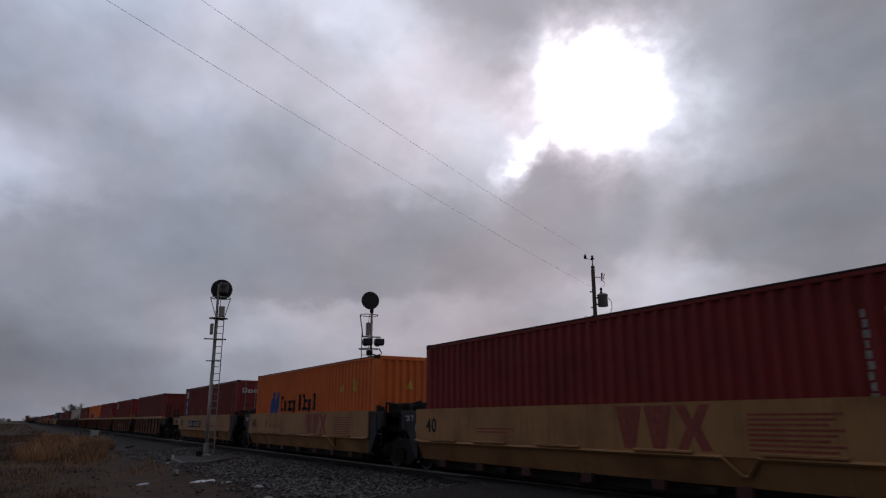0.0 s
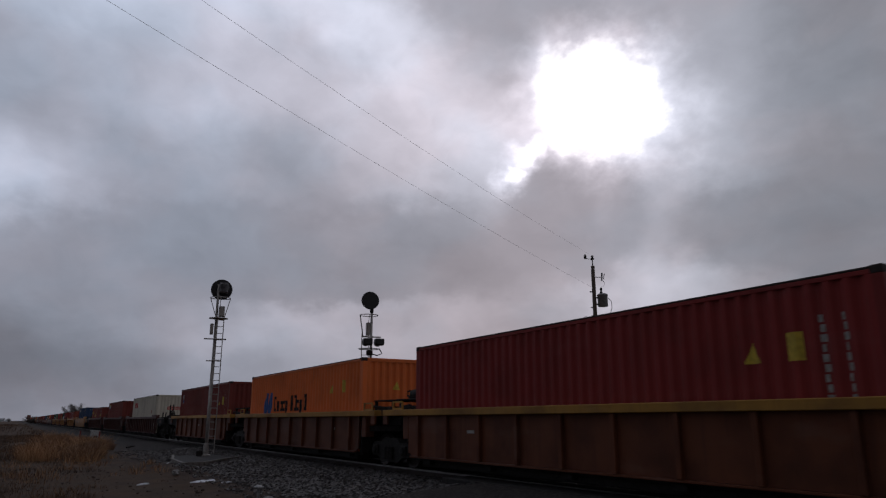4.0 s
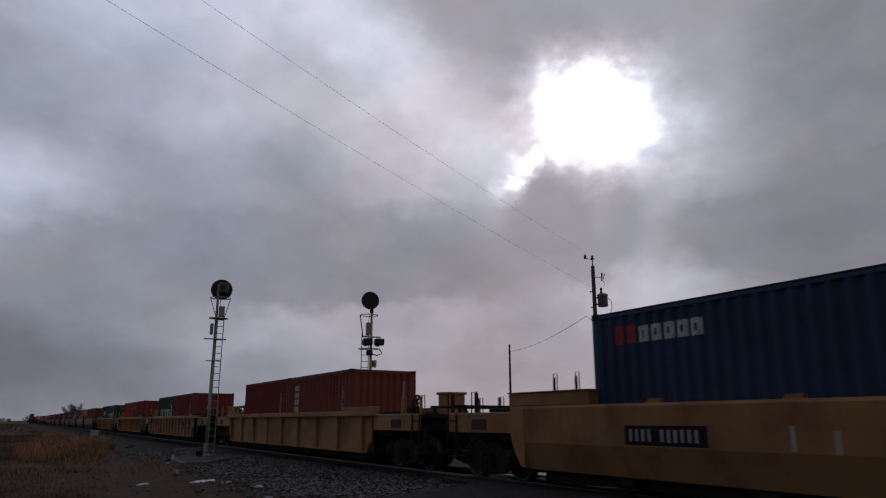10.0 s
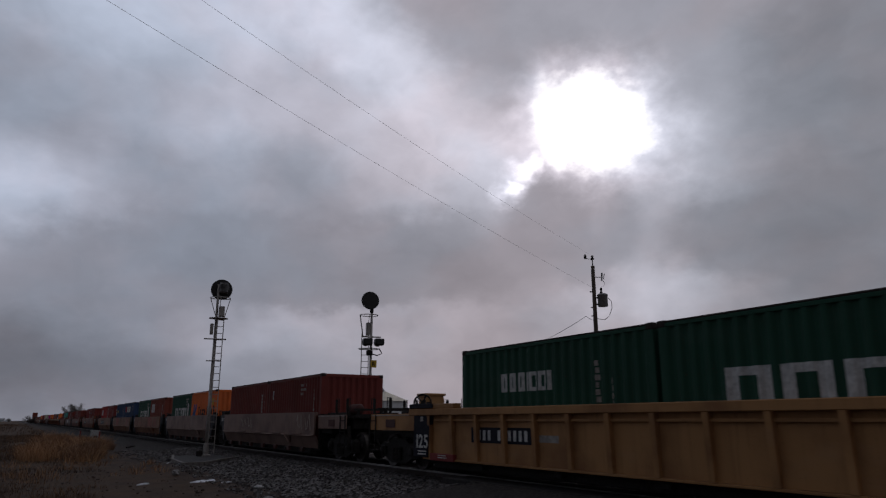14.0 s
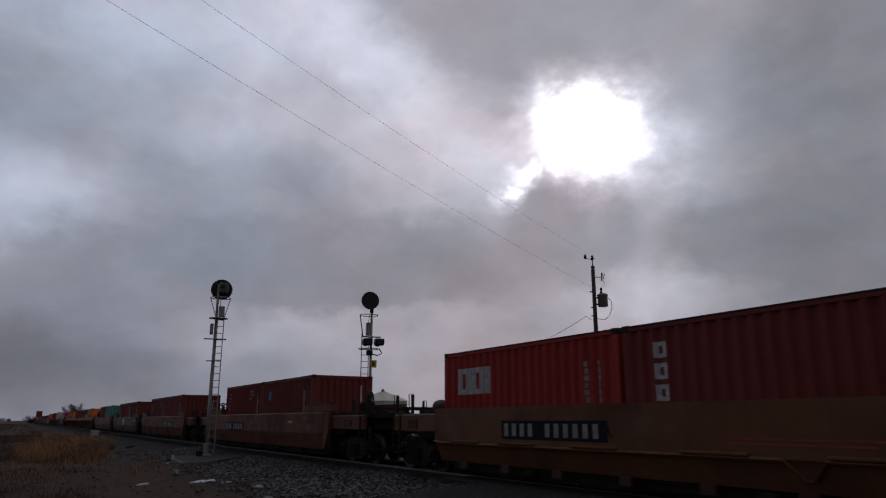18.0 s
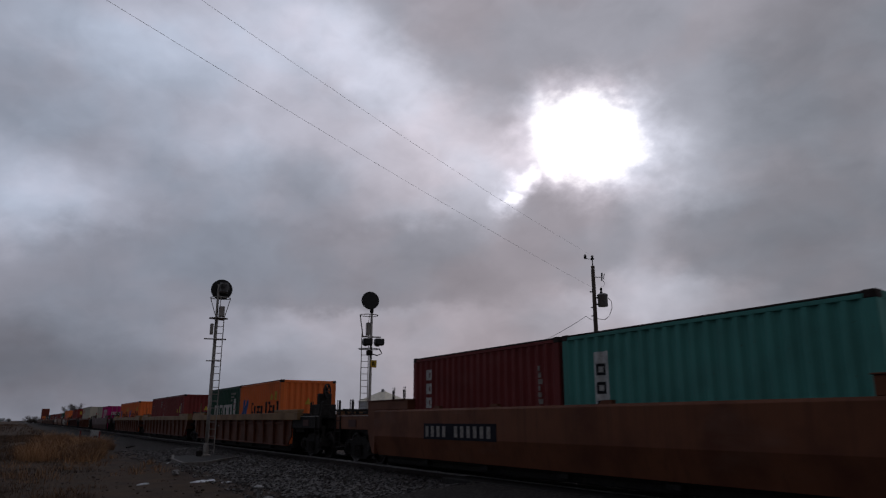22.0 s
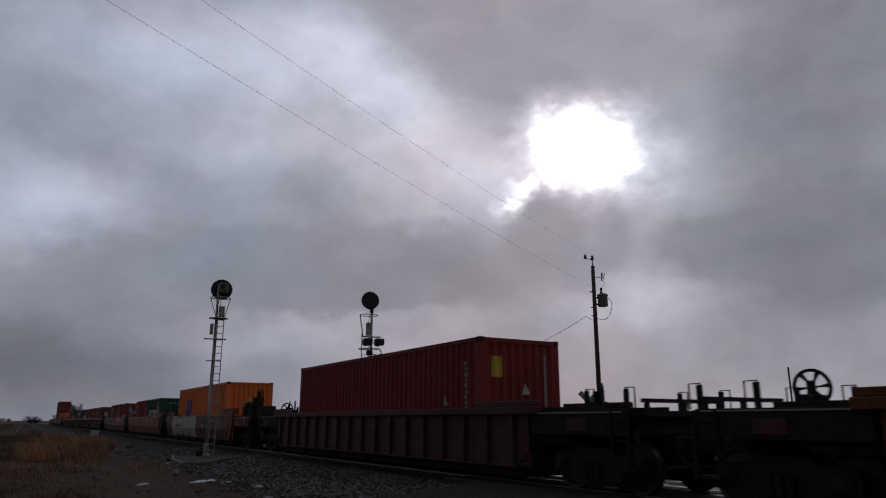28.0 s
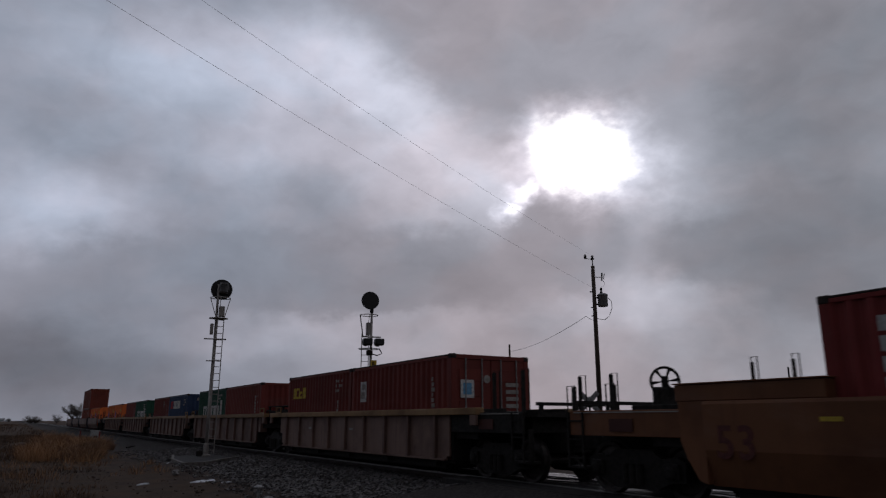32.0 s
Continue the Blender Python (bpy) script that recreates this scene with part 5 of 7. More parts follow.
    def steps(lo, hi, step, far):
        a = []
        v, s = lo, step
        while v > -far:
            v -= s
            s *= 1.35
            a.append(max(v, -far))
        a = list(reversed(a)) + [lo + step * i for i in range(int((hi - lo) / step) + 1)]
        v, s = a[-1], step
        while v < far:
            v += s
            s *= 1.35
            a.append(min(v, far))
        return a
    xs, ys = steps(-64.0, 5.0, 0.45, 4900.0), steps(-6.0, 20.0, 0.30, 4900.0)
    s = Shape()
    for yy in ys:
        for xx in xs:
            s.v.append((xx, yy, ground_height(xx, yy)))
    w = len(xs)
    for j in range(len(ys) - 1):
        for i in range(w - 1):
            s.f.append((j * w + i, j * w + i + 1, (j + 1) * w + i + 1, (j + 1) * w + i))
    return solid("ground", s, m, "flat trackside ground of dirt, ballast and dry grass", "ground", "structure", smooth=True, tidy=False)


ground()


# ---------------------------------------------------------------- track
RAIL_STEEL = plain_steel("rail_head_steel", (0.30, 0.29, 0.285), 0.48, 0.8, vary=0.2)
RAIL_WEB = plain_steel("rusty_rail_web", (0.038, 0.024, 0.018), 0.7, 0.2)
TIE = plain_steel("weathered_tie_wood", (0.030, 0.024, 0.020), 0.85, vary=0.6)


def wet_panel():
    """Dark worn concrete, dry but for long puddles that mirror the sky."""
    n = Nodes("wet_concrete_panel")
    geo = n.node("ShaderNodeNewGeometry")
    p = geo.outputs["Position"]
    a, b = n.noise(p, 9.0, 4.0), n.noise(p, 1.1, 4.0)
    pool = n.ramp(n.noise(n.vec("MULTIPLY", p, (0.40, 2.4, 1.0)), 1.5, 3.0), 0.46, 0.62)
    across = n.node("ShaderNodeSeparateXYZ")
    n.link(p, across.inputs[0])
    pool = n.math("MULTIPLY", pool, n.ramp(across.outputs[1], TRACK_Y - 0.55, TRACK_Y + 0.25))
    c = n.mix(n.ramp(a, 0.35, 0.7), (0.038, 0.035, 0.034), (0.020, 0.019, 0.019))
    c = n.mix(n.math("MULTIPLY", n.ramp(b, 0.4, 0.7), 0.6), c, (0.028, 0.022, 0.018))
    return n.finish(c, n.math("MULTIPLY_ADD", pool, -0.52, 0.78), 0.0, a, 0.15, 0.006, n.math("MULTIPLY_ADD", pool, 0.40, 0.12))


PANEL = wet_panel()

track = thing("railway_track", "single line of worn steel rails on wooden ties in ballast", "railway track", kind="structure")
for sgn in (-1, 1):
    y = TRACK_Y + sgn * 0.755
    rail = part("rail", Shape().prism([(y - 0.07, -0.170), (y + 0.07, -0.170), (y + 0.07, -0.155), (y + 0.012, -0.135), (y + 0.012, -0.045), (y - 0.012, -0.045), (y - 0.012, -0.135), (y - 0.07, -0.155)], "x", -1400, 1400), RAIL_WEB, track, "rusty rail web and foot")
    part("rail_head", Shape().prism([(y - 0.036, -0.045), (y + 0.036, -0.045), (y + 0.036, -0.008), (y + 0.026, 0.0), (y - 0.026, 0.0), (y - 0.036, -0.008)], "x", -1400, 1400), RAIL_STEEL, rail, "bright worn rail head")


def tie_shape(k):
    return Shape().box(-0.115, 0.115, -1.30, 1.30, -0.34, -0.172 - 0.006 * k, 0.015)


for i in range(150):
    x = -15.2 - 0.52 * i
    part("tie", lambda: tie_shape(i % 3), TIE, track, key=("tie", i % 3), m=pose(x + 0.02 * math.sin(i * 7.1), TRACK_Y + 0.03 * math.sin(i * 3.7), 0, 0, 0, 0.8 * math.sin(i * 5.3)))
far = Shape()
for i in range(700):
    x = -93.8 - 0.52 * i
    far.box(x - 0.115, x + 0.115, TRACK_Y - 1.3, TRACK_Y + 1.3, -0.34, -0.175)
tagged(part("far_ties", far, TIE, track), kind="stuff")

# the level crossing's panels between and beside the rails
crossing = thing("crossing_surface", "wet concrete panels of a level crossing between the rails", "level crossing", kind="structure")
for i in range(8):
    x0 = -14.9 + 2.45 * i
    for y0, y1 in ((-1.60, -0.83), (-0.66, 0.66), (0.83, 1.60)):
        part("crossing_panel", lambda: Shape().box(0.01, 2.43, y0, y1, -0.27, -0.012, 0.015), PANEL, crossing, key=("panel", y0), m=pose(x0, TRACK_Y, 0.003 * math.sin(5 * i + y0)))


# ---------------------------------------------------------------- the train
# rear edge of the load at the start, kind of car, its paint, loads from the rear forwards, extras
H40 = lambda colour, marks, doors=False: (colour, FORTY, HIGH, marks, doors)
S20 = lambda colour, marks, doors=False: (colour, TWENTY, STD, marks, doors)
UNITS = [
    (-16.27, "A", "yellow", [H40("maroon", "redplain")], "T40"),
    (-31.75, "A", "yellow", [H40("orange", "hl")], "T40E"),
    (-47.55, "A", "yellow", [H40("darkred", "cronos", True)], "N40"),
    (-67.83, "B", "brown", [H40("red", "redplain")], ""),
    (-83.85, "B", "brown", [H40("maroon", "beacon")], "patch"),
    (-99.81, "B", "brown", [H40("maroon", "red")], ""),
    (-115.65, "B", "brown", [H40("orange", "hl")], ""),
    (-131.95, "B", "brown", [H40("red", "flag")], ""),
    (-153.97, "C", "oxide", [H40("white", "occl")], "53L"),
    (-173.83, "C", "oxide", [H40("red", "beaconblue")], "53S"),
    (-193.52, "C", "oxide", [S20("rust", "touax"), S20("red", "red")], "S"),
    (-217.29, "D", "yellow", [H40("blue", "seaco")], "G13"),
    (-241.05, "G", "yellow", [S20("maroon", "redplain"), S20("rust", "trit")], ""),
    (-264.82, "E", "yellow", [S20("green", "uasc"), S20("darkred", "bluelogo")], "E125"),
    (-284.51, "E", "yellow", [S20("bright", "patches"), S20("darkred", "square")], "E53T"),
    (-304.87, "E", "yellow", [S20("green", "capital"), S20("green", "uasc")], "E53"),
    (-326.60, "A", "drab", [S20("red", "redplain"), S20("red", "plate")], "spray18"),
    (-342.20, "A", "drab", [S20("green", "uasc"), S20("orange", "hl")], ""),
    (-357.68, "A", "ochre", [S20("green", "uasc"), S20("rust", "cai")], "T"),
    (-373.29, "A", "ochre", [S20("blue", "bluetag"), S20("blue", "seaco20")], "TE"),
    (-388.69, "A", "ochre", [S20("bright", "cai"), S20("darkred", "texdoor")], "N"),
    (-410.49, "D", "tawny", [S20("maroon", "gold"), S20("red", "dot")], "patchN"),
    (-434.23, "D", "brown", [S20("red", "gold"), S20("red", "redplain")], "N2"),
    (-453.88, "D", "brown", [S20("maroon", "tex"), S20("red", "trit")], "spray25"),
    (-473.32, "D", "tawny", [S20("darkred", "tex"), S20("teal", "dong")], "N3"),
    (-497.13, "F", "brown", [S20("green", "uasc"), S20("orange", "hl")], ""),
    (-516.65, "F", "brown", [S20("darkred", "plate"), S20("darkred", "red")], ""),
    (-536.21, "F", "brown", [S20("orange", "hl"), S20("orange", "hl")], ""),
    (-560.01, "D", "oxide", [S20("white", "ochretag"), S20("pink", "one", True)], ""),
    (-583.55, "C", "brown", [H40("white", "occl")], ""),
    (-606.90, "C", "oxide", [H40("maroon", "yellowsign")], ""),
    (-630.36, "D", "tawny", [H40("orange", "hlbig")], "spray33"),
    (-649.82, "D", "ochre", [S20("maroon", "tex"), S20("green", "uasc")], "spray34"),
    (-669.17, "D", "ochre", [S20("darkred", "trit"), S20("darkred", "texdoor", True)], "spray35"),
    (-691.14, "B", "tan", [S20("red", "tile"), S20("red", "reddoor", True)], ""),
    (-707.28, "B", "tan", [S20("green", "uasc"), S20("red", "redplain")], ""),
    (-723.11, "B", "tan", [S20("red", "plain"), S20("blue", "seaco20")], ""),
    (-739.30, "B", "tan", [S20("red", "redplain"), S20("green", "uasc")], ""),
    (-755.20, "B", "tan", [S20("orange", "hl"), S20("orange", "hl")], ""),
    (-776.90, "A", "drab", [S20("orange", "hl"), S20("orange", "hl")], ""),
    (-792.50, "A", "drab", [("rust", FORTY, STD, "plain", False), ("rust", FORTY, HIGH, "plain", False)], "stack"),
    (-808.10, "A", "drab", [], ""),
    (-823.70, "A", "drab", [], ""),
]
ROLLING = []         # (thing, place along the track at the start, height)


def extras(car, kind, note, seed):
    """Painted marks that set the cars apart."""
    h = KINDS[kind]["half"]
    flat = 0.03 if kind == "D" else 0.0 if kind == "A" else -0.11
    if note in ("T40", "T40E", "T", "TE"):
        emblem(car, 1.0 if note != "TE" else -3.5, flat, s=1.15, z=0.84)
        plate_mark(car, "stencil", "maroon", [(3.6, 5.0 - 0.1 * (i % 3), 1.36 - 0.07 * i, 1.39 - 0.07 * i) for i in range(8)] + [(-3.4, -2.0, 1.10, 1.13), (-3.4, -2.2, 1.03, 1.06)], flat)
        if "40" in note:
            lettered(car, "40", 0.46, "black", -h + 0.55, 1.02, flat)
        if "E" in note:
            lettered(car, "E", 0.30, "black", -3.8 if note == "T40E" else 2.4, 1.05, flat)
    if note in ("N40", "N"):
        number_bars(car, -3.3, flat, "grey", 0.97, 0.26)
        lettered(car, "A", 0.36, "black", -0.35, 1.02, flat)
        if note == "N40":
            lettered(car, "40", 0.46, "black", -h + 0.60, 1.02, flat)
            plate_mark(car, "painted_star", "maroon", [(1.0, 1.12, 0.98, 1.30, 0.6), (1.15, 1.27, 0.98, 1.30, -0.6)], flat)
            plate_mark(car, "data_plate", "grey", [(-h + 0.05, -h + 0.4, 1.22, 1.42)], flat)
        plate_mark(car, "stencil", "maroon", [(2.2, 4.8, 1.02, 1.05), (2.2, 4.4, 0.95, 0.98)], flat)
    if note in ("53L", "53S"):
        lettered(car, "53", 0.52, "grey", 6.65, 0.70, flat)
        lettered(car, "125T", 0.38, "grey", -7.60, 0.62, flat)
        plate_mark(car, "stencil", "grey", [(x + 0.11 * i, x + 0.11 * i + 0.08, z, z + 0.055) for x, z, w in ((-5.68, 0.80, 5), (-5.66, 0.69, 4), (-4.70, 0.74, 6), (-4.60, 0.64, 5), (-3.74, 0.82, 6), (-3.74, 0.72, 6), (-3.70, 0.58, 5)) for i in range(w)], flat)
        plate_mark(car, "stencil", "grey", [(6.2, 7.2, 1.22 - 0.16 * i, 1.25 - 0.16 * i) for i in range(3)], flat)
        if note == "53S":
            scrawl(car, -2.4, 0.75, 2.2, 0.35, 5, flat, "silver", 0.010, 4)
    if note == "S":
        lettered(car, "53", 0.50, "grey", 6.6, 0.70, flat)
        number_bars(car, -4.6, flat, "grey", 1.02, 0.16, False)
        scrawl(car, 0.2, 0.62, 5.4, 0.55, 12, flat, "silver", 0.010, 5)
    if note == "G13":
        lettered(car, "53", 0.34, "maroon", 4.9, 0.98, flat)
        number_bars(car, -5.1, flat, "grey", 0.95, 0.20, True, 1.6)
        plate_mark(car, "paint_run", "silver", [(-2.15, -2.08, 0.88, 1.22), (-1.55, -1.46, 0.86, 1.16)], flat)
    if note.startswith("E"):
        lettered(car, "53", 0.40, "black", h - 1.55, 0.84, -0.008)
        lettered(car, "125", 0.46, "white", -h + 0.05, 0.62, 0.004)
        plate_mark(car, "stencil", "white", [(h - 0.62, h - 0.18, 1.16 - 0.06 * i, 1.185 - 0.06 * i) for i in range(5)] + [(-h + 0.2, -h + 0.62, 0.52, 0.55), (-h + 0.2, -h + 0.62, 0.45, 0.48)], 0.004)
        plate_mark(car, "round_badge", "grey", [(h - 0.50, h - 0.36, 1.24, 1.38), (-h + 0.32, -h + 0.46, 1.27, 1.39)], 0.004)
        plate_mark(car, "pad_text", "white", [(e * (h - 1.4) - 0.2, e * (h - 1.4) + 0.2, 0.40 + 0.05 * i, 0.42 + 0.05 * i) for e in (-1, 1) for i in range(2)], -0.008)
        if note == "E53T":
            emblem(car, 1.16, flat, s=1.28, z=0.55)
        else:
            number_bars(car, -5.5 if note == "E53" else 3.75, flat, "white", 0.86, 0.22, True, 2.2)
        plate_mark(car, "bar_code_plate", "grey", [(-3.1, -2.5, 0.86, 1.0)], flat)
    if note == "spray18":
        scrawl(car, -3.2, 0.95, 2.0, 0.45, 3, flat, "silver", 0.012, 2)
        scrawl(car, 4.4, 0.95, 1.6, 0.55, 4, flat, "silver", 0.014, 2)
    if note in ("patchN", "N2", "N3"):
        number_bars(car, {"patchN": -4.75, "N2": 1.95, "N3": -5.0}[note], flat, "grey", 0.90, 0.26)
    if note == "patchN":
        rnd = random.Random(4)
        rects = []
        for i in range(16):
            x, z, w, q = -1.5 + 9 * rnd.random(), 0.9 + 0.5 * rnd.random(), 0.2 + 0.5 * rnd.random(), 0.10 + 0.18 * rnd.random()
            rects.append((x, x + w, z, min(z + q, 1.52)))
        plate_mark(car, "paint_patch", "ochre", rects[:8], flat)
        emblem(car, 1.9, flat + 0.008, "rust", 1.22, 0.80)
        plate_mark(car, "paint_patch", "rust", rects[8:], flat + 0.004)
        plate_mark(car, "yellow_patch", "yellow", [(4.45, 4.95, 1.20, 1.28)], flat)
    if note == "spray25":
        spray(car, -5.6, 0.45, 3.7, 1.05, 21, flat, "mauve", "dark", 5)
        spray(car, 1.45, 0.40, 5.2, 1.15, 33, flat, "mauve", "dark", 6)
        emblem(car, -1.0, flat, "white", 1.0, 0.84)
        plate_mark(car, "yellow_patch", "yellow", [(6.5, 7.2, 1.18, 1.40)], flat)
    if note == "spray33":
        # the brake gear stands high over the front end
        part("gear_box", Shape().box(h + 0.75, h + 1.30, -0.85, 0.35, 1.46, 1.98, 0.03).box(h + 1.30, h + 2.6, -0.70, 0.70, 1.46, 1.76, 0.03), BLACK, car, "dark gear over the front end")
        part("air_tank", Shape().lathe([(0.04, 0.10), (0.13, 0.14), (0.15, 0.22), (0.15, 0.62), (0.13, 0.70), (0.04, 0.74)], "x", 14, (h - 0.05, -0.75, 2.06)), DARKSTEEL, car, "small air tank", True)
        part("tank_bracket", Shape().box(h + 0.10, h + 0.60, -0.95, -0.55, 1.46, 1.93, 0.02), BLACK, car)
        for q in (1.0, 1.25, 1.75, 2.3):
            part("air_pipe", Shape().tube([(h + q, -0.72, 1.70), (h + q, -0.72, 2.06 + 0.08 * math.sin(9 * q)), (h + q + 0.14, -0.70, 2.12), (h + q + 0.20, -0.66, 1.75)], 0.022, 6), BLACK, car)
        brake_stand(car, h + 1.30, 1, 1.96)
        spray(car, -6.25, 0.42, 0.85, 1.12, 5, flat, "silver", "dark", 1)
        spray(car, -5.50, 0.42, 2.6, 1.12, 9, flat, "silver", "dark", 5, 2)
        spray(car, -2.85, 0.40, 3.5, 1.14, 15, flat, "silver", "dark", 4)
        number_bars(car, 2.0, flat, "grey", 0.88, 0.26, True, 2.8)
        scrawl(car, 5.4, 0.92, 1.2, 0.45, 31, flat, "silver", 0.014, 2)
        plate_mark(car, "yellow_patch", "yellow", [(4.4, 4.9, 1.22, 1.30)], flat)
    if note in ("spray34", "spray35", "N2"):
        lettered(car, "53", 0.66, "rust", -h + 0.45, 0.76, flat)
    if note == "spray34":
        scrawl(car, -3.6, 0.95, 0.9, 0.42, 44, flat, "grey", 0.012, 2)
        plate_mark(car, "yellow_patch", "yellow", [(1.8, 2.3, 1.22, 1.30), (-6.2, -5.9, 1.26, 1.32)], flat)
        emblem(car, -2.6, flat, "maroon", 0.9, 0.86)
    if note == "spray35":
        number_bars(car, -5.0, flat, "grey", 0.88, 0.26)
        for k, q in enumerate((1.75, 2.75, 3.75)):
            s = Shape()
            r = random.Random(70 + k)
            pts = []
            for i in range(19):
                a = 2 * math.pi * i / 18
                pts.append((q + 0.62 * math.cos(a) * (1 + 0.25 * math.sin(2 * a + k)), -(SIDE_Y + flat + 0.004), 1.17 + 0.30 * math.sin(a) * (1 + 0.2 * math.cos(3 * a + k))))
            s.tube(pts, 0.035, 4)
            s.tube([(q - 0.1, -(SIDE_Y + flat + 0.004), 1.25), (q + 0.18, -(SIDE_Y + flat + 0.004), 1.15), (q + 0.02, -(SIDE_Y + flat + 0.004), 0.92)], 0.03, 4)
            part("spray_line", s, MARK["silver"], car, "pale sprayed outline tag")
        plate_mark(car, "yellow_patch", "yellow", [(0.5, 1.0, 1.30, 1.37), (-6.2, -5.9, 1.28, 1.34)], flat)
    if kind in "BF":
        rnd = random.Random(seed)
        plate_mark(car, "stencil", "grey", [(x, x + 0.3, 1.00, 1.07) for x in (-3.4, 0.2, 4.1) if rnd.random() < 0.7] or [(0.2, 0.5, 1.0, 1.07)], flat)
    if note == "patch":
        plate_mark(car, "stencil", "grey", [(-1.3, -0.9, 0.72, 1.05), (-0.1, 0.3, 0.72, 1.0), (1.8, 2.4, 0.66, 0.98)], flat)


def train():
    centre = [u - 0.07 + FORTY / 2 for u, *_ in UNITS]
    n = len(UNITS)
    for i, (u, kind, body, loads, note) in enumerate(UNITS):
        h = KINDS[kind]["half"]
        ends = []
        for e, j in ((-1, i + 1), (1, i - 1)):
            if 0 <= j < n:
                gap = abs(centre[i] - centre[j]) - h - KINDS[UNITS[j][1]]["half"]
                ends.append((gap / 2, e < 0))
            else:
                ends.append((3.6, True))
        car = well_car(kind, body, ends)
        extras(car, kind, note, i)
        ROLLING.append((car, centre[i], 0.0))
        at, z = -FORTY / 2 - (0.03 if len(loads) > 1 else 0.0), FLOOR
        for colour, length, height, marks, doors in loads:
            box = container(colour, length, height, MARKS[marks](length, height), doors, MARK_WORDS[marks])
            if note == "stack":
                ROLLING.append((box, centre[i], z))
                z += height + 0.02
            else:
                ROLLING.append((box, centre[i] + at + length / 2, z))
                at += length + 0.10


train()


# ---------------------------------------------------------------- signals, poles, wires
LENS = plain_steel("dark_signal_black", (0.012, 0.012, 0.013), 0.55)
POLEWOOD = plain_steel("creosoted_pole_wood", (0.075, 0.050, 0.036), 0.8, grain=20.0, vary=0.5)
LAMPGREY = plain_steel("dull_grey_lamp_case", (0.19, 0.19, 0.195), 0.6)
WIRE = plain_steel("weathered_wire", (0.70, 0.70, 0.71), 0.6)
CONCRETE = plain_steel("grey_concrete", (0.26, 0.25, 0.24), 0.85, vary=0.3)
BOARD = plain_steel("grey_weathered_board", (0.17, 0.155, 0.14), 0.8, grain=8.0, vary=0.45)
YELLOW_SIGN = plain_steel("yellow_sign_paint", (0.62, 0.40, 0.03), 0.5, vary=0.2)
WHITE_PAINT = plain_steel("chalky_white_paint", (0.58, 0.60, 0.61), 0.6, vary=0.25)

GREYWHITE = plain_steel("dirty_white_paint", (0.40, 0.42, 0.42), 0.6, vary=0.3)


def lattice_ladder(h, n, w=0.36):
    s = Shape()
    for x in (-w / 2, w / 2):
        s.box(x - 0.020, x + 0.020, -0.012, 0.012, 0, h)
    for i in range(n):
        z = (i + 0.5) * h / n
        s.box(-w / 2, w / 2, -0.010, 0.010, z - 0.014, z + 0.014)
    return s


def hoop(at, rx, ry, r=0.016, n=18):
    return [(at[0] + rx * math.cos(2 * math.pi * i / n), at[1] + ry * math.sin(2 * math.pi * i / n), at[2]) for i in range(n + 1)]


def mast_near(x, y, z):
    """The searchlight signal on the near side, seen from its back."""
    m = thing("signal_mast", "silver signal mast with round black target and ladder", "railway signal", "signals beside the track", m=pose(x, y, z))
    # the local x points to the right of the view
    turn = pose(0, 0, 0, 0, 0, 78)
    def P(name, s, mat, label="", smooth=False):
        return part(name, s, mat, m, label, smooth, m=turn)
    P("pole", Shape().lathe([(0.070, 0), (0.070, 3.6), (0.063, 3.6), (0.055, 7.6)], "z", 14), ALU, "aluminium tube", True)
    P("base_casting", Shape().lathe([(0.22, 0.0), (0.22, 0.06), (0.12, 0.12), (0.11, 0.50), (0.09, 0.56)], "z", 14), ALU, "cast mast foot")
    P("case_base", Shape().box(-0.38, -0.12, -0.16, 0.16, 0.0, 0.24, 0.02), BLACK, "dark cable case")
    part("ladder", lattice_ladder(6.0, 20, 0.27), ALU, m, "narrow climbing ladder", m=turn @ pose(0.20, -0.10, 0.10))
    P("step_plate", Shape().box(-0.46, 0.50, -0.14, 0.14, 5.08, 5.11, 0.006), ALU, "narrow cross plate")
    P("lower_step", Shape().box(-0.30, 0.32, -0.11, 0.11, 4.10, 4.13, 0.006), ALU)
    P("platform", Shape().prism([(a, b) for a, b, _ in hoop((0.10, 0, 0), 0.42, 0.34)[:-1]], "z", 6.02, 6.05), ALU, "round work platform")
    P("hand_hoop", Shape().tube(hoop((0.12, 0, 6.98), 0.44, 0.36), 0.020, 5).tube([(-0.32, 0, 6.98), (-0.02, 0, 6.06)], 0.018, 5).tube([(0.56, 0, 6.98), (0.34, 0, 6.06)], 0.018, 5).tube([(0.12, -0.40, 6.98), (0.12, -0.32, 6.06)], 0.014, 5), ALU, "safety hoop rail")
    P("relay_box", Shape().box(0.08, 0.34, -0.18, 0.14, 6.12, 6.58, 0.02), ALU, "small grey box")
    P("junction_box", Shape().box(-0.24, -0.09, -0.14, 0.14, 5.30, 5.78, 0.02), ALU)
    t = P("target", Shape().lathe([(0.465, -0.02), (0.48, 0.0), (0.465, 0.02), (0.05, 0.02)], "y", 36, (0.14, 0.16, 7.40)), LENS, "round black target plate")
    part("lamp_case", Shape().box(0.02, 0.42, -0.30, 0.13, 7.20, 7.66, 0.05), LAMPGREY, t, "dark lamp housing")
    part("back_cover", Shape().lathe([(0.20, -0.08), (0.20, 0.14)], "y", 20, (0.26, -0.22, 7.46)), LAMPGREY, t, "round grey back cover")
    return m


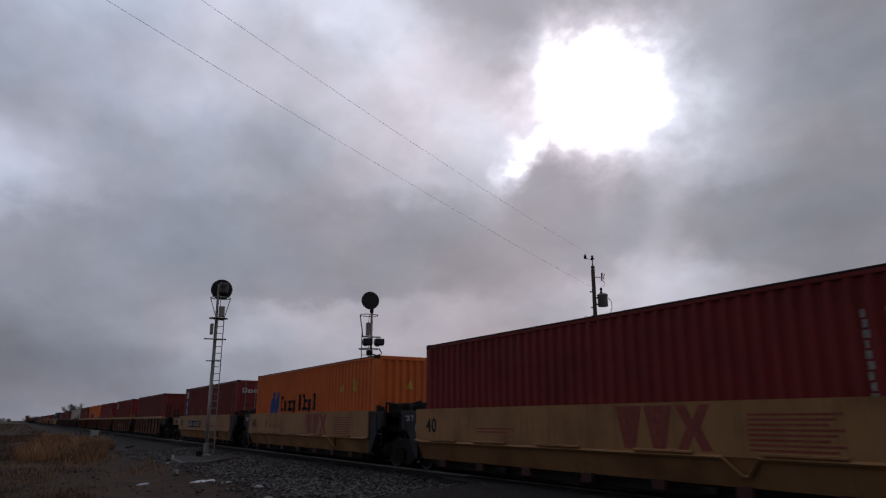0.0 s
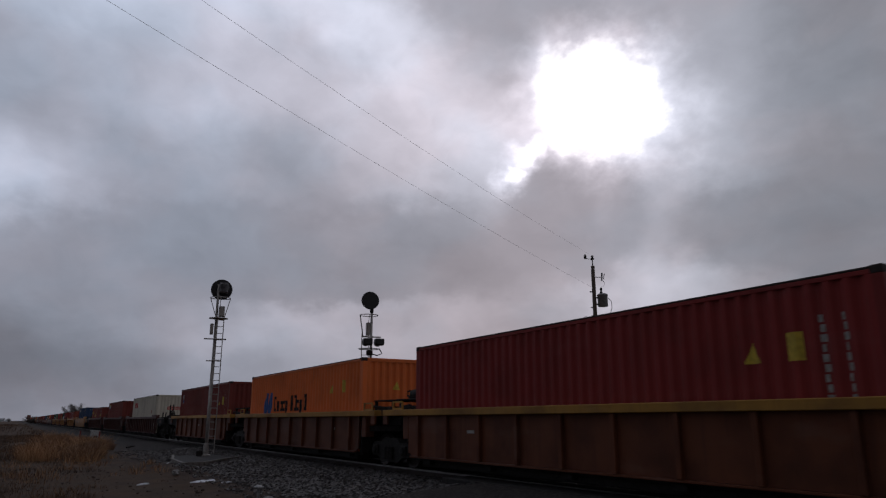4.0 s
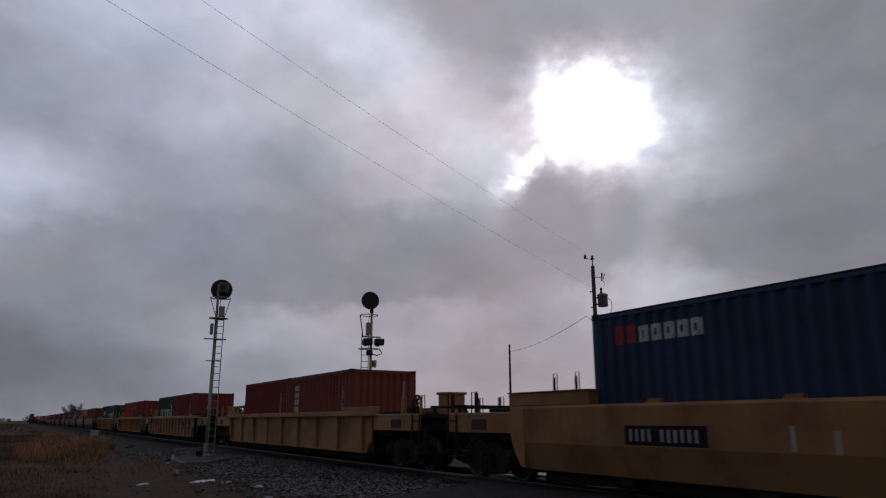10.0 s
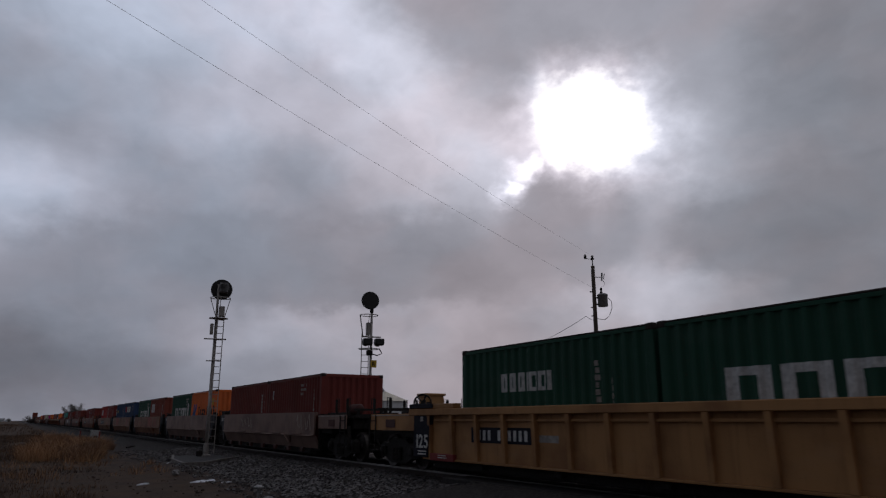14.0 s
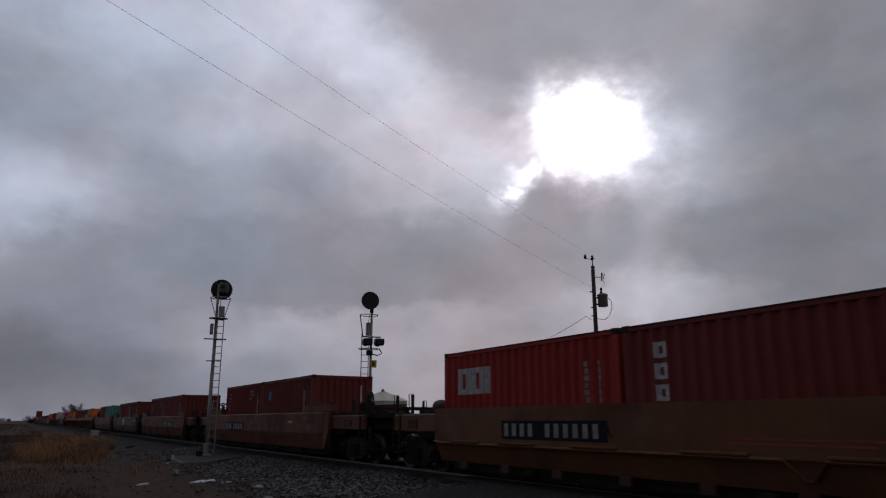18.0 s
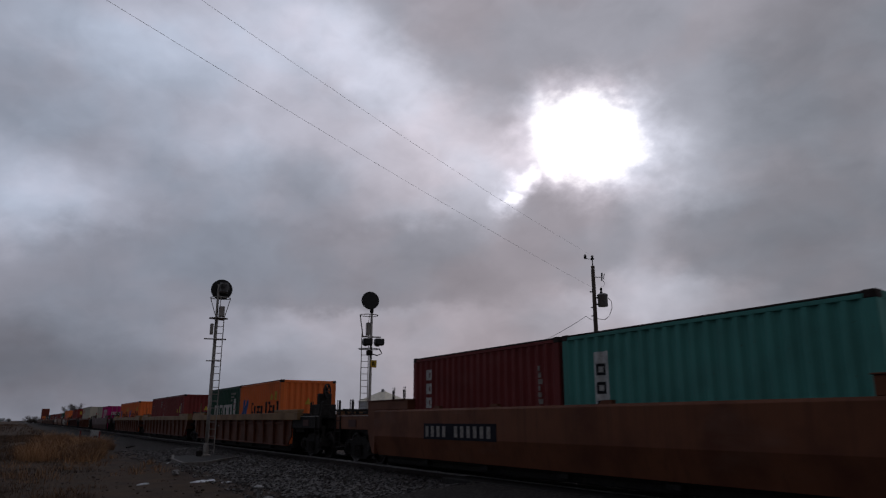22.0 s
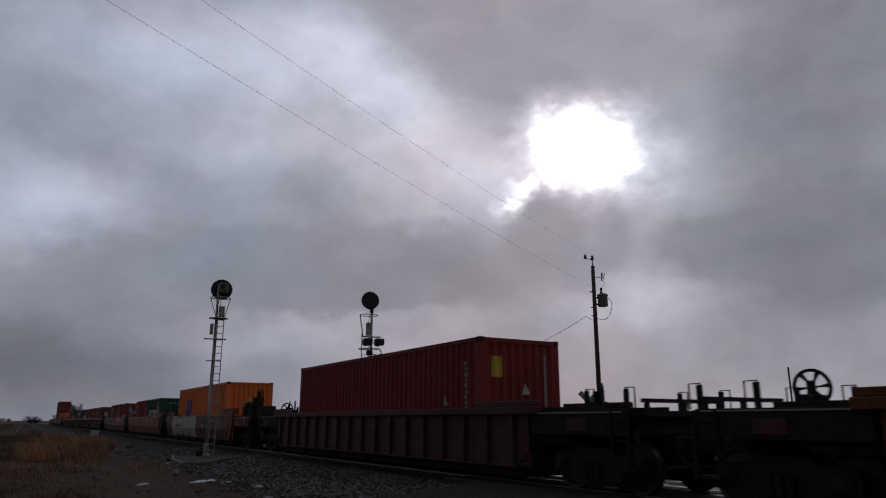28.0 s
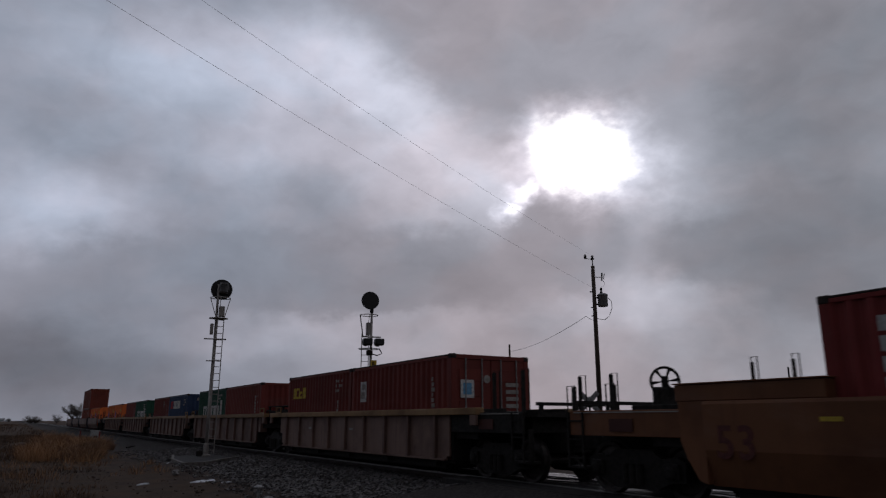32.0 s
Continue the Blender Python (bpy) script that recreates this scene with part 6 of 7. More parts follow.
def mast_far(x, y, z):
    m = thing("signal_mast", "silver signal mast with black target and two side lamps", "railway signal", "signals beside the track", m=pose(x, y, z))
    turn = pose(0, 0, 0, 0, 0, 78)
    def P(name, s, mat, label="", smooth=False):
        return part(name, s, mat, m, label, smooth, m=turn)
    P("pole", Shape().lathe([(0.075, 0), (0.075, 3.9), (0.066, 3.9), (0.058, 7.5)], "z", 14), ALU, "aluminium tube", True)
    P("base_casting", Shape().lathe([(0.26, 0.0), (0.26, 0.08), (0.16, 0.16), (0.15, 0.62), (0.11, 0.70)], "z", 14), ALU)
    part("ladder", lattice_ladder(5.6, 18), ALU, m, "narrow climbing ladder", m=turn @ pose(-0.31, -0.05, 0.2))
    P("hand_hoop", Shape().tube(hoop((-0.14, 0, 6.72), 0.46, 0.40), 0.022, 5).tube([(-0.60, 0, 6.72), (-0.42, 0, 5.6)], 0.030, 5).tube([(-0.20, -0.44, 6.72), (-0.30, -0.1, 5.6)], 0.014, 5), ALU, "safety hoop rail")
    P("lower_hoop", Shape().tube(hoop((-0.12, 0, 5.02), 0.50, 0.40), 0.020, 5).tube([(0.36, -0.2, 5.05), (0.52, -0.2, 4.80), (0.30, -0.1, 4.70), (0.05, 0, 4.78)], 0.03, 5), BLACK, "lower hoop rail and cable")
    P("relay_box", Shape().box(-0.26, -0.08, -0.12, 0.16, 5.70, 6.34, 0.02), ALU, "tall grey box")
    P("cross_arm", Shape().box(-0.45, 0.50, -0.03, 0.03, 5.60, 5.66, 0.006), ALU)
    for k in (-0.18, 0.42):
        P("side_lamp", Shape().box(k - 0.23, k + 0.23, -0.20, 0.22, 5.22, 5.55, 0.04).lathe([(0.18, 0.22), (0.20, 0.40)], "y", 16, (k, 0, 5.39)), LENS, "black lamp housing with a hood")
    P("gear_case", Shape().box(-0.22, 0.06, -0.18, 0.10, 4.70, 4.95, 0.03), BLACK)
    P("target", Shape().lathe([(0.445, -0.02), (0.46, 0.0), (0.445, 0.02), (0.05, 0.03)], "y", 36, (-0.12, -0.12, 7.46)), LENS, "round black target plate")
    P("target_bracket", Shape().box(-0.10, 0.07, -0.10, 0.04, 6.85, 7.55, 0.02), BLACK)
    plate = P("number_board", Shape().box(-0.02, 0.28, -0.13, -0.11, 4.10, 4.46, 0.006), YELLOW_SIGN, "small yellow board with a dark mark")
    ob = new("lettering", letters("R", 0.26, MARK["black"]))
    ob.parent = plate
    ob.matrix_basis = pose(0.04, -0.134, 4.19)
    tagged(ob, "black letter R")
    return m


MAST_A, MAST_B = (-32.3, 7.33), (-31.9, 14.92)
mast_near(*MAST_A, -0.225)
mast_far(*MAST_B, -0.24)

# the pad under the near mast, edged with grey boards
pad = thing("signal_pad", "gravel pad of a signal edged with weathered grey boards", "gravel pad")
edge = [(-33.4, 6.2), (-30.0, 5.55), (-26.9, 5.35), (-27.1, 6.1), (-31.5, 8.85)]
part("gravel_fill", Shape().prism(edge + [(-33.6, 8.6)], "z", -0.45, -0.215), plain_steel("fine_dark_gravel", (0.026, 0.023, 0.022), 0.9, grain=40.0, vary=0.6), pad)
for (ax, ay), (bx, by) in zip(edge, edge[1:]):
    d = Vector((bx - ax, by - ay, 0))
    w = Vector((-d.y, d.x, 0)).normalized() * 0.05
    part("edge_board", Shape().prism([(ax - w.x, ay - w.y), (bx - w.x, by - w.y), (bx + w.x, by + w.y), (ax + w.x, ay + w.y)], "z", -0.48, -0.165), BOARD, pad, "grey weathered board")


def wood_pole(x, y, h, r=0.15):
    p = thing("utility_pole", "dark creosoted wooden utility pole", "utility pole", m=pose(x, y, GROUND_Z - 0.1))
    part("shaft", Shape().lathe([(r, 0), (r * 0.72, h)], "z", 14), POLEWOOD, p, smooth=True)
    return p


PX, PY = -29.75, 28.15
pole = wood_pole(PX, PY, 10.6)
r48 = pose(0, 0, 0, 0, 0, 59)
part("top_pin", Shape().lathe([(0.03, 10.6), (0.03, 10.95), (0.09, 10.98), (0.11, 11.04), (0.05, 11.12), (0.09, 11.16), (0.03, 11.24)], "z", 10), BLACK, pole, "pole-top insulator pin", m=r48)
part("side_insulator", Shape().tube([(-0.1, 0, 11.0), (-0.40, 0, 11.05)], 0.018, 5).lathe([(0.03, 11.0), (0.08, 11.05), (0.08, 11.2), (0.03, 11.3)], "z", 8, (-0.42, 0, 0)), BLACK, pole, m=r48)
part("cutout_fuse", Shape().tube([(0.05, 0, 9.92), (0.50, 0, 9.92)], 0.022, 5).tube([(0.48, 0, 9.72), (0.52, 0, 10.18)], 0.05, 8).tube([(0.60, 0, 9.80), (0.66, 0, 10.14)], 0.025, 6), GALV, pole, "cutout fuse on a bracket", m=r48)
part("transformer", Shape().lathe([(0.26, 8.18), (0.29, 8.22), (0.29, 8.80), (0.31, 8.82), (0.31, 8.88), (0.20, 8.95)], "z", 20, (0.48, 0, 0)), GALV, pole, "grey can transformer", True, m=r48)
part("bushing", Shape().lathe([(0.06, 8.94), (0.085, 9.02), (0.05, 9.10), (0.085, 9.18), (0.04, 9.30)], "z", 10, (0.42, 0, 0)), BLACK, pole, "dark bushing", m=r48)
part("hanger", Shape().box(0.10, 0.24, -0.05, 0.05, 8.28, 8.36, 0.01).box(0.10, 0.24, -0.05, 0.05, 8.66, 8.74, 0.01), BLACK, pole, m=r48)
part("drop_loop", Shape().tube([(0.74, 0, 8.75), (0.98, 0, 8.5), (1.00, 0, 8.1), (0.86, 0, 7.75), (0.80, 0, 7.6), (0.55, 0, 7.42), (0.22, 0, 7.45), (0.08, 0, 7.5)], 0.018, 5).tube([(0.55, 0, 9.75), (0.66, 0, 9.5), (0.44, 0, 9.28)], 0.012, 5), BLACK, pole, "hanging cable loops", m=r48)
part("pole_bolt", Shape().box(-0.25, -0.12, -0.03, 0.03, 9.02, 9.08).box(-0.22, -0.12, -0.03, 0.03, 8.1, 8.15).box(-0.22, -0.12, -0.03, 0.03, 7.6, 7.65), BLACK, pole, m=r48)

far_pole = wood_pole(-61.0, 45.0, 9.75, 0.14)
back_pole = wood_pole(1.5, -26.0, 13.0)


def wire(a, b, sag, label, r=0.012, n=24):
    a, b = Vector(a), Vector(b)
    pts = [a.lerp(b, i / n) - Vector((0, 0, 4 * sag * (i / n) * (1 - i / n))) for i in range(n + 1)]
    return solid("overhead_wire", Shape().tube(pts, r, 5), WIRE, label, "wire", group="overhead wires")


wire((PX - 0.1, PY, 8.90), (1.5, -26.0, 11.0), 0.60, "thin grey wire slung over the track", 0.004, 60)
wire((PX, PY, 10.80), (1.5, -26.0, 12.4), 0.90, "thin grey wire slung over the track", 0.004, 60)
wire((PX - 0.05, PY, 6.95), (PX - 0.40, PY - 0.35, 7.20), 0.05, "short dark cable at the pole", 0.014, 6)
wire((PX - 0.40, PY - 0.35, 7.20), (-61.0, 45.0, 8.60), 0.40, "thin dark service cable between two poles", 0.016)

# ---------------------------------------------------------------- things by the track
def relay_post(x, y):
    b = thing("equipment_post", "low white steel equipment box beside the track", "equipment box", m=pose(x, y, GROUND_Z - 0.04, 0, 0, 12))
    part("housing", Shape().box(-0.18, 0.18, -0.21, 0.21, 0, 0.98, 0.03), GREYWHITE, b)
    part("lid", Shape().box(-0.20, 0.20, -0.24, 0.24, 0.98, 1.04, 0.02), GREYWHITE, b)
    part("vent", Shape().box(0.182, 0.192, -0.11, 0.11, 0.60, 0.72), BLACK, b)


relay_post(-51.0, 4.55)
for x, y in ((-53.5, 3.9), (-50.2, 4.75)):
    k = thing("marker_post", "short dark red marker post in the grass", "marker post", "marker posts", m=pose(x, y, GROUND_Z - 0.05))
    part("stake", Shape().box(-0.045, 0.045, -0.045, 0.045, 0, 0.95, 0.01), PAINT["darkred"], k)
    part("cap", Shape().box(-0.05, 0.05, -0.05, 0.05, 0.95, 1.0, 0.01), PAINT["darkred"], k)

cb = thing("crossbuck", "railway crossing sign of two crossed boards seen from behind", "crossing sign", m=pose(-25.1, 23.1, GROUND_Z - 0.22, 0, 0, 62))
part("post", Shape().lathe([(0.055, 0), (0.05, 2.95)], "z", 10), GALV, cb)
for a in (-45, 45):
    part("board", Shape().box(-0.61, 0.61, -0.012, 0.012, -0.115, 0.115, 0.004), GALV, cb, "pale sign board", m=pose(0, 0.07 + a * 0.0004, 2.72, 0, a, 0))
part("lamp_hood", Shape().lathe([(0.10, -0.14), (0.16, -0.05), (0.16, 0.10)], "y", 14, (0, -0.02, 2.60)), LENS, cb)

rod = thing("marker_rod", "thin dark rod standing beyond the track", "marker rod", m=pose(-11.1, 17.2, GROUND_Z))
part("rod", Shape().tube([(0, 0, 0), (-0.02, 0.02, 2.99)], 0.022, 6), LENS, rod)
part("foot", Shape().box(-0.07, 0.07, -0.07, 0.07, 0, 0.25, 0.02), CONCRETE, rod)


def grain_shed(x, y):
    b = thing("farm_shed", "far white farm shed with a low hipped roof", "shed", m=pose(x, y, GROUND_Z, 0, 0, 12))
    part("wall", Shape().box(-10, 10, -7, 7, 0, 10.8), WHITE_PAINT, b)
    r = Shape()
    r.v = [(-10.8, -7.6, 10.8), (10.8, -7.6, 10.8), (10.8, 7.6, 10.8), (-10.8, 7.6, 10.8), (-2, 0, 15.5), (2, 0, 15.5)]
    r.f = [(0, 1, 5, 4), (1, 2, 5), (2, 3, 4, 5), (3, 0, 4), (3, 2, 1, 0)]
    part("roof", r, PAINT["white"], b, "pale metal roof")
    part("door", Shape().box(-2.2, 2.2, -7.08, -7.0, 0.1, 5.0, 0.02), BLACK, b, "dark sliding door")
    part("roof_cap", Shape().lathe([(0.8, 15.2), (0.8, 16.2), (0.2, 16.8)], "z", 8), GALV, b)


grain_shed(-310.0, 152.0)


def low_shed(x, y, w, d, h, turn, label, paint):
    b = thing("farm_building", label, "farm building", "far farm buildings", m=pose(x, y, GROUND_Z, 0, 0, turn))
    part("wall", Shape().box(-w, w, -d, d, 0, h), paint, b)
    part("roof", Shape().prism([(-d - 0.4, h - 0.1), (d + 0.4, h - 0.1), (0, h + 0.55 * d)], "x", -w - 0.4, w + 0.4), GALV, b, "pale metal roof")
    part("door", Shape().box(w + 0.004, w + 0.08, -1.6, 1.6, 0.05, h * 0.75), BLACK, b, "dark door")


low_shed(-1330.0, -42.0, 6.0, 5.0, 5.2, 20, "far white farm building with a gabled roof", WHITE_PAINT)
low_shed(-1400.0, -23.0, 9.0, 4.0, 3.4, 75, "far long grey farm building", GREYWHITE)
low_shed(-1365.0, -8.0, 4.0, 3.5, 3.2, 10, "far small grey farm building", GREYWHITE)

# pale scraps, a stone and a stick on the dirt
SNOW = plain_steel("old_snow", (0.66, 0.69, 0.74), 0.7, grain=9.0, vary=0.2)


def patch(cx, cy, lx, ly, seed, turn=0.0, name="snow_patch", mat=SNOW, label="thin patch of old snow on the dirt", cat="snow"):
    rnd = random.Random(seed)
    s = Shape()
    n = 22
    ca, sa = math.cos(turn), math.sin(turn)
    rim = []
    for k in range(n):
        a = 2 * math.pi * k / n
        q = 0.75 + 0.5 * rnd.random()
        px, py = lx * q * math.cos(a), ly * q * math.sin(a)
        rim.append((cx + ca * px - sa * py, cy + sa * px + ca * py))
    for q, up in ((1.0, -0.01), (0.9, 0.022), (0.5, 0.035)):
        for px, py in rim:
            xx, yy = cx + (px - cx) * q, cy + (py - cy) * q
            s.v.append((xx, yy, ground_height(xx, yy) + up))
    for i in range(2):
        for k in range(n):
            l = (k + 1) % n
            s.f.append((i * n + k, i * n + l, (i + 1) * n + l, (i + 1) * n + k))
    s.f.append(tuple(2 * n + k for k in range(n)))
    solid(name, s, mat, label, cat, group="snow patches")


patch(-20.35, 4.62, 0.22, 0.36, 1, 0.3)
patch(-19.75, 5.10, 0.06, 0.16, 2, 0.5)
patch(-20.35, 3.10, 0.07, 0.15, 3, 0.1)
patch(-26.4, 5.12, 0.12, 0.40, 4, 0.2)


def stone(x, y, r, seed):
    rnd = random.Random(seed)
    s = Shape()
    rows, cols = 5, 9
    for i in range(rows):
        th = math.pi * (i + 0.5) / rows
        for k in range(cols):
            a = 2 * math.pi * k / cols
            q = r * (0.8 + 0.4 * rnd.random())
            s.v.append((q * math.sin(th) * math.cos(a) * 1.25, q * math.sin(th) * math.sin(a), q * math.cos(th) * 0.75))
    for i in range(rows - 1):
        for k in range(cols):
            l = (k + 1) % cols
            s.f.append((i * cols + k, i * cols + l, (i + 1) * cols + l, (i + 1) * cols + k))
    s.f += [tuple(range(cols)), tuple((rows - 1) * cols + k for k in reversed(range(cols)))]
    solid("stone", s, CONCRETE, "grey field stone lying on the dirt", "stone", group="stones", m=pose(x, y, ground_height(x, y) + r * 0.35))


stone(-22.4, 4.28, 0.13, 1)
stone(-14.6, 4.65, 0.13, 2)
solid("stick", Shape().tube([(-46.2, 5.9, -0.27), (-46.5, 6.15, -0.22), (-46.8, 6.4, -0.20)], 0.05, 6), BLACK, "dark broken branch on the ground", "stick")

# mushroom-shaped vent pipe in the ballast
vp = thing("vent_pipe", "short capped pipe standing in the ballast", "pipe", m=pose(-15.6, 4.72, GROUND_Z - 0.05))
part("tube", Shape().lathe([(0.035, 0), (0.035, 0.26)], "z", 10), GALV, vp)
part("cap", Shape().lathe([(0.10, 0.24), (0.11, 0.27), (0.05, 0.31)], "z", 12), GALV, vp)


# ---------------------------------------------------------------- stuff: ballast, grass, scrub
def scatter_stones():
    rnd = random.Random(11)
    s = Shape()
    cube = [(i, j, k) for i in (-1, 1) for j in (-1, 1) for k in (-1, 1)]
    quads = ((0, 1, 3, 2), (4, 6, 7, 5), (0, 4, 5, 1), (2, 3, 7, 6), (0, 2, 6, 4), (1, 5, 7, 3))
    n = 0
    while n < 26000:
        x = -10.0 - 32.0 * rnd.random() ** 1.6
        y = 4.6 + 7.3 * rnd.random()
        if x > ROAD_X0 - 0.2 or (y > 9.0 and abs(abs(y - TRACK_Y) - 0.755) < 0.1):
            continue
        if y < 5.6 + 0.8 * noise.noise((x * 0.4, y * 0.4, 1.0)) and rnd.random() < 0.75:
            continue
        r = 0.014 + 0.026 * rnd.random() ** 1.6
        z = ground_height(x, y) + r * 0.35
        a = rnd.random() * 3.1
        c, d = math.cos(a), math.sin(a)
        b = len(s.v)
        for i, j, k in cube:
            px, py, pz = (v * r * (0.6 + 0.55 * rnd.random()) for v in (i * 1.15, j, k * 0.8))
            s.v.append((x + c * px - d * py, y + d * px + c * py, z + pz + 0.3 * px))
        s.f += [tuple(b + i for i in q) for q in quads]
        n += 1
    m = Nodes("loose_ballast")
    g = m.node("ShaderNodeNewGeometry")
    c = m.mix(g.outputs["Random Per Island"], (0.024, 0.022, 0.022), (0.108, 0.095, 0.090))
    m.finish(c, 0.7, 0.0, m.noise(m.coords(), 60.0), 0.3, 0.004)
    solid("ballast_stones", s, m.mat, "dark grey crushed stone ballast along the track", "ballast", "stuff", tidy=False)


scatter_stones()


def clods():
    rnd = random.Random(77)
    s = Shape()
    cube = [(i, j, k) for i in (-1, 1) for j in (-1, 1) for k in (-1, 1)]
    quads = ((0, 1, 3, 2), (4, 6, 7, 5), (0, 4, 5, 1), (2, 3, 7, 6), (0, 2, 6, 4), (1, 5, 7, 3))
    for n in range(1300):
        x = -15.0 - 36.0 * rnd.random() ** 1.4
        y = -2.0 + 8.2 * rnd.random()
        r = 0.008 + 0.028 * rnd.random() ** 3
        z = ground_height(x, y) + r * 0.2
        b = len(s.v)
        for i, j, k in cube:
            s.v.append((x + i * r * (0.6 + 0.8 * rnd.random()), y + j * r * (0.6 + 0.8 * rnd.random()), z + k * r * (0.4 + 0.5 * rnd.random())))
        s.f += [tuple(b + i for i in q) for q in quads]
    m = Nodes("dirt_clods")
    g = m.node("ShaderNodeNewGeometry")
    m.finish(m.mix(g.outputs["Random Per Island"], (0.034, 0.024, 0.019), (0.085, 0.062, 0.048)), 0.9)
    solid("dirt_clods", s, m.mat, "dark clods and pebbles strewn over the dirt", "dirt", "stuff", tidy=False)


clods()


def dry_grass():
    rnd = random.Random(23)
    s, short = Shape(), Shape()

    def tuft(x, y, tall, blades, wide, s=s):
        for b in range(blades):
            a = rnd.random() * 6.28
            q = wide * rnd.random() ** 0.6
            bx, by = x + q * math.cos(a), y + q * math.sin(a)
            h = tall * (0.5 + 0.5 * rnd.random())
            lean = 0.15 + 0.7 * rnd.random()
            w = 0.004 + 0.00022 * abs(x) * rnd.random()
            z = ground_height(bx, by) - 0.02
            dx, dy = math.cos(a) * lean * h, math.sin(a) * lean * h
            t = rnd.random() * 3.14
            ux, uy = w * math.cos(t), w * math.sin(t)
            i = len(s.v)
            s.v.extend([(bx - ux, by - uy, z), (bx + ux, by + uy, z), (bx + 0.35 * dx + 0.8 * ux, by + 0.35 * dy + 0.8 * uy, z + 0.62 * h), (bx + 0.35 * dx - 0.8 * ux, by + 0.35 * dy - 0.8 * uy, z + 0.62 * h), (bx + dx, by + dy, z + h)])
            s.f.extend([(i, i + 1, i + 2, i + 3), (i + 3, i + 2, i + 4)])

    for k in range(5200):      # short matted grass, taller with distance
        x = -17.0 - 75 * rnd.random() ** 1.5
        y = -14 + 19.0 * rnd.random() ** 0.75
        lim = 2.2 + 0.055 * (-x - 20) + 1.0 * noise.noise((x * 0.2, 0, 5))
        if y > min(lim, 5.6):
            continue
        rough = noise.noise((x * 0.18, y * 0.18, 9))
        if rough < -0.15 and rnd.random() < 0.7:
            continue
        tuft(x, y, (0.10 + 0.20 * max(0.0, rough + 0.2)) * (1 + 0.6 * smooth01((-x - 26) / 14)), 9, 0.28, short)
    for k in range(1500):      # the field beyond, in coarser tufts
        x = -70.0 - 260 * rnd.random() ** 1.6
        y = -60 + 64 * rnd.random() ** 0.6
        tuft(x, y, 0.30 + 0.25 * rnd.random(), 8, 0.9, short)
    for k in range(1300):      # the tall tawny stand before the white box, in mounds
        x = -33.0 - 17.0 * rnd.random()
        f = (-x - 33.0) / 17.0
        y = 0.3 + 1.2 * f + (2.8 + 0.6 * f + 0.9 * noise.noise((x * 0.5, 3, 8))) * rnd.random() ** 1.3
        mound = 0.5 + 0.5 * noise.noise((x * 0.45, y * 0.7, 21))
        if mound < 0.26 + 0.34 * rnd.random():
            continue
        tuft(x, y, (0.30 + 1.0 * mound) * (0.7 + 0.5 * rnd.random()) * (0.75 + 0.25 * f), 18, 0.34)
    for k in range(420):      # stray tufts round it
        x = -22.0 - 30.0 * rnd.random()
        y = -0.5 + 4.6 * rnd.random() + 0.03 * (-x - 22)
        if noise.noise((x * 0.35, y * 0.6, 33)) > 0.12:
            tuft(x, y, 0.14 + 0.30 * rnd.random(), 10, 0.22)
    for k in range(260):
        x = -49.0 + 5.0 * (rnd.random() - 0.5)
        tuft(x, 3.4 + 1.7 * (rnd.random() - 0.5), 0.50 + 0.35 * rnd.random(), 14, 0.30)
    for name, shape, lo, hi, dull, label in (
            ("dry_grass", s, (0.20, 0.100, 0.046), (0.58, 0.320, 0.155), (0.100, 0.056, 0.032), "tawny dry grass standing in tufts beside the track"),
            ("matted_grass", short, (0.060, 0.034, 0.020), (0.190, 0.100, 0.048), (0.036, 0.024, 0.017), "short dull brown grass matted on the dirt")):
        m = Nodes(name + "_blades")
        g = m.node("ShaderNodeNewGeometry")
        c = m.mix(g.outputs["Random Per Island"], lo, hi)
        c = m.mix(m.math("MULTIPLY", m.ramp(m.noise(g.outputs["Position"], 0.45, 4.0), 0.60, 0.40), 0.8), c, dull)
        m.finish(c, 0.85)
        solid(name, shape, m.mat, label, "grass", "stuff", tidy=False)


dry_grass()

BARK = plain_steel("bare_winter_bark", (0.075, 0.062, 0.055), 0.9, vary=0.4)
TWIG = plain_steel("bare_winter_twigs", (0.105, 0.085, 0.075), 0.9, vary=0.4)


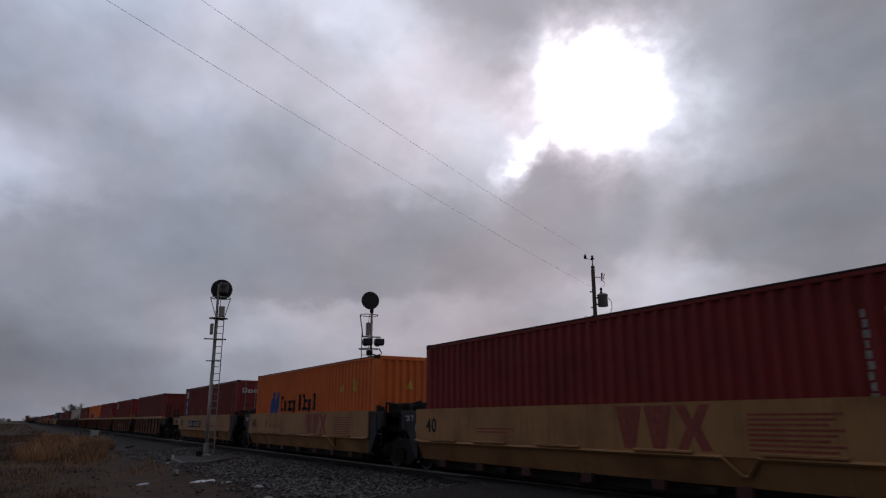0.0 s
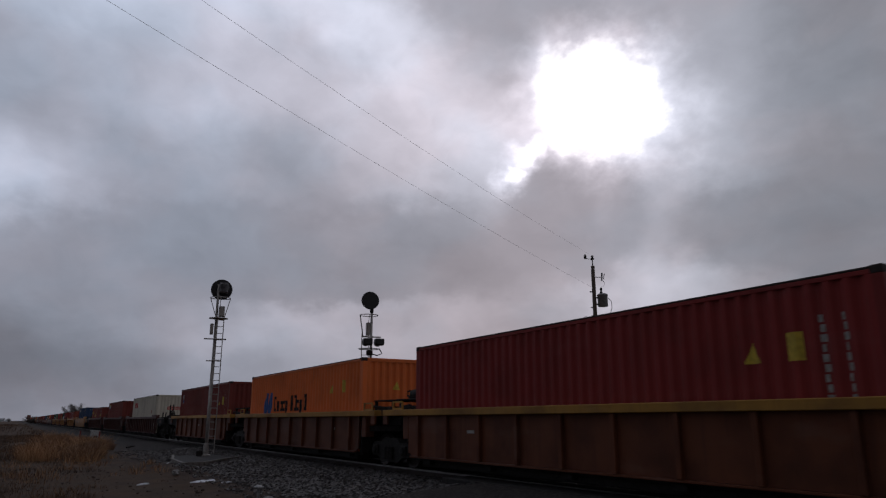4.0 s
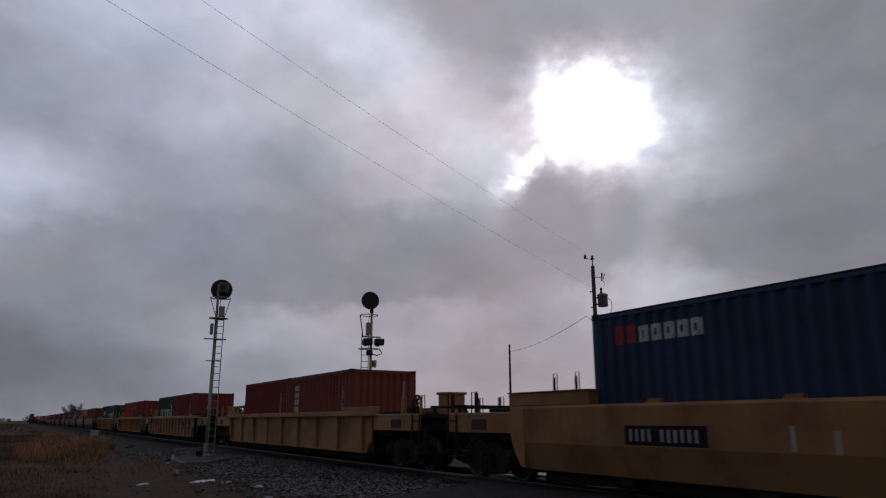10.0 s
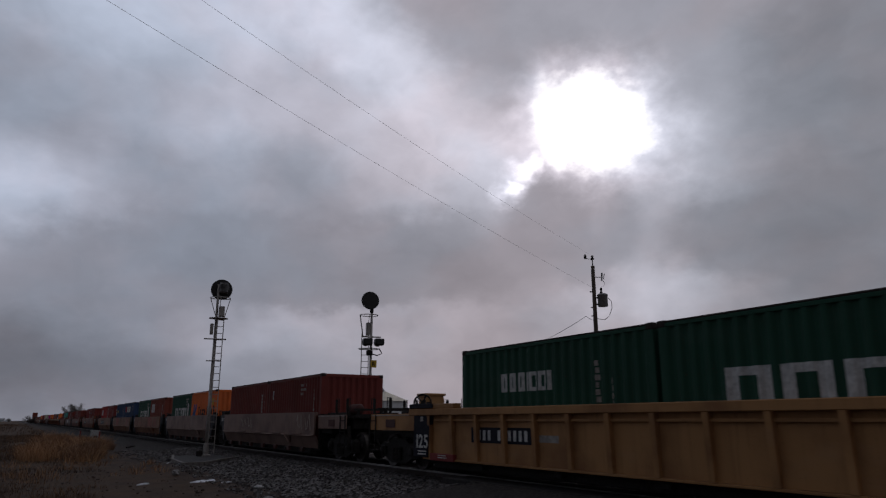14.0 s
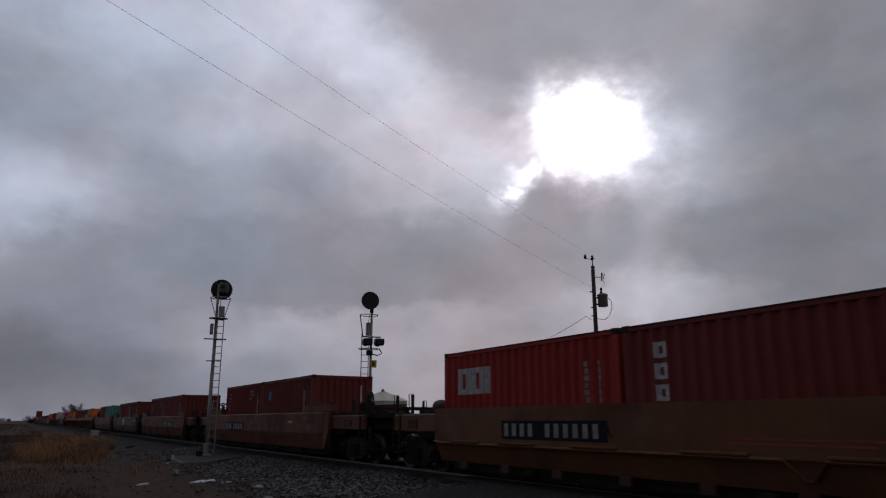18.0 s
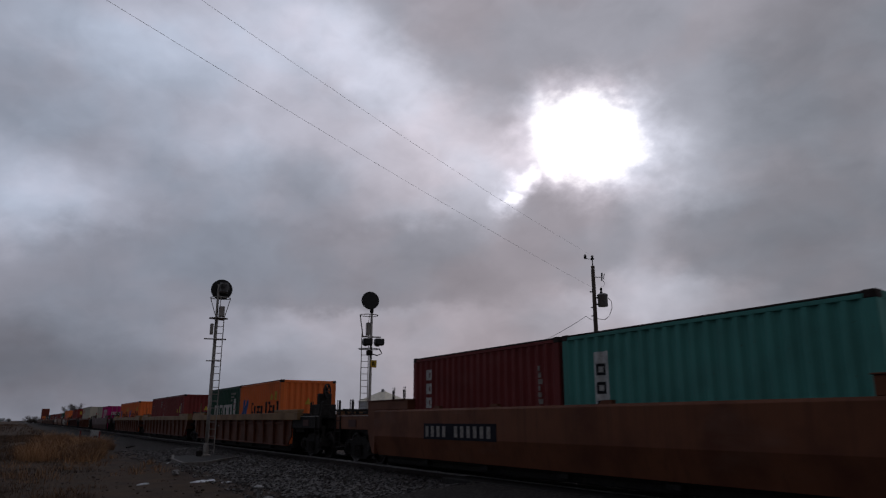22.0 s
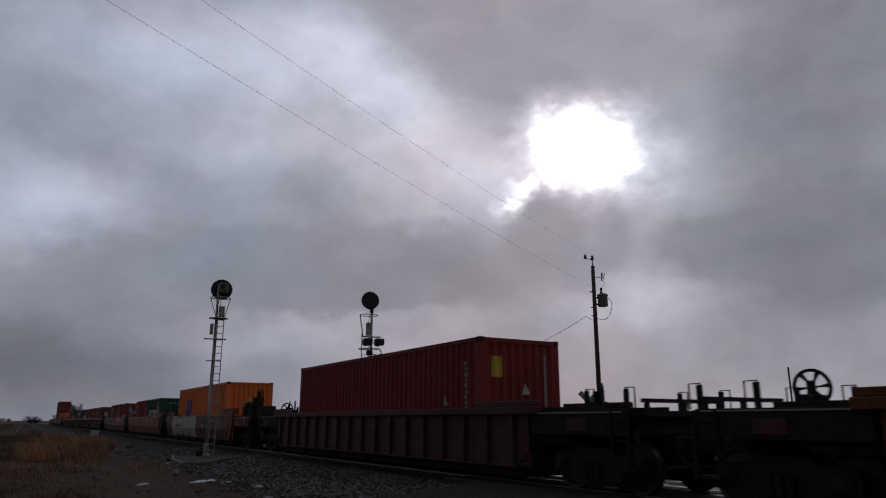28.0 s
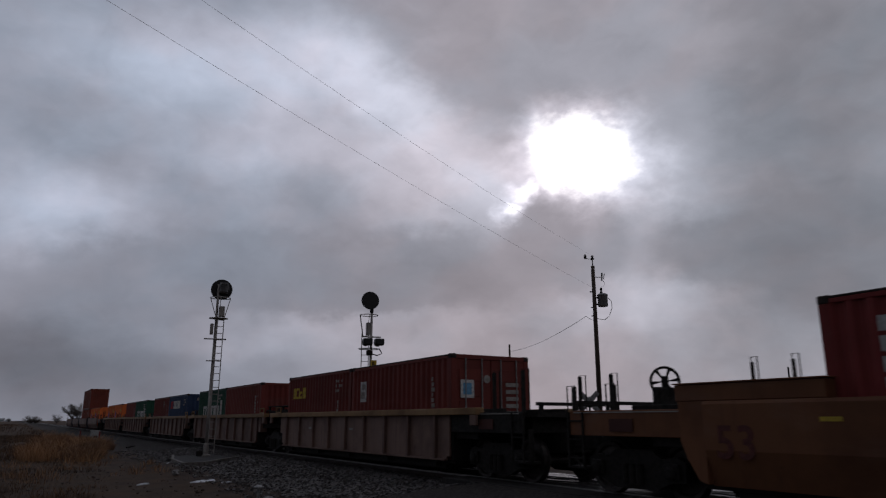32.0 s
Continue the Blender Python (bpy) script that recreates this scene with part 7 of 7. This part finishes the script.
def bare_tree(x, y, h, spread, seed, name="bare_tree", label="bare winter tree on the horizon", trunk=0.30, limbs=11):
    """A leafless tree: tapered trunk, limbs, and a crown of many fine twigs."""
    rnd = random.Random(seed)
    t = thing(name, label, "tree", "bare trees", m=pose(x, y, GROUND_Z - 0.2))
    wood, twigs = Shape(), Shape()
    top = trunk * h
    wood.tube([(0, 0, 0), (0.05 * h * (rnd.random() - 0.5), 0.05 * h * (rnd.random() - 0.5), top)], 0.035 * h, 7, 0.022 * h)
    base = wood.v[-1]
    tips = []
    for k in range(limbs):
        a = 2 * math.pi * (k + rnd.random()) / limbs
        up = 0.35 + 0.65 * rnd.random()
        e = Vector((spread * math.cos(a) * (1.05 - 0.6 * up), spread * math.sin(a) * (1.05 - 0.6 * up), top + (h - top) * up * 0.8))
        s0 = Vector((0, 0, top * (0.75 + 0.25 * rnd.random())))
        mid = s0.lerp(e, 0.5) + Vector((0, 0, 0.06 * h))
        wood.tube([s0, mid, e], 0.016 * h, 5, 0.006 * h)
        tips += [s0.lerp(mid, 0.7), mid, mid.lerp(e, 0.5), e]
    for p in tips:
        for j in range(16):
            d = Vector((rnd.gauss(0, 1), rnd.gauss(0, 1), abs(rnd.gauss(0.3, 0.8)))).normalized() * h * (0.07 + 0.13 * rnd.random())
            q = p + d * 0.6 + Vector((rnd.gauss(0, 0.02), rnd.gauss(0, 0.02), 0)) * h
            twigs.tube([p, q], 0.004 * h, 3, 0.002 * h)
            for w in range(2):
                twigs.tube([q, q + Vector((rnd.gauss(0, 1), rnd.gauss(0, 1), abs(rnd.gauss(0.3, 0.6)))).normalized() * h * 0.07], 0.0025 * h, 3, 0.001 * h)
    part("trunk", wood, BARK, t, "grey trunk and limbs")
    part("crown", twigs, TWIG, t, "fine bare twigs")


bare_tree(-300.0, 18.6, 9.0, 5.0, 3)
bare_tree(-312.0, 20.9, 8.4, 4.4, 13)
bare_tree(-330.0, 14.8, 4.6, 2.8, 5, trunk=0.2)
bare_tree(-420.0, 7.4, 5.0, 4.6, 7, "bare_bush", "dense bare bush on the horizon", 0.10, 34)
bare_tree(-425.0, 9.8, 3.8, 4.0, 8, "bare_bush", "dense bare bush on the horizon", 0.10, 34)


def horizon_scrub():
    """A low, uneven line of far woods all round, broken here and there."""
    rnd = random.Random(31)
    s = Shape()
    for k in range(2600):
        a = 2 * math.pi * rnd.random()
        r = 1500 + 900 * rnd.random()
        if noise.noise((3.2 * math.cos(a), 3.2 * math.sin(a), 2.0)) < -0.12:
            continue
        h = (3 + 7 * rnd.random()) * (0.6 + 0.8 * max(0, noise.noise((9 * math.cos(a), 9 * math.sin(a), 4.0)) + 0.4))
        w = 4 + 9 * rnd.random()
        x, y = r * math.cos(a), r * math.sin(a)
        ux, uy = -math.sin(a) * w, math.cos(a) * w
        i = len(s.v)
        n = 7
        for q in range(n + 1):
            f = q / n * 2 - 1
            s.v.append((x + ux * f, y + uy * f, GROUND_Z - 1))
            s.v.append((x + ux * f * 0.9, y + uy * f * 0.9, GROUND_Z + h * (0.35 + 0.65 * math.sqrt(max(0, 1 - f * f))) * (0.75 + 0.5 * rnd.random())))
            s.v.append((x + ux * f + 3 * math.cos(a), y + uy * f + 3 * math.sin(a), GROUND_Z - 1))
        for q in range(n):
            b = i + 3 * q
            s.f += [(b, b + 3, b + 4, b + 1), (b + 1, b + 4, b + 5, b + 2)]
    solid("far_woods", s, plain_steel("far_bare_woods", (0.085, 0.082, 0.088), 0.95, grain=0.3, vary=0.4), "low grey line of bare woods along the horizon", "woods", "stuff", tidy=False)


horizon_scrub()


# ---------------------------------------------------------------- what moves
def motions():
    # the train rolls past at an even speed
    for ob, start, z in ROLLING:
        walk(ob, [(t, pose(start + SPEED * t, TRACK_Y, z)) for t in (0.0, 16.0, 32.0)])
    # the wheels roll on the rails: all those at one place of a truck turn alike
    first = {}
    for ob, w in WHEELSETS:
        if w not in first:
            walk(ob, [(i / FPS, pose(w, 0, WHEEL_R, 0, math.degrees(SPEED * i / FPS / WHEEL_R), 0)) for i in range(0, 32 * FPS + 1)])
            first[w] = ob.animation_data
        else:
            ob.rotation_mode = "QUATERNION"
            keys = ob.animation_data_create()
            keys.action = first[w].action
            keys.action_slot = first[w].action_slot
    # the clouds drift on
    walk(cloud_sheet, [(t, pose(-7.4 * (t - 19.0), 5.2 * (t - 19.0), 0)) for t in (0.0, 16.0, 32.0)])


motions()
